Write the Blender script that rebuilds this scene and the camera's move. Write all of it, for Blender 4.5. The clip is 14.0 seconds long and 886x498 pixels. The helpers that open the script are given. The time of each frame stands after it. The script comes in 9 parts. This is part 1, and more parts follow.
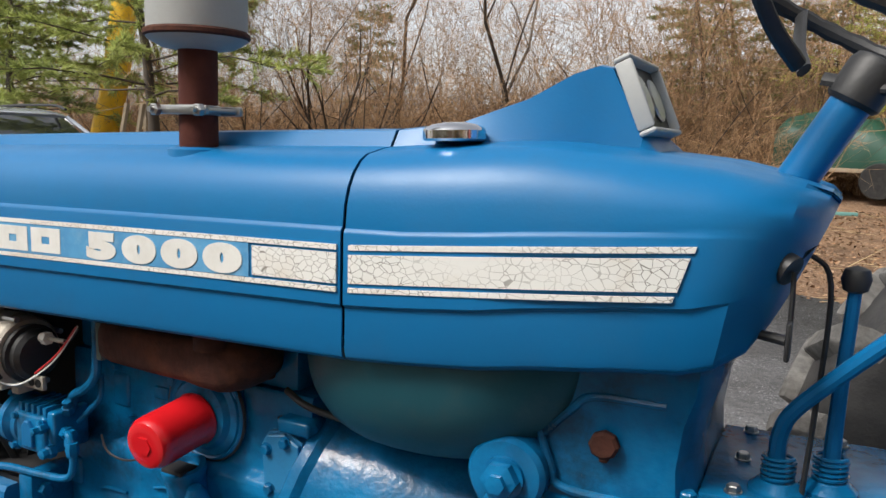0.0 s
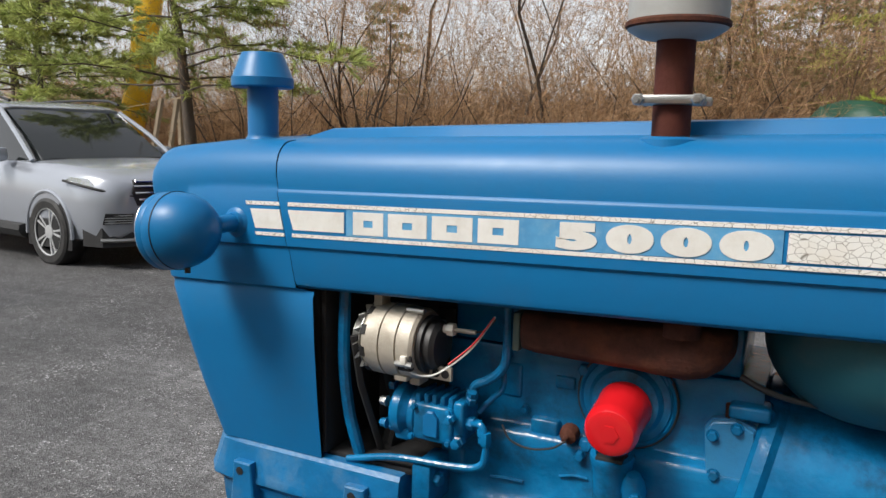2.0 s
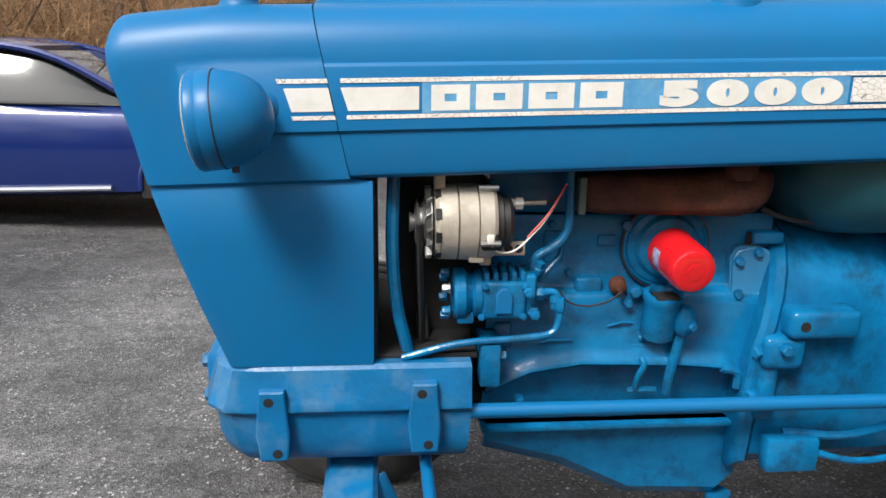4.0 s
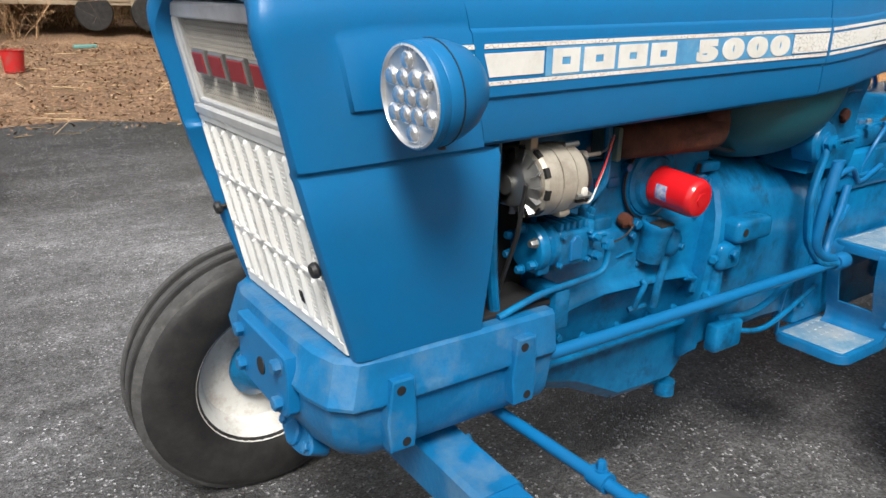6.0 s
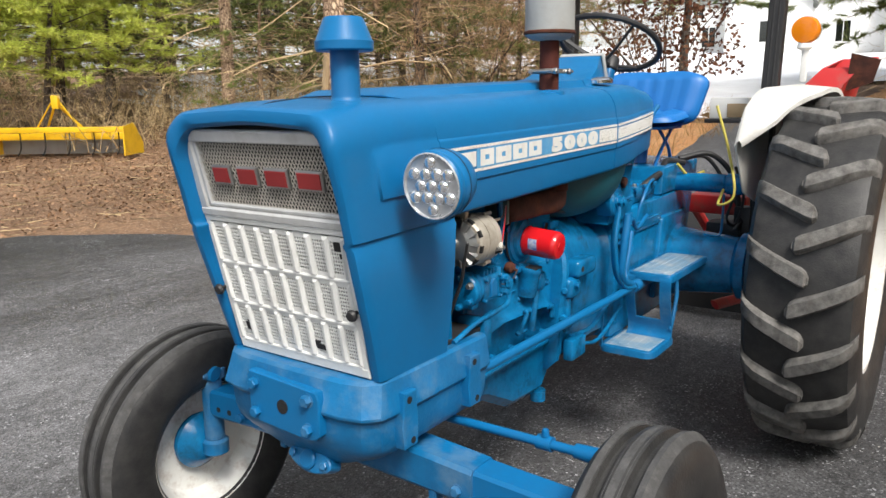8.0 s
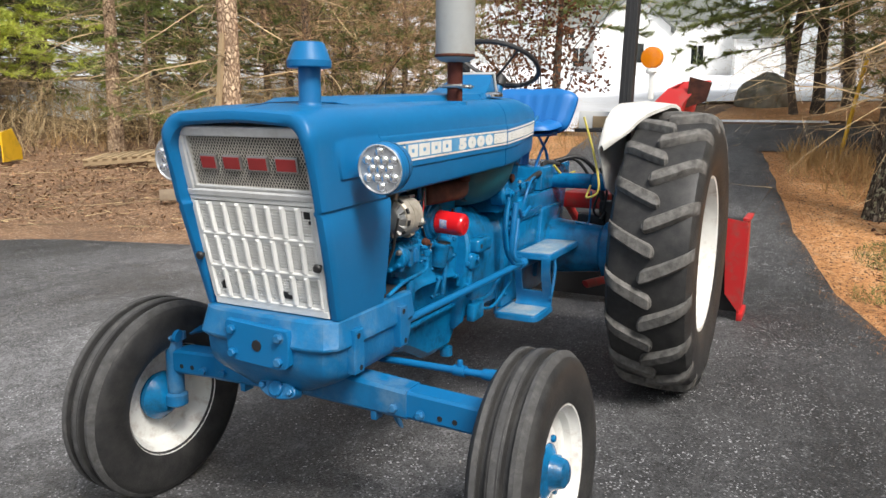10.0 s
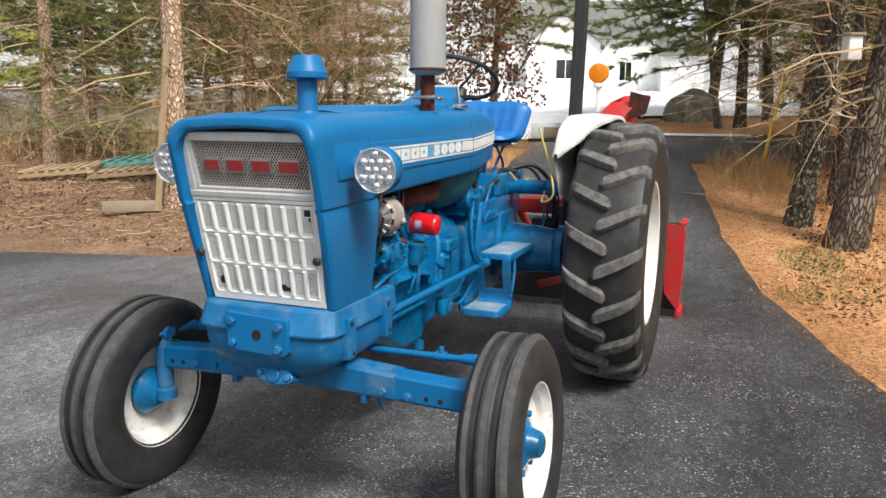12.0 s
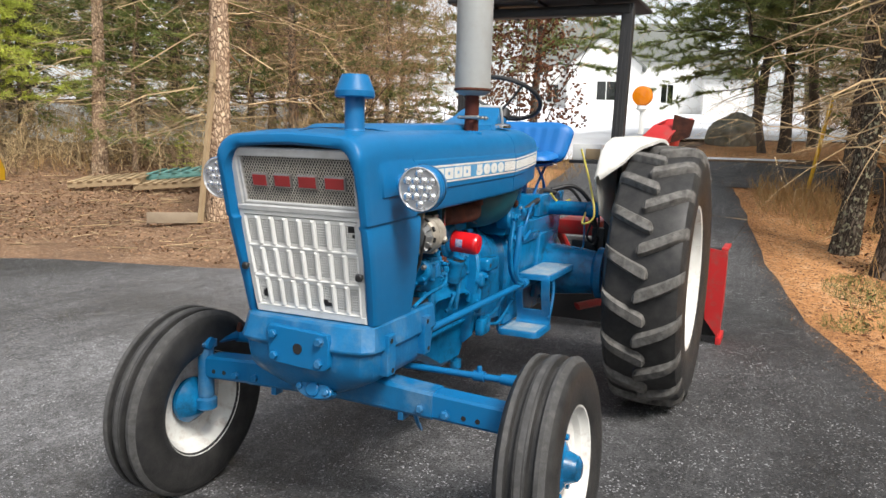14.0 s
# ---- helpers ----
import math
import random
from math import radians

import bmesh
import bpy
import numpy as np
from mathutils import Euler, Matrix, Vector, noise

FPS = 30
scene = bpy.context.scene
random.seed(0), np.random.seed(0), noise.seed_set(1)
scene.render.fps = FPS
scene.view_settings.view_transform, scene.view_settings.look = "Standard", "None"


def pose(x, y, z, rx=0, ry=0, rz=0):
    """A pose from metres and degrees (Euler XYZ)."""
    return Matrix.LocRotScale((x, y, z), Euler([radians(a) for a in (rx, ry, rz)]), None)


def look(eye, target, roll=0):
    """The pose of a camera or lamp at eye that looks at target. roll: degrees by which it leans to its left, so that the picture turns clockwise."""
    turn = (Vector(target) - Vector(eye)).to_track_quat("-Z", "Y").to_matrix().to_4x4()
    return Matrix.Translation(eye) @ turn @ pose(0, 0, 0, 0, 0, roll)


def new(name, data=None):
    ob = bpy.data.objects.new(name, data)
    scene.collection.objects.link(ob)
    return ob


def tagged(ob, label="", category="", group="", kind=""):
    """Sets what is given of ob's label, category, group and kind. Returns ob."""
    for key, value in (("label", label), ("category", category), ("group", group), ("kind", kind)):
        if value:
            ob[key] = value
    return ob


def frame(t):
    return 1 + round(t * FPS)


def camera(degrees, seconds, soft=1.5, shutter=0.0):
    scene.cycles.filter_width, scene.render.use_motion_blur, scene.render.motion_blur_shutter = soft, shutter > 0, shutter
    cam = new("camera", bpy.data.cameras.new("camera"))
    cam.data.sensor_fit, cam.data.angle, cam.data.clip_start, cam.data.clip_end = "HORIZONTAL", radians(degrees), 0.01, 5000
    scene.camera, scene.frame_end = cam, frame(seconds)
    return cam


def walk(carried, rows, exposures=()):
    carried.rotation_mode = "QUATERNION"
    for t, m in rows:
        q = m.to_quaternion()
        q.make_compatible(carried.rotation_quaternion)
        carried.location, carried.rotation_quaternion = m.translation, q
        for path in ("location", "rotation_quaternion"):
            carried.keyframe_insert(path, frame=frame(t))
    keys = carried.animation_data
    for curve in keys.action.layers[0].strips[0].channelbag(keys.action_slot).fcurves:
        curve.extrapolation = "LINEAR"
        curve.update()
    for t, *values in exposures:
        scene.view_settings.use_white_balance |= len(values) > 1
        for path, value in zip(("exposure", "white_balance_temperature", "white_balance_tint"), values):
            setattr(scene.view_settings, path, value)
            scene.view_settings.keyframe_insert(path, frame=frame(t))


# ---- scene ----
cam = camera(60.6, 14.0)
PATH = [
    (0, (1.667, -1.166, 1.593), (0.769, 0.599, 1.31), 1.8),
    (0.5, (1.538, -1.208, 1.631), (0.666, 0.572, 1.358), 1.7),
    (1, (1.343, -1.327, 1.62), (0.476, 0.455, 1.354), 2.0),
    (1.5, (1.139, -1.471, 1.597), (0.252, 0.299, 1.317), 1.6),
    (2, (0.961, -1.537, 1.568), (0.078, 0.231, 1.266), 1.2),
    (2.5, (0.724, -1.53, 1.561), (-0.129, 0.247, 1.223), 0.3),
    (3, (0.523, -1.559, 1.526), (-0.098, 0.303, 1.142), 0.1),
    (3.5, (0.279, -1.647, 1.5), (0.078, 0.284, 1.018), 0.0),
    (3.7, (0.2, -1.659, 1.489), (0.149, 0.275, 0.98), 0.3),
    (5.8, (-0.756, -1.409, 1.482), (0.273, 0.191, 0.862), 1.2),
    (6, (-0.811, -1.353, 1.495), (0.287, 0.197, 0.868), 1.3),
    (6.5, (-0.952, -1.244, 1.493), (0.404, 0.105, 0.909), 0.9),
    (7, (-1.145, -1.207, 1.525), (0.331, 0.034, 0.995), -1.3),
    (7.5, (-1.339, -1.296, 1.545), (0.182, -0.081, 1.089), -1.5),
    (8, (-1.551, -1.411, 1.554), (0.044, -0.27, 1.159), -0.7),
    (8.5, (-1.772, -1.5, 1.537), (-0.11, -0.454, 1.162), 0.1),
    (9, (-1.923, -1.573, 1.541), (-0.227, -0.577, 1.178), 0.4),
    (9.2, (-1.967, -1.605, 1.547), (-0.258, -0.631, 1.183), 0.5),
    (11.5, (-2.431, -1.58, 1.515), (-0.604, -0.839, 1.178), 0.1),
    (12, (-2.46, -1.556, 1.517), (-0.624, -0.832, 1.19), 0.6),
    (12.5, (-2.467, -1.542, 1.5), (-0.634, -0.805, 1.185), 1.0),
    (13, (-2.478, -1.544, 1.494), (-0.657, -0.777, 1.184), 1.2),
    (13.5, (-2.48, -1.539, 1.503), (-0.668, -0.745, 1.205), 1.4),
    (14, (-2.475, -1.538, 1.52), (-0.67, -0.725, 1.239), 1.7),
]
walk(cam, [(t, look(eye, target, roll)) for t, eye, target, roll in PATH], [(0.0, 0.46), (1.5, 0.42), (3.0, 0.55), (3.7, 0.70), (6.0, 0.68), (9.0, 0.60), (14.0, 0.62)])
SKY, SUN = 0.145, 2.9

# ---------------- world and light ----------------
world = bpy.data.worlds.new("sky")
scene.world = world
world.use_nodes = True
wn, wl = world.node_tree.nodes, world.node_tree.links
sky = wn.new("ShaderNodeTexSky")
sky.sky_type = "NISHITA"
sky.sun_disc = False
sky.sun_elevation = radians(50)
sky.sun_rotation = radians(212)
sky.air_density, sky.dust_density, sky.ozone_density = 1.0, 2.0, 1.0
hs = wn.new("ShaderNodeHueSaturation")
hs.inputs["Saturation"].default_value = 0.25
wl.new(sky.outputs[0], hs.inputs["Color"])
wl.new(hs.outputs[0], wn["Background"].inputs[0])
wn["Background"].inputs[1].default_value = SKY

sun_data = bpy.data.lights.new("sun", "SUN")
sun_data.energy, sun_data.angle, sun_data.color = SUN, radians(18), (1.0, 0.95, 0.88)
sun = new("sun", sun_data)
sun.matrix_world = look((-11, -15, 23), (0, 0, 0))

# ---------------- mesh helpers ----------------


def V(*a):
    return Vector(a)


def orient(d):
    """A 3x3 frame whose z axis points along d."""
    return Vector(d).normalized().to_track_quat("Z", "Y").to_matrix()


def box(bm, x0, x1, y0, y1, z0, z1, bevel=0.0, m=None, seg=2):
    """A box, with rounded edges if bevel is given."""
    made = bmesh.ops.create_cube(bm, size=1.0)["verts"]
    bmesh.ops.transform(bm, verts=made, matrix=Matrix.LocRotScale(((x0 + x1) / 2, (y0 + y1) / 2, (z0 + z1) / 2), None, (x1 - x0, y1 - y0, z1 - z0)))
    if bevel:
        edges = list({e for v in made for e in v.link_edges})
        res = bmesh.ops.bevel(bm, geom=edges, offset=bevel, segments=seg, profile=0.5, affect="EDGES", clamp_overlap=True)
        made = list({v for f in res["faces"] for v in f.verts} | {v for v in made if v.is_valid})
    if m is not None:
        bmesh.ops.transform(bm, verts=made, matrix=m)
    return made


def rings(bm, loops, cap=True, closed=True):
    """Joins loops of points, each of the same count, into a skin."""
    rows = [[bm.verts.new(p) for p in loop] for loop in loops]
    n = len(rows[0])
    for a, b in zip(rows, rows[1:]):
        for i in range(n if closed else n - 1):
            j = (i + 1) % n
            bm.faces.new((a[i], a[j], b[j], b[i]))
    if cap and closed:
        bm.faces.new(rows[0][::-1])
        bm.faces.new(rows[-1])
    return [v for r in rows for v in r]


def lathe(bm, profile, at=(0, 0, 0), along=(0, 0, 1), n=32):
    """Turns (radius, height) pairs round the axis along, from at."""
    q, at = orient(along), Vector(at)
    out = []
    for r, h in profile:
        out.append([at + q @ V(max(r, 1e-4) * math.cos(a), max(r, 1e-4) * math.sin(a), h) for a in (2 * math.pi * i / n for i in range(n))])
    return rings(bm, out)


def cyl(bm, p0, p1, r0, r1=None, n=20, chamfer=0.0):
    d = Vector(p1) - Vector(p0)
    r1 = r0 if r1 is None else r1
    c = chamfer
    prof = [(r0 - c, 0), (r0, c), (r1, d.length - c), (r1 - c, d.length)] if c else [(r0, 0), (r1, d.length)]
    return lathe(bm, prof, p0, d, n)


def smooth_path(pts, steps=6):
    """A Catmull-Rom curve through the points."""
    p = [Vector(q) for q in pts]
    p = [2 * p[0] - p[1]] + p + [2 * p[-1] - p[-2]]
    out = []
    for i in range(1, len(p) - 2):
        for s in range(steps):
            t = s / steps
            a, b, c, d = p[i - 1], p[i], p[i + 1], p[i + 2]
            out.append(0.5 * (2 * b + (c - a) * t + (2 * a - 5 * b + 4 * c - d) * t * t + (3 * b - a - 3 * c + d) * t ** 3))
    return out + [p[-2]]


def tube(bm, pts, r, n=10, steps=6, curved=True, flat=1.0):
    """A bent pipe along the points; flat under 1 squeezes it."""
    path = smooth_path(pts, steps) if curved and len(pts) > 2 else [Vector(p) for p in pts]
    loops, side = [], None
    for i, p in enumerate(path):
        d = (path[min(i + 1, len(path) - 1)] - path[max(i - 1, 0)]).normalized()
        if side is None:
            side = d.orthogonal().normalized()
        side = (side - d * side.dot(d)).normalized()
        up = d.cross(side)
        rr = r(i / (len(path) - 1)) if callable(r) else r
        loops.append([p + rr * (math.cos(a) * side + flat * math.sin(a) * up) for a in (2 * math.pi * k / n for k in range(n))])
    return rings(bm, loops)


def hexbolt(bm, at, along, r=0.011, h=0.009, washer=True):
    q, at = Vector(along).normalized(), Vector(at)
    if washer:
        cyl(bm, at, at + q * 0.002, r * 1.25, n=14)
    lathe(bm, [(r, 0.0), (r, h * 0.8), (r * 0.8, h)], at + q * 0.002, q, 6)


def mesh_from(bm, name, sharp=32.0):
    bmesh.ops.recalc_face_normals(bm, faces=bm.faces[:])
    for f in bm.faces:
        f.smooth = True
    lim = radians(sharp)
    for e in bm.edges:
        e.smooth = len(e.link_faces) == 2 and e.calc_face_angle(0.0) < lim
    me = bpy.data.meshes.new(name)
    bm.to_mesh(me)
    bm.free()
    return me


def part(name, bm, material, parent=None, label="", sharp=32.0):
    """Links a bmesh as one mesh object under a thing or a part."""
    me = mesh_from(bm, name, sharp)
    me.materials.append(material)
    ob = new(name, me)
    if parent is not None:
        ob.parent = parent
    if label:
        ob["label"] = label
    return ob


def thing(name, label, category, at=(0, 0, 0), group="", kind=""):
    ob = new(name)
    ob.empty_display_size = 0.1
    ob.location = at
    return tagged(ob, label, category, group, kind)


def raw(name, verts, faces, material, parent=None, smooth=False):
    me = bpy.data.meshes.new(name)
    me.from_pydata([tuple(v) for v in verts], [], [tuple(f) for f in faces])
    me.materials.append(material)
    if smooth:
        me.polygons.foreach_set("use_smooth", [True] * len(me.polygons))
    me.update()
    ob = new(name, me)
    if parent is not None:
        ob.parent = parent
    return ob


# ---------------- materials ----------------


def material(name, base, rough=0.6, metal=0.0, second=None, scale=8.0, amount=0.5, fine=90.0, bump=0.15, dirt=None, dirt_scale=3.0, dirt_amount=0.35, coat=0.0, rand=0.0, spec=0.5, stretch=(1, 1, 1), rough_var=0.15):
    """A painted or raw surface: two tones mixed by noise, dirt in patches, fine relief, varied gloss."""
    mat = bpy.data.materials.new(name)
    mat.use_nodes = True
    nt = mat.node_tree
    nd, lk = nt.nodes, nt.links
    bs = nd["Principled BSDF"]
    tc = nd.new("ShaderNodeTexCoord")
    mp = nd.new("ShaderNodeMapping")
    mp.inputs["Scale"].default_value = stretch
    lk.new(tc.outputs["Object"], mp.inputs["Vector"])
    n1 = nd.new("ShaderNodeTexNoise")
    n1.inputs["Scale"].default_value, n1.inputs["Detail"].default_value, n1.inputs["Roughness"].default_value = scale, 6, 0.65
    n2 = nd.new("ShaderNodeTexNoise")
    n2.inputs["Scale"].default_value, n2.inputs["Detail"].default_value = fine, 4
    n3 = nd.new("ShaderNodeTexNoise")
    n3.inputs["Scale"].default_value, n3.inputs["Detail"].default_value, n3.inputs["Roughness"].default_value = dirt_scale, 8, 0.7
    for n in (n1, n2, n3):
        lk.new(mp.outputs[0], n.inputs["Vector"])
    second = second or tuple(c * 0.75 for c in base)
    mix = nd.new("ShaderNodeMix")
    mix.data_type = "RGBA"
    mix.inputs["A"].default_value, mix.inputs["B"].default_value = (*base, 1), (*second, 1)
    ramp = nd.new("ShaderNodeMapRange")
    ramp.inputs["From Min"].default_value, ramp.inputs["From Max"].default_value, ramp.inputs["To Max"].default_value = 0.35, 0.7, amount
    lk.new(n1.outputs["Fac"], ramp.inputs["Value"])
    lk.new(ramp.outputs[0], mix.inputs["Factor"])
    col = mix.outputs["Result"]
    if dirt:
        m2 = nd.new("ShaderNodeMix")
        m2.data_type = "RGBA"
        m2.inputs["B"].default_value = (*dirt, 1)
        r2 = nd.new("ShaderNodeMapRange")
        r2.inputs["From Min"].default_value, r2.inputs["From Max"].default_value, r2.inputs["To Max"].default_value = 0.5, 0.75, dirt_amount
        lk.new(n3.outputs["Fac"], r2.inputs["Value"])
        lk.new(r2.outputs[0], m2.inputs["Factor"])
        lk.new(col, m2.inputs["A"])
        col = m2.outputs["Result"]
    if rand:
        oi = nd.new("ShaderNodeObjectInfo")
        hv = nd.new("ShaderNodeHueSaturation")
        mr = nd.new("ShaderNodeMapRange")
        mr.inputs["To Min"].default_value, mr.inputs["To Max"].default_value = 1 - rand, 1 + rand
        lk.new(oi.outputs["Random"], mr.inputs["Value"])
        lk.new(mr.outputs[0], hv.inputs["Value"])
        lk.new(col, hv.inputs["Color"])
        col = hv.outputs[0]
    lk.new(col, bs.inputs["Base Color"])
    rr = nd.new("ShaderNodeMapRange")
    rr.inputs["To Min"].default_value, rr.inputs["To Max"].default_value = max(0.02, rough - rough_var), min(1, rough + rough_var)
    lk.new(n3.outputs["Fac"], rr.inputs["Value"])
    lk.new(rr.outputs[0], bs.inputs["Roughness"])
    bs.inputs["Metallic"].default_value = metal
    bs.inputs["Specular IOR Level"].default_value = spec
    if coat:
        bs.inputs["Coat Weight"].default_value, bs.inputs["Coat Roughness"].default_value = coat, 0.08
    if bump:
        bp = nd.new("ShaderNodeBump")
        bp.inputs["Strength"].default_value, bp.inputs["Distance"].default_value = bump, 0.004
        lk.new(n2.outputs["Fac"], bp.inputs["Height"])
        lk.new(bp.outputs[0], bs.inputs["Normal"])
    return mat


BLUE = material("blue_paint", (0.004, 0.138, 0.34), 0.38, second=(0.004, 0.118, 0.30), scale=3, amount=0.6, fine=220, bump=0.05, dirt=(0.030, 0.14, 0.28), dirt_amount=0.3, dirt_scale=6, spec=0.32)
BLUE_WORN = material("worn_blue_paint", (0.005, 0.150, 0.36), 0.36, second=(0.006, 0.095, 0.23), scale=8, amount=0.9, fine=60, bump=0.35, dirt=(0.16, 0.25, 0.32), dirt_amount=0.55, dirt_scale=7, spec=0.38)
BLUE_CAST = material("blue_painted_casting", (0.004, 0.175, 0.40), 0.22, rough_var=0.14, second=(0.003, 0.090, 0.22), scale=9, amount=1.0, fine=42, bump=0.5, dirt=(0.010, 0.016, 0.016), dirt_amount=0.9, dirt_scale=8, spec=0.38)
CHALKY = material("chalky_light_blue_paint", (0.03, 0.21, 0.42), 0.35, second=(0.02, 0.15, 0.34), scale=12, dirt=(0.03, 0.06, 0.08), dirt_amount=0.4, dirt_scale=20)
TERMINAL = material("white_terminal", (0.7, 0.68, 0.62), 0.5)
BLUE_SEAT = material("blue_vinyl", (0.010, 0.155, 0.46), 0.42, second=(0.009, 0.12, 0.38), scale=5, fine=300, bump=0.1)
TEAL = material("teal_tank_paint", (0.012, 0.092, 0.12), 0.5, second=(0.010, 0.065, 0.088), scale=5, fine=160, bump=0.08, dirt=(0.09, 0.13, 0.13), dirt_amount=0.4, dirt_scale=12)
WHITE = material("white_paint", (0.78, 0.78, 0.76), 0.5, second=(0.66, 0.66, 0.62), scale=7, fine=150, bump=0.06, dirt=(0.35, 0.31, 0.26), dirt_amount=0.3, dirt_scale=9)
RIMWHITE = material("rim_white_paint", (0.76, 0.76, 0.73), 0.5, second=(0.62, 0.61, 0.57), scale=8, amount=0.7, fine=150, bump=0.08, dirt=(0.26, 0.15, 0.09), dirt_amount=0.75, dirt_scale=13)
CREAM = material("weathered_white_fender", (0.70, 0.69, 0.65), 0.55, second=(0.55, 0.54, 0.50), scale=5, fine=120, bump=0.1, dirt=(0.30, 0.27, 0.22), dirt_amount=0.45, dirt_scale=6)
RUBBER = material("tyre_rubber", (0.020, 0.020, 0.021), 0.46, second=(0.046, 0.045, 0.043), scale=14, amount=0.9, fine=140, bump=0.3, dirt=(0.10, 0.097, 0.09), dirt_amount=0.15, dirt_scale=5, spec=0.3)
LUG = material("worn_lug_rubber", (0.175, 0.168, 0.158), 0.85, second=(0.055, 0.053, 0.05), scale=22, amount=1.0, fine=160, bump=0.5, dirt=(0.16, 0.14, 0.12), dirt_amount=0.5, dirt_scale=14, spec=0.3)
RIB = material("worn_rib_rubber", (0.078, 0.078, 0.079), 0.8, second=(0.045, 0.044, 0.042), scale=26, amount=0.8, fine=160, bump=0.4, dirt=(0.17, 0.165, 0.155), dirt_amount=0.5, dirt_scale=24, spec=0.3)
BLACK = material("black_paint", (0.018, 0.018, 0.019), 0.5, second=(0.03, 0.03, 0.03), scale=20, fine=150, bump=0.1)
# near-black, also standing for the shade in holes, arches, seams and cavities
DARK = material("dark_metal_and_cavity_shade", (0.012, 0.012, 0.013), 0.7, fine=80, bump=0.2)
RUST = material("rusted_iron", (0.085, 0.030, 0.020), 0.85, second=(0.016, 0.009, 0.008), scale=14, amount=0.9, fine=120, bump=0.5, dirt=(0.17, 0.06, 0.025), dirt_amount=0.6, dirt_scale=9, spec=0.25)
REDOX = material("red_oxide_pipe", (0.085, 0.022, 0.015), 0.8, second=(0.05, 0.014, 0.010), scale=10, amount=0.8, fine=110, bump=0.3, dirt=(0.14, 0.05, 0.03), dirt_amount=0.4, dirt_scale=12, spec=0.25)
ALU = material("cast_aluminium", (0.50, 0.46, 0.39), 0.5, metal=0.3, second=(0.24, 0.21, 0.165), scale=14, fine=160, bump=0.2, dirt=(0.16, 0.13, 0.09), dirt_amount=0.5, dirt_scale=18)
STEEL = material("bright_steel", (0.45, 0.45, 0.44), 0.34, metal=0.9, second=(0.28, 0.28, 0.27), scale=20, fine=200, bump=0.08)
MUFFLER = material("grey_heat_paint", (0.34, 0.35, 0.34), 0.6, second=(0.26, 0.27, 0.27), scale=4, fine=140, bump=0.1, dirt=(0.18, 0.13, 0.09), dirt_amount=0.3, dirt_scale=5)
RED = material("glossy_red_can", (0.62, 0.012, 0.018), 0.18, second=(0.55, 0.010, 0.015), scale=4, fine=120, bump=0.02, coat=0.4, rough_var=0.06)
RED_WORN = material("worn_red_paint", (0.50, 0.020, 0.022), 0.45, second=(0.40, 0.02, 0.02), scale=6, fine=100, bump=0.1, dirt=(0.16, 0.10, 0.08), dirt_amount=0.8, dirt_scale=9)
EMBLEM = material("red_emblem_enamel", (0.30, 0.03, 0.03), 0.4, fine=200, bump=0.05)
YELLOW = material("yellow_machine_paint", (0.82, 0.50, 0.014), 0.45, second=(0.72, 0.41, 0.012), scale=5, fine=90, bump=0.08, dirt=(0.25, 0.16, 0.05), dirt_amount=0.35, dirt_scale=5)
AMBER = material("amber_lens", (0.85, 0.25, 0.005), 0.15, second=(0.75, 0.18, 0.004), scale=30, bump=0.0, coat=0.5)
GREEN_TARP = material("green_tarp", (0.012, 0.075, 0.045), 0.5, second=(0.010, 0.05, 0.03), scale=4, fine=60, bump=0.3)
WOOD = material("weathered_wood", (0.34, 0.27, 0.19), 0.8, second=(0.22, 0.17, 0.12), scale=6, fine=60, bump=0.3, stretch=(1, 1, 1), rand=0.2)
NEWWOOD = material("pallet_wood", (0.42, 0.31, 0.18), 0.8, second=(0.30, 0.22, 0.13), scale=8, fine=70, bump=0.3, rand=0.2)
BARK = material("grey_bark", (0.10, 0.078, 0.060), 0.9, second=(0.035, 0.027, 0.022), scale=7, amount=0.9, fine=30, bump=0.9, stretch=(1, 1, 0.25), rand=0.25)
TWIG = material("bare_twigs", (0.38, 0.24, 0.13), 0.9, second=(0.19, 0.115, 0.065), scale=2, fine=40, bump=0.0, rand=0.25)
TWIGPALE = material("pale_dead_twigs", (0.52, 0.39, 0.22), 0.9, second=(0.27, 0.19, 0.105), scale=2, fine=40, bump=0.0, rand=0.2)
NEEDLE = material("pine_needles", (0.27, 0.30, 0.085), 0.6, second=(0.085, 0.13, 0.05), scale=1.3, amount=0.9, fine=20, bump=0.0, rand=0.3)
NEEDLESOFT = material("soft_green_needles", (0.46, 0.50, 0.15), 0.6, second=(0.20, 0.26, 0.08), scale=1.3, amount=0.9, fine=20, bump=0.0)
NEEDLEY = material("yellow_green_needles", (0.66, 0.70, 0.15), 0.65, second=(0.42, 0.50, 0.10), scale=1.5, amount=0.9, fine=20, bump=0.0, rand=0.2)
DEADLEAF = material("russet_dead_leaves", (0.13, 0.05, 0.022), 0.85, second=(0.075, 0.03, 0.016), scale=2, amount=0.9, fine=20, bump=0.0)
STONE = material("grey_boulder", (0.30, 0.29, 0.25), 0.9, second=(0.15, 0.155, 0.12), scale=4, amount=1.0, fine=25, bump=0.8, dirt=(0.07, 0.09, 0.04), dirt_amount=0.6)
SIDING = material("white_siding", (0.80, 0.80, 0.78), 0.6, second=(0.74, 0.74, 0.72), scale=2, fine=30, bump=0.05)
ROOF = material("grey_shingles", (0.17, 0.18, 0.165), 0.9, second=(0.12, 0.13, 0.12), scale=5, fine=40, bump=0.4)
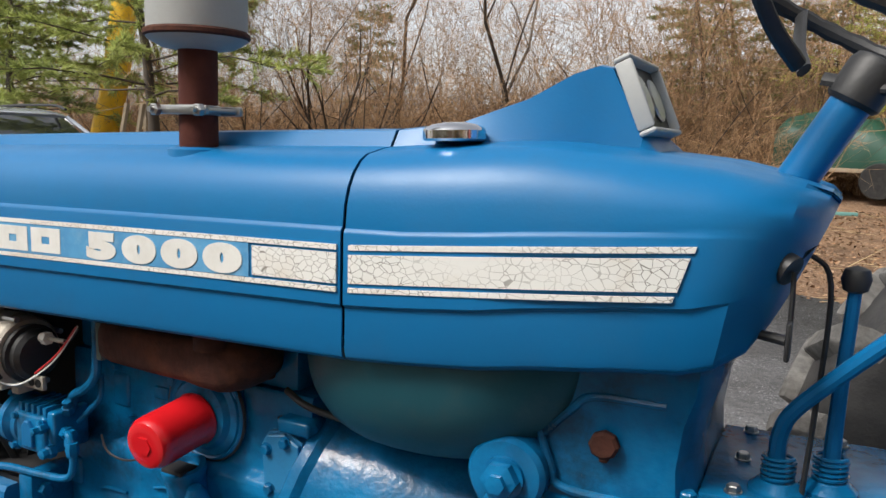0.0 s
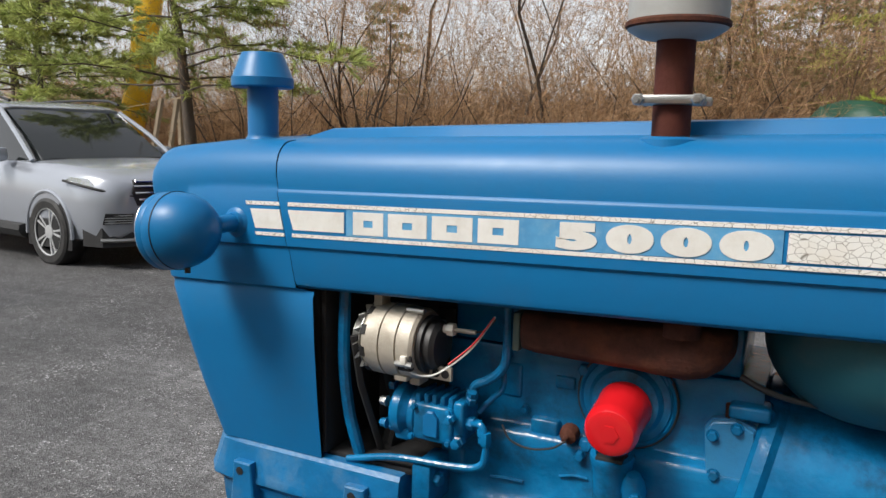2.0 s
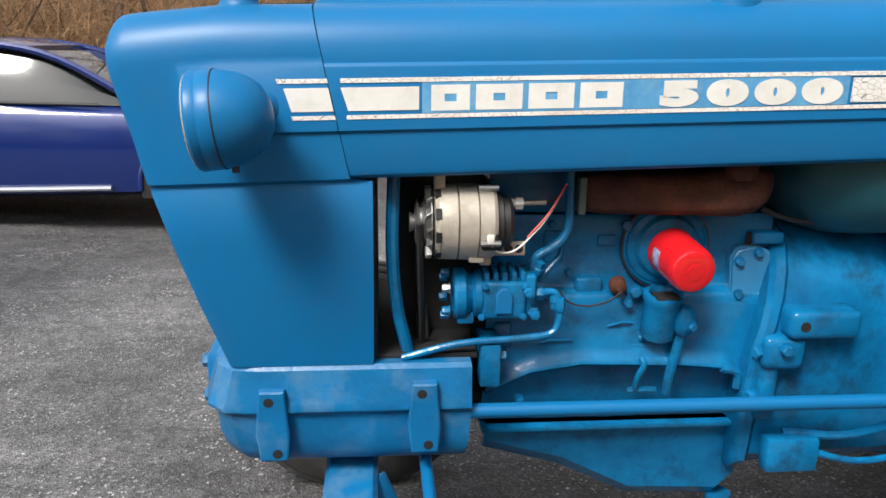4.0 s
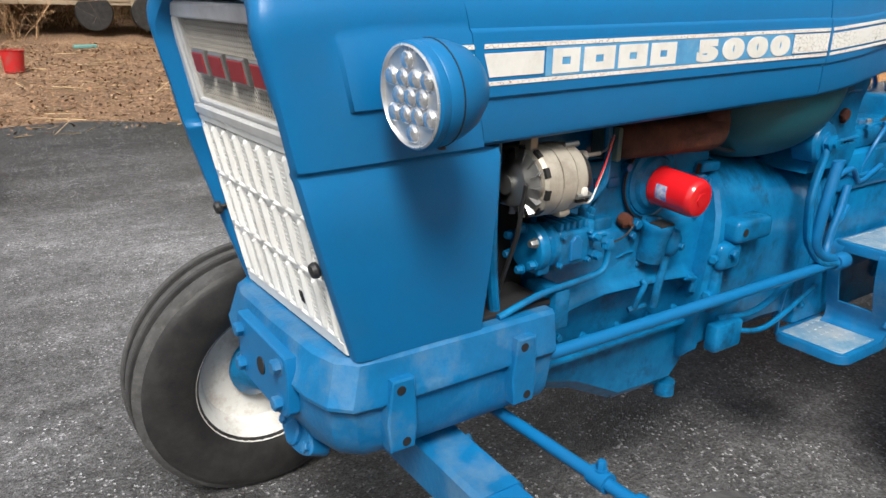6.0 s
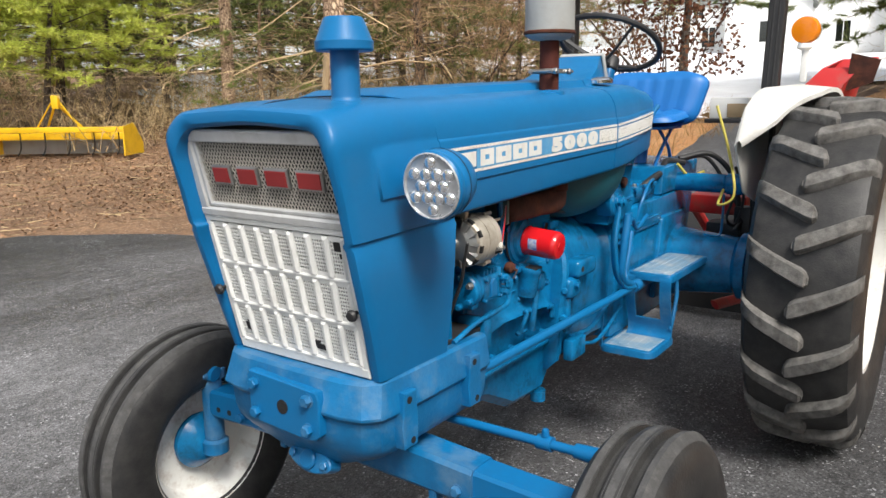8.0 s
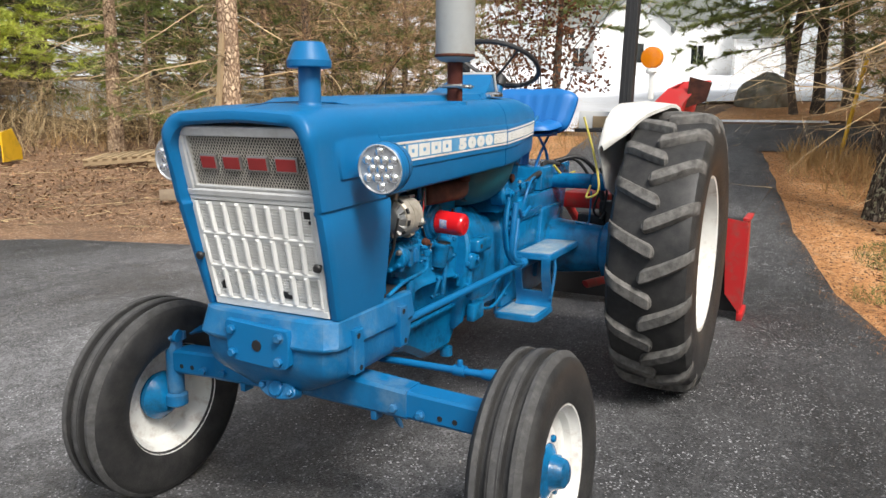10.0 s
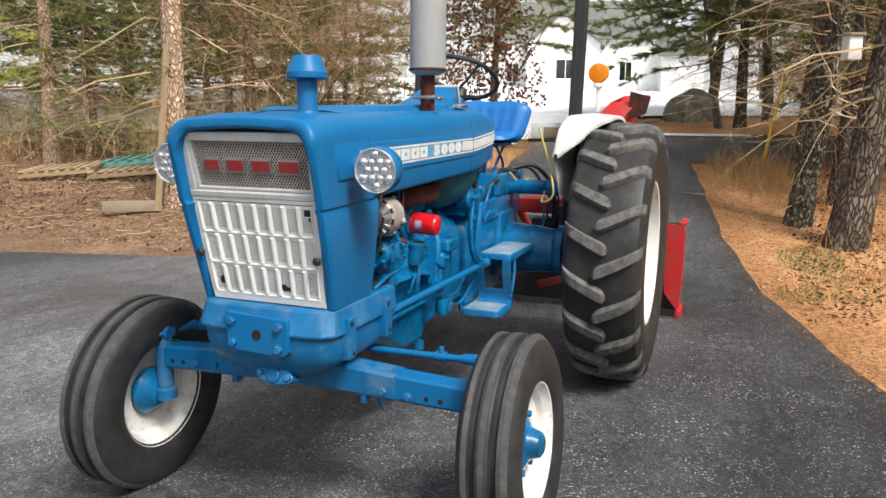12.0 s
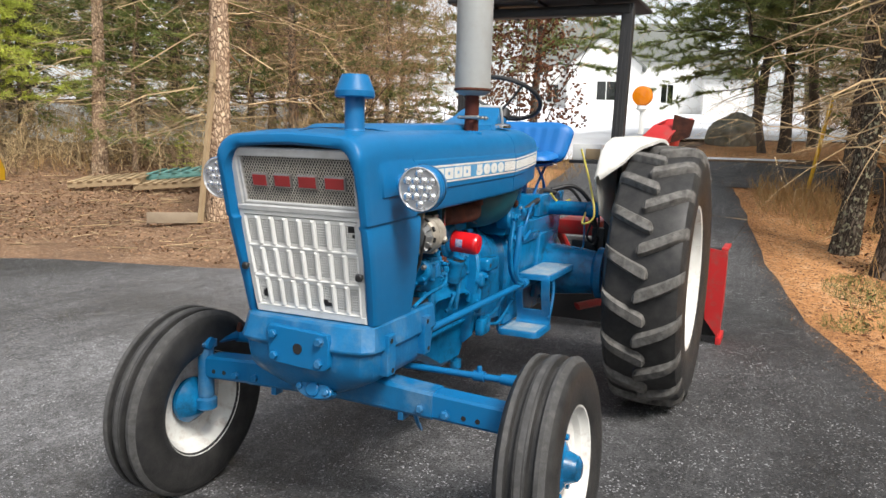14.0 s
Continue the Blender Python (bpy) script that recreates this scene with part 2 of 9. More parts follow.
SNOW = material("old_snow", (0.80, 0.82, 0.86), 0.7, second=(0.70, 0.72, 0.76), scale=1.5, fine=14, bump=0.4, dirt=(0.45, 0.42, 0.38), dirt_amount=0.25, dirt_scale=2.5)
SILVER_CAR = material("silver_car_paint", (0.33, 0.355, 0.40), 0.22, metal=0.3, second=(0.31, 0.335, 0.38), rough_var=0.03, scale=3, fine=200, bump=0.0, coat=0.6)
BLUE_CAR = material("dark_blue_car_paint", (0.003, 0.019, 0.135), 0.2, metal=0.1, second=(0.003, 0.016, 0.12), scale=3, fine=200, bump=0.0, coat=0.6)
CARGLASS = material("dark_car_glass", (0.008, 0.010, 0.010), 0.04, second=(0.012, 0.015, 0.013), scale=2, bump=0.0, spec=0.6, coat=0.4, rough_var=0.03)
PLASTIC = material("black_plastic", (0.02, 0.02, 0.021), 0.6, fine=150, bump=0.05)
TAIL = material("red_lens", (0.42, 0.012, 0.012), 0.15, bump=0.0, coat=0.5)
CLEAR = material("clear_lamp_lens", (0.90, 0.91, 0.93), 0.07, second=(0.70, 0.72, 0.75), scale=60, amount=0.9, metal=0.8, bump=0.0, coat=0.6)
CHROME = material("chrome", (0.75, 0.75, 0.76), 0.12, metal=1.0, second=(0.6, 0.6, 0.6), scale=20, bump=0.02, rough_var=0.06)
TEAL_WOOD = material("teal_painted_board", (0.16, 0.36, 0.33), 0.7, second=(0.10, 0.26, 0.25), scale=8, fine=60, bump=0.2)


def ground_material(name, tones, scales, bump, rough, speck=None, speck_scale=60, speck_at=0.66):
    """Loose ground or asphalt: three tones in patches, coarse and fine relief, and scattered specks."""
    mat = bpy.data.materials.new(name)
    mat.use_nodes = True
    nd, lk = mat.node_tree.nodes, mat.node_tree.links
    bs = nd["Principled BSDF"]
    tc = nd.new("ShaderNodeTexCoord")

    def noise_at(scale, detail=8, rgh=0.65):
        n = nd.new("ShaderNodeTexNoise")
        n.inputs["Scale"].default_value, n.inputs["Detail"].default_value, n.inputs["Roughness"].default_value = scale, detail, rgh
        lk.new(tc.outputs["Object"], n.inputs["Vector"])
        return n

    a, b, c = noise_at(scales[0]), noise_at(scales[1]), noise_at(scales[2], 4)
    ramp = nd.new("ShaderNodeValToRGB")
    els = ramp.color_ramp.elements
    els[0].position, els[1].position = 0.3, 0.7
    els[0].color, els[1].color = (*tones[0], 1), (*tones[2], 1)
    els.new(0.5).color = (*tones[1], 1)
    add = nd.new("ShaderNodeMix")
    add.data_type = "FLOAT"
    add.inputs["Factor"].default_value = 0.55
    lk.new(a.outputs["Fac"], add.inputs["A"])
    lk.new(b.outputs["Fac"], add.inputs["B"])
    lk.new(add.outputs["Result"], ramp.inputs["Fac"])
    col = ramp.outputs["Color"]
    if speck:
        v = noise_at(speck_scale, 2, 0.5)
        r = nd.new("ShaderNodeMapRange")
        r.inputs["From Min"].default_value, r.inputs["From Max"].default_value = speck_at, speck_at + 0.06
        lk.new(v.outputs["Fac"], r.inputs["Value"])
        m = nd.new("ShaderNodeMix")
        m.data_type = "RGBA"
        m.inputs["B"].default_value = (*speck, 1)
        lk.new(r.outputs[0], m.inputs["Factor"])
        lk.new(col, m.inputs["A"])
        col = m.outputs["Result"]
    lk.new(col, bs.inputs["Base Color"])
    rr = nd.new("ShaderNodeMapRange")
    rr.inputs["From Min"].default_value, rr.inputs["From Max"].default_value = 0.35, 0.65
    rr.inputs["To Min"].default_value, rr.inputs["To Max"].default_value = rough
    lk.new(a.outputs["Fac"], rr.inputs["Value"])
    lk.new(rr.outputs[0], bs.inputs["Roughness"])
    bp = nd.new("ShaderNodeBump")
    bp.inputs["Strength"].default_value, bp.inputs["Distance"].default_value = bump, 0.02
    lk.new(c.outputs["Fac"], bp.inputs["Height"])
    lk.new(bp.outputs[0], bs.inputs["Normal"])
    return mat




def bark_material(name, pale, mid, deep, spots=None, spot_scale=14, spot_at=0.6, plates=16.0, tall=0.28):
    """Furrowed bark: plates between dark cracks, uneven tone, and lichen or scars in spots."""
    mat = bpy.data.materials.new(name)
    mat.use_nodes = True
    nd, lk = mat.node_tree.nodes, mat.node_tree.links
    bs = nd["Principled BSDF"]
    bs.inputs["Roughness"].default_value = 0.9
    bs.inputs["Specular IOR Level"].default_value = 0.25
    tc = nd.new("ShaderNodeTexCoord")
    mp = nd.new("ShaderNodeMapping")
    mp.inputs["Scale"].default_value = (1, 1, tall)
    lk.new(tc.outputs["Object"], mp.inputs["Vector"])
    wob = nd.new("ShaderNodeTexNoise")
    wob.inputs["Scale"].default_value, wob.inputs["Detail"].default_value = 9, 4
    lk.new(mp.outputs[0], wob.inputs["Vector"])
    add = nd.new("ShaderNodeMix")
    add.data_type = "VECTOR"
    add.inputs["Factor"].default_value = 0.12
    lk.new(mp.outputs[0], add.inputs[4])
    lk.new(wob.outputs["Color"], add.inputs[5])
    vor = nd.new("ShaderNodeTexVoronoi")
    vor.feature = "DISTANCE_TO_EDGE"
    vor.inputs["Scale"].default_value = plates
    lk.new(add.outputs[1], vor.inputs["Vector"])
    crack = nd.new("ShaderNodeMapRange")
    crack.inputs["From Min"].default_value, crack.inputs["From Max"].default_value = 0.0, 0.22
    lk.new(vor.outputs["Distance"], crack.inputs["Value"])
    tone = nd.new("ShaderNodeTexNoise")
    tone.inputs["Scale"].default_value, tone.inputs["Detail"].default_value, tone.inputs["Roughness"].default_value = 3.5, 8, 0.7
    lk.new(tc.outputs["Object"], tone.inputs["Vector"])
    tr = nd.new("ShaderNodeMapRange")
    tr.inputs["From Min"].default_value, tr.inputs["From Max"].default_value = 0.38, 0.62
    lk.new(tone.outputs["Fac"], tr.inputs["Value"])
    m1 = nd.new("ShaderNodeMix")
    m1.data_type = "RGBA"
    m1.inputs["A"].default_value, m1.inputs["B"].default_value = (*mid, 1), (*pale, 1)
    lk.new(tr.outputs[0], m1.inputs["Factor"])
    m2 = nd.new("ShaderNodeMix")
    m2.data_type = "RGBA"
    m2.inputs["A"].default_value = (*deep, 1)
    lk.new(crack.outputs[0], m2.inputs["Factor"])
    lk.new(m1.outputs["Result"], m2.inputs["B"])
    col = m2.outputs["Result"]
    if spots:
        sp = nd.new("ShaderNodeTexNoise")
        sp.inputs["Scale"].default_value, sp.inputs["Detail"].default_value = spot_scale, 3
        lk.new(tc.outputs["Object"], sp.inputs["Vector"])
        sr = nd.new("ShaderNodeMapRange")
        sr.inputs["From Min"].default_value, sr.inputs["From Max"].default_value = spot_at, spot_at + 0.05
        lk.new(sp.outputs["Fac"], sr.inputs["Value"])
        m3 = nd.new("ShaderNodeMix")
        m3.data_type = "RGBA"
        m3.inputs["B"].default_value = (*spots, 1)
        lk.new(sr.outputs[0], m3.inputs["Factor"])
        lk.new(col, m3.inputs["A"])
        col = m3.outputs["Result"]
    lk.new(col, bs.inputs["Base Color"])
    bp = nd.new("ShaderNodeBump")
    bp.inputs["Strength"].default_value, bp.inputs["Distance"].default_value = 1.0, 0.02
    lk.new(crack.outputs[0], bp.inputs["Height"])
    lk.new(bp.outputs[0], bs.inputs["Normal"])
    return mat


PINEBARK = bark_material("pine_bark", (0.30, 0.25, 0.20), (0.15, 0.115, 0.09), (0.040, 0.030, 0.024), None, 14, 0.6, 30.0, 0.3)
LICHENBARK = bark_material("lichen_bark", (0.27, 0.23, 0.18), (0.12, 0.10, 0.075), (0.022, 0.017, 0.014), (0.42, 0.43, 0.30), 16, 0.58, 28.0, 0.3)
PALEBARK = bark_material("pale_peeling_bark", (0.74, 0.56, 0.39), (0.52, 0.36, 0.24), (0.27, 0.175, 0.115), (0.06, 0.042, 0.03), 13, 0.64, 20.0, 0.5)


def asphalt_material():
    """Worn asphalt: wet dark patches, drag streaks, stones of many tones, painted sheen."""
    mat = bpy.data.materials.new("asphalt")
    mat.use_nodes = True
    nd, lk = mat.node_tree.nodes, mat.node_tree.links
    bs = nd["Principled BSDF"]
    tc = nd.new("ShaderNodeTexCoord")

    def tex(scale, detail, rgh=0.6, stretch=None):
        n = nd.new("ShaderNodeTexNoise")
        n.inputs["Scale"].default_value, n.inputs["Detail"].default_value, n.inputs["Roughness"].default_value = scale, detail, rgh
        if stretch:
            mp = nd.new("ShaderNodeMapping")
            mp.inputs["Scale"].default_value = stretch
            lk.new(tc.outputs["Object"], mp.inputs["Vector"])
            lk.new(mp.outputs[0], n.inputs["Vector"])
        else:
            lk.new(tc.outputs["Object"], n.inputs["Vector"])
        return n.outputs["Fac"]

    def span(v, a, b, lo, hi):
        r = nd.new("ShaderNodeMapRange")
        r.inputs["From Min"].default_value, r.inputs["From Max"].default_value, r.inputs["To Min"].default_value, r.inputs["To Max"].default_value = a, b, lo, hi
        lk.new(v, r.inputs["Value"])
        return r.outputs[0]

    def calc(op, a, b):
        m = nd.new("ShaderNodeMath")
        m.operation = op
        lk.new(a, m.inputs[0])
        lk.new(b, m.inputs[1])
        return m.outputs[0]

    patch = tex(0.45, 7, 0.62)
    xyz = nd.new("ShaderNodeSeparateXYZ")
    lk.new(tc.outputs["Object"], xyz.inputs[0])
    # sky sheen put into the tone: paler middle, darker along verge and parked cars
    sheen_y = nd.new("ShaderNodeMath")
    sheen_y.operation = "MULTIPLY_ADD"
    sheen_y.inputs[1].default_value = 3.0
    lk.new(tex(0.8, 5), sheen_y.inputs[0])
    lk.new(xyz.outputs[1], sheen_y.inputs[2])
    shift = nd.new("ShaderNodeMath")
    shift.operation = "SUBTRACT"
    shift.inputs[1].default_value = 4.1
    lk.new(sheen_y.outputs[0], shift.inputs[0])
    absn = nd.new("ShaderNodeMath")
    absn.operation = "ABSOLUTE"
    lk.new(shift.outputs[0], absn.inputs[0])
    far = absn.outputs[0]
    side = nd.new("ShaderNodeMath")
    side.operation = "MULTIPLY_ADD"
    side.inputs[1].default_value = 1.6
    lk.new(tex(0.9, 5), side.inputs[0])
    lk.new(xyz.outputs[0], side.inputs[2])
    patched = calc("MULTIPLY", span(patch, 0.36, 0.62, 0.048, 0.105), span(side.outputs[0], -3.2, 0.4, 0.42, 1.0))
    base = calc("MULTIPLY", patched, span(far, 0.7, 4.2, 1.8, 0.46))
    streak = span(tex(1.3, 8, 0.75, (0.35, 2.2, 1)), 0.3, 0.7, 0.62, 1.38)
    mottled = span(tex(11, 6, 0.7), 0.3, 0.7, 0.60, 1.40)
    vor = nd.new("ShaderNodeTexVoronoi")
    vor.inputs["Scale"].default_value = 125
    lk.new(tc.outputs["Object"], vor.inputs["Vector"])
    sep = nd.new("ShaderNodeSeparateColor")
    lk.new(vor.outputs["Color"], sep.inputs[0])
    stones = span(sep.outputs[0], 0.0, 1.0, 0.40, 1.45)
    pale = span(sep.outputs[1], 0.91, 0.97, 0.0, 0.50)
    dust = span(tex(2.6, 8, 0.7), 0.46, 0.66, 0.25, 1.0)
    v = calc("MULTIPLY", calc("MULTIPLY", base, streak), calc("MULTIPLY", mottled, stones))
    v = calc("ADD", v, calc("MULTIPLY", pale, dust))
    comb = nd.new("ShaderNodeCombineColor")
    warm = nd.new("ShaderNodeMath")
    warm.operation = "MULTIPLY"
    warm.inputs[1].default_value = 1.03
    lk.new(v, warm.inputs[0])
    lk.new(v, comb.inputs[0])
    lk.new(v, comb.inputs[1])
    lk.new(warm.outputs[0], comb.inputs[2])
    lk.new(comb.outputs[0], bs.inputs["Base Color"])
    lk.new(span(patch, 0.36, 0.6, 0.42, 0.75), bs.inputs["Roughness"])
    bp = nd.new("ShaderNodeBump")
    bp.inputs["Strength"].default_value, bp.inputs["Distance"].default_value = 0.9, 0.006
    lk.new(calc("ADD", vor.outputs["Distance"], tex(60, 4)), bp.inputs["Height"])
    lk.new(bp.outputs[0], bs.inputs["Normal"])
    return mat


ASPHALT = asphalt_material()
LITTER = ground_material("leaf_litter", ((0.06, 0.034, 0.020), (0.20, 0.115, 0.065), (0.40, 0.25, 0.145)), (1.0, 16, 40), 1.0, (0.8, 0.95), (0.42, 0.31, 0.21), 34, 0.6)
NEEDLES_GROUND = ground_material("orange_needle_litter", ((0.19, 0.085, 0.034), (0.60, 0.29, 0.11), (0.74, 0.50, 0.29)), (1.3, 14, 60), 1.0, (0.8, 0.95), (0.075, 0.042, 0.026), 38, 0.57)
ALLOY = material("silver_wheel_paint", (0.46, 0.47, 0.48), 0.35, second=(0.36, 0.37, 0.38), scale=10, fine=150, bump=0.03, metal=0.2)
MESHGREY = material("pale_grille_mesh", (0.50, 0.47, 0.42), 0.40, second=(0.27, 0.25, 0.215), scale=20, fine=200, bump=0.05, metal=0.1)
GRILLE_RIM = material("worn_aluminium_trim", (0.66, 0.66, 0.65), 0.38, second=(0.48, 0.48, 0.47), scale=16, fine=180, bump=0.06, metal=0.3, dirt=(0.30, 0.28, 0.25), dirt_amount=0.4, dirt_scale=14)
REFLECTOR = material("lamp_reflector", (0.66, 0.67, 0.68), 0.3, second=(0.42, 0.43, 0.44), scale=60, metal=0.6, bump=0.0)


def let_light_through(mat, share=0.4):
    """Thin leaves and needles pass part of the light that falls on their backs."""
    nd, lk = mat.node_tree.nodes, mat.node_tree.links
    bs = nd["Principled BSDF"]
    tr = nd.new("ShaderNodeBsdfTranslucent")
    lk.new(bs.inputs["Base Color"].links[0].from_socket, tr.inputs["Color"])
    mx = nd.new("ShaderNodeMixShader")
    mx.inputs[0].default_value = share
    lk.new(bs.outputs[0], mx.inputs[1])
    lk.new(tr.outputs[0], mx.inputs[2])
    lk.new(mx.outputs[0], nd["Material Output"].inputs["Surface"])


def vary(mat, lo, hi):
    """Gives every loose piece of a mesh a tone of its own."""
    nd, lk = mat.node_tree.nodes, mat.node_tree.links
    base = nd["Principled BSDF"].inputs["Base Color"]
    src = base.links[0].from_socket
    geo = nd.new("ShaderNodeNewGeometry")
    mr = nd.new("ShaderNodeMapRange")
    mr.inputs["To Min"].default_value, mr.inputs["To Max"].default_value = lo, hi
    lk.new(geo.outputs["Random Per Island"], mr.inputs["Value"])
    hv = nd.new("ShaderNodeHueSaturation")
    lk.new(mr.outputs[0], hv.inputs["Value"])
    lk.new(src, hv.inputs["Color"])
    lk.new(hv.outputs[0], base)


LOOSELEAF = material("loose_brown_leaves", (0.24, 0.135, 0.07), 0.85, second=(0.10, 0.055, 0.03), scale=1.7, amount=1.0, fine=9, bump=0, dirt=(0.38, 0.29, 0.20), dirt_amount=0.8, dirt_scale=4)
for m, lo, hi in ((TWIG, 0.3, 1.7), (TWIGPALE, 0.25, 1.7), (NEEDLE, 0.5, 1.7), (NEEDLESOFT, 0.55, 1.6), (NEEDLEY, 0.6, 1.45), (DEADLEAF, 0.5, 1.8), (LOOSELEAF, 0.35, 2.0)):
    vary(m, lo, hi)
for m in (NEEDLE, NEEDLESOFT, NEEDLEY, DEADLEAF):
    let_light_through(m)

# ---------------- ground ----------------


def height(x, y):
    """The lie of the land: a level yard that climbs along the drive and behind the far verge."""
    h = 0.15 * min(max(0.0, x - 5.0), 10.0) + 0.07 * min(max(0.0, x - 15.0), 30.0)
    h += 0.08 * min(max(0.0, y - 6.5), 12.0) * min(1.0, max(0.15, (x + 6) / 6))
    h += 0.10 * min(1.0, max(0.0, -1.8 - x) / 2.0) * min(1.0, max(0.0, y - 1.5) / 2.0)
    h -= 0.022 * math.exp(-((x - 0.03) / 0.8) ** 2 - ((y - 0.8) / 0.5) ** 2)
    return h


def sheet(name, xs, ys, lift, material_, rough=0.0):
    verts, faces, n = [], [], len(ys)
    for x in xs:
        for y in ys:
            verts.append((x, y, height(x, y) + lift + rough * noise.noise((x * 0.9, y * 0.9, 3.1)) * (1 if max(abs(x), abs(y)) < 60 else 0)))
    for i in range(len(xs) - 1):
        for j in range(n - 1):
            faces.append((i * n + j, (i + 1) * n + j, (i + 1) * n + j + 1, i * n + j + 1))
    return raw(name, verts, faces, material_, smooth=True)


def spaced(lo, hi, step, far):
    inner = list(np.arange(lo, hi + 1e-6, step))
    return [-far, -far / 3, -far / 8] + inner + [far / 8, far / 3, far]


ground = tagged(sheet("ground", spaced(-24, 40, 1.0, 1500), spaced(-20, 40, 1.0, 1500), -0.05, LITTER, 0.03), "brown leaf-littered ground under the trees", "ground", kind="structure")


def strip(name, stations, lift, material_, cross=14, label="", wobble=0.05):
    """A sheet between two edges given as x, right y, left y."""
    sx = [s[0] for s in stations]
    xs = np.arange(sx[0], sx[-1] + 1e-6, 0.25)
    yr, yl = np.interp(xs, sx, [s[1] for s in stations]), np.interp(xs, sx, [s[2] for s in stations])
    verts, faces, n = [], [], cross + 1
    for x, a, b in zip(xs, yr, yl):
        a += wobble * noise.noise((x * 1.7, 0, 0))
        b += wobble * noise.noise((x * 1.7, 5, 0))
        for k in range(n):
            y = a + (b - a) * k / cross
            verts.append((x, y, height(x, y) + lift))
    for i in range(len(xs) - 1):
        for k in range(cross):
            faces.append((i * n + k, (i + 1) * n + k, (i + 1) * n + k + 1, i * n + k + 1))
    return tagged(raw(name, verts, faces, material_, smooth=True), label, name, kind="structure")


driveway = strip("driveway", [(-40, -14, 9.5), (-9, -13, 8.6), (-6, -12, 8.8), (-3, -8.5, 8.8), (-0.3, -5.0, 7.8), (0.8, -3.8, 7.9), (1.8, -2.7, 7.5), (2.6, -2.33, 7.3), (3.7, -2.1, 6.5), (4.3, -1.97, 4.3), (5.2, -1.75, 2.7), (6.6, -1.42, 2.2), (8.2, -1.16, 2.2), (10.1, -0.88, 2.3), (12.3, -0.4, 2.4), (13.6, -0.3, 2.5)], 0.0, ASPHALT, 40, "dark worn asphalt driveway with pale grit")
side_road = strip("road", [(11.0, -14, -0.6), (12.3, -14, -0.3), (13.6, -14, 0.3)], 0.012, ASPHALT, 20, "asphalt drive turning off between the trees")
verge = strip("verge", [(-1.5, -9, -7.0), (0.6, -9, -3.6), (1.8, -9, -2.3), (2.6, -9, -1.95), (4.4, -9, -1.6), (6.6, -9, -1.05), (8.2, -9, -0.8), (10.0, -9, -0.6), (11.0, -9, -0.5)], -0.006, NEEDLES_GROUND, 16, "orange pine-needle verge beside the driveway", 0.12)
verge_left = strip("verge", [(6.0, 2.0, 2.6), (6.6, 1.9, 4.6), (9, 1.9, 6.0), (12.2, 2.1, 4.4)], -0.008, NEEDLES_GROUND, 12, "orange needle litter along the drive", 0.2)
snow_strip = strip("snow", [(13.65, -1.6, 3.4), (14.1, -1.5, 3.4)], 0.03, SNOW, 24, "thin strip of snow along the drive", 0.15)
verge_island = strip("verge", [(14.1, -6, 0.6), (16, -7, 0.4), (19, -8, 0.3)], -0.006, NEEDLES_GROUND, 14, "russet needle litter round the boulder", 0.3)
snow_field = strip("snow", [(12.3, 2.7, 6.0), (14.1, 2.5, 12), (16, 1.6, 20), (18.5, 1.3, 26), (19.2, -9, 30), (26, -12, 40), (42, -16, 46)], 0.03, SNOW, 24, "old patchy snow on the lawn", 0.5)
snow_wood = strip("snow", [(9.6, 13.0, 16.5), (11.5, 10.5, 18), (14, 9.5, 20)], 0.02, SNOW, 16, "snow patch showing between the pines", 0.8)

# ---------------- tractor ----------------
tractor = thing("tractor", "blue vintage farm tractor with white grille parked on the driveway", "tractor", (0, 0, 0))


FIXED = {"headlamp_shell", "lens_rim", "shell_seam", "shell_foot", "led_lens", "lamp_stalk", "stalk_flange", "breather_pipe", "breather_cap", "exhaust_pipe", "pipe_collar", "exhaust_clamp", "clamp_bolt", "muffler", "muffler_seam", "lower_grille", "grille_rail", "grille_rib", "perforated_panel", "torn_hole", "grille_knob", "upper_grille", "grille_mesh", "emblem_rim", "emblem_face", "grille_backing", "front_frame", "foot_step", "tread_stud", "tread_plate", "step_brace", "drag_link"}


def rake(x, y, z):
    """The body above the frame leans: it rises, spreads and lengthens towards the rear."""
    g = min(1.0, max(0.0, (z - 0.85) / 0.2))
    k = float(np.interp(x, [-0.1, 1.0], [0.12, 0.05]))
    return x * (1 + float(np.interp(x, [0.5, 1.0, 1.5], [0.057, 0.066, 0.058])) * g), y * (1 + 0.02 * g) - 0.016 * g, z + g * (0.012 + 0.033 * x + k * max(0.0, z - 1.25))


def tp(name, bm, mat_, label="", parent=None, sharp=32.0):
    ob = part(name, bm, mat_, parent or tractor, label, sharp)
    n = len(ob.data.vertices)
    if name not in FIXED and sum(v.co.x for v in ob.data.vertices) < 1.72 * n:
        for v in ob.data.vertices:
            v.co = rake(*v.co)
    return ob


# Half profile of the bonnet from the lower edge up over the shoulder: (half width, height).
PANEL = 0.0055


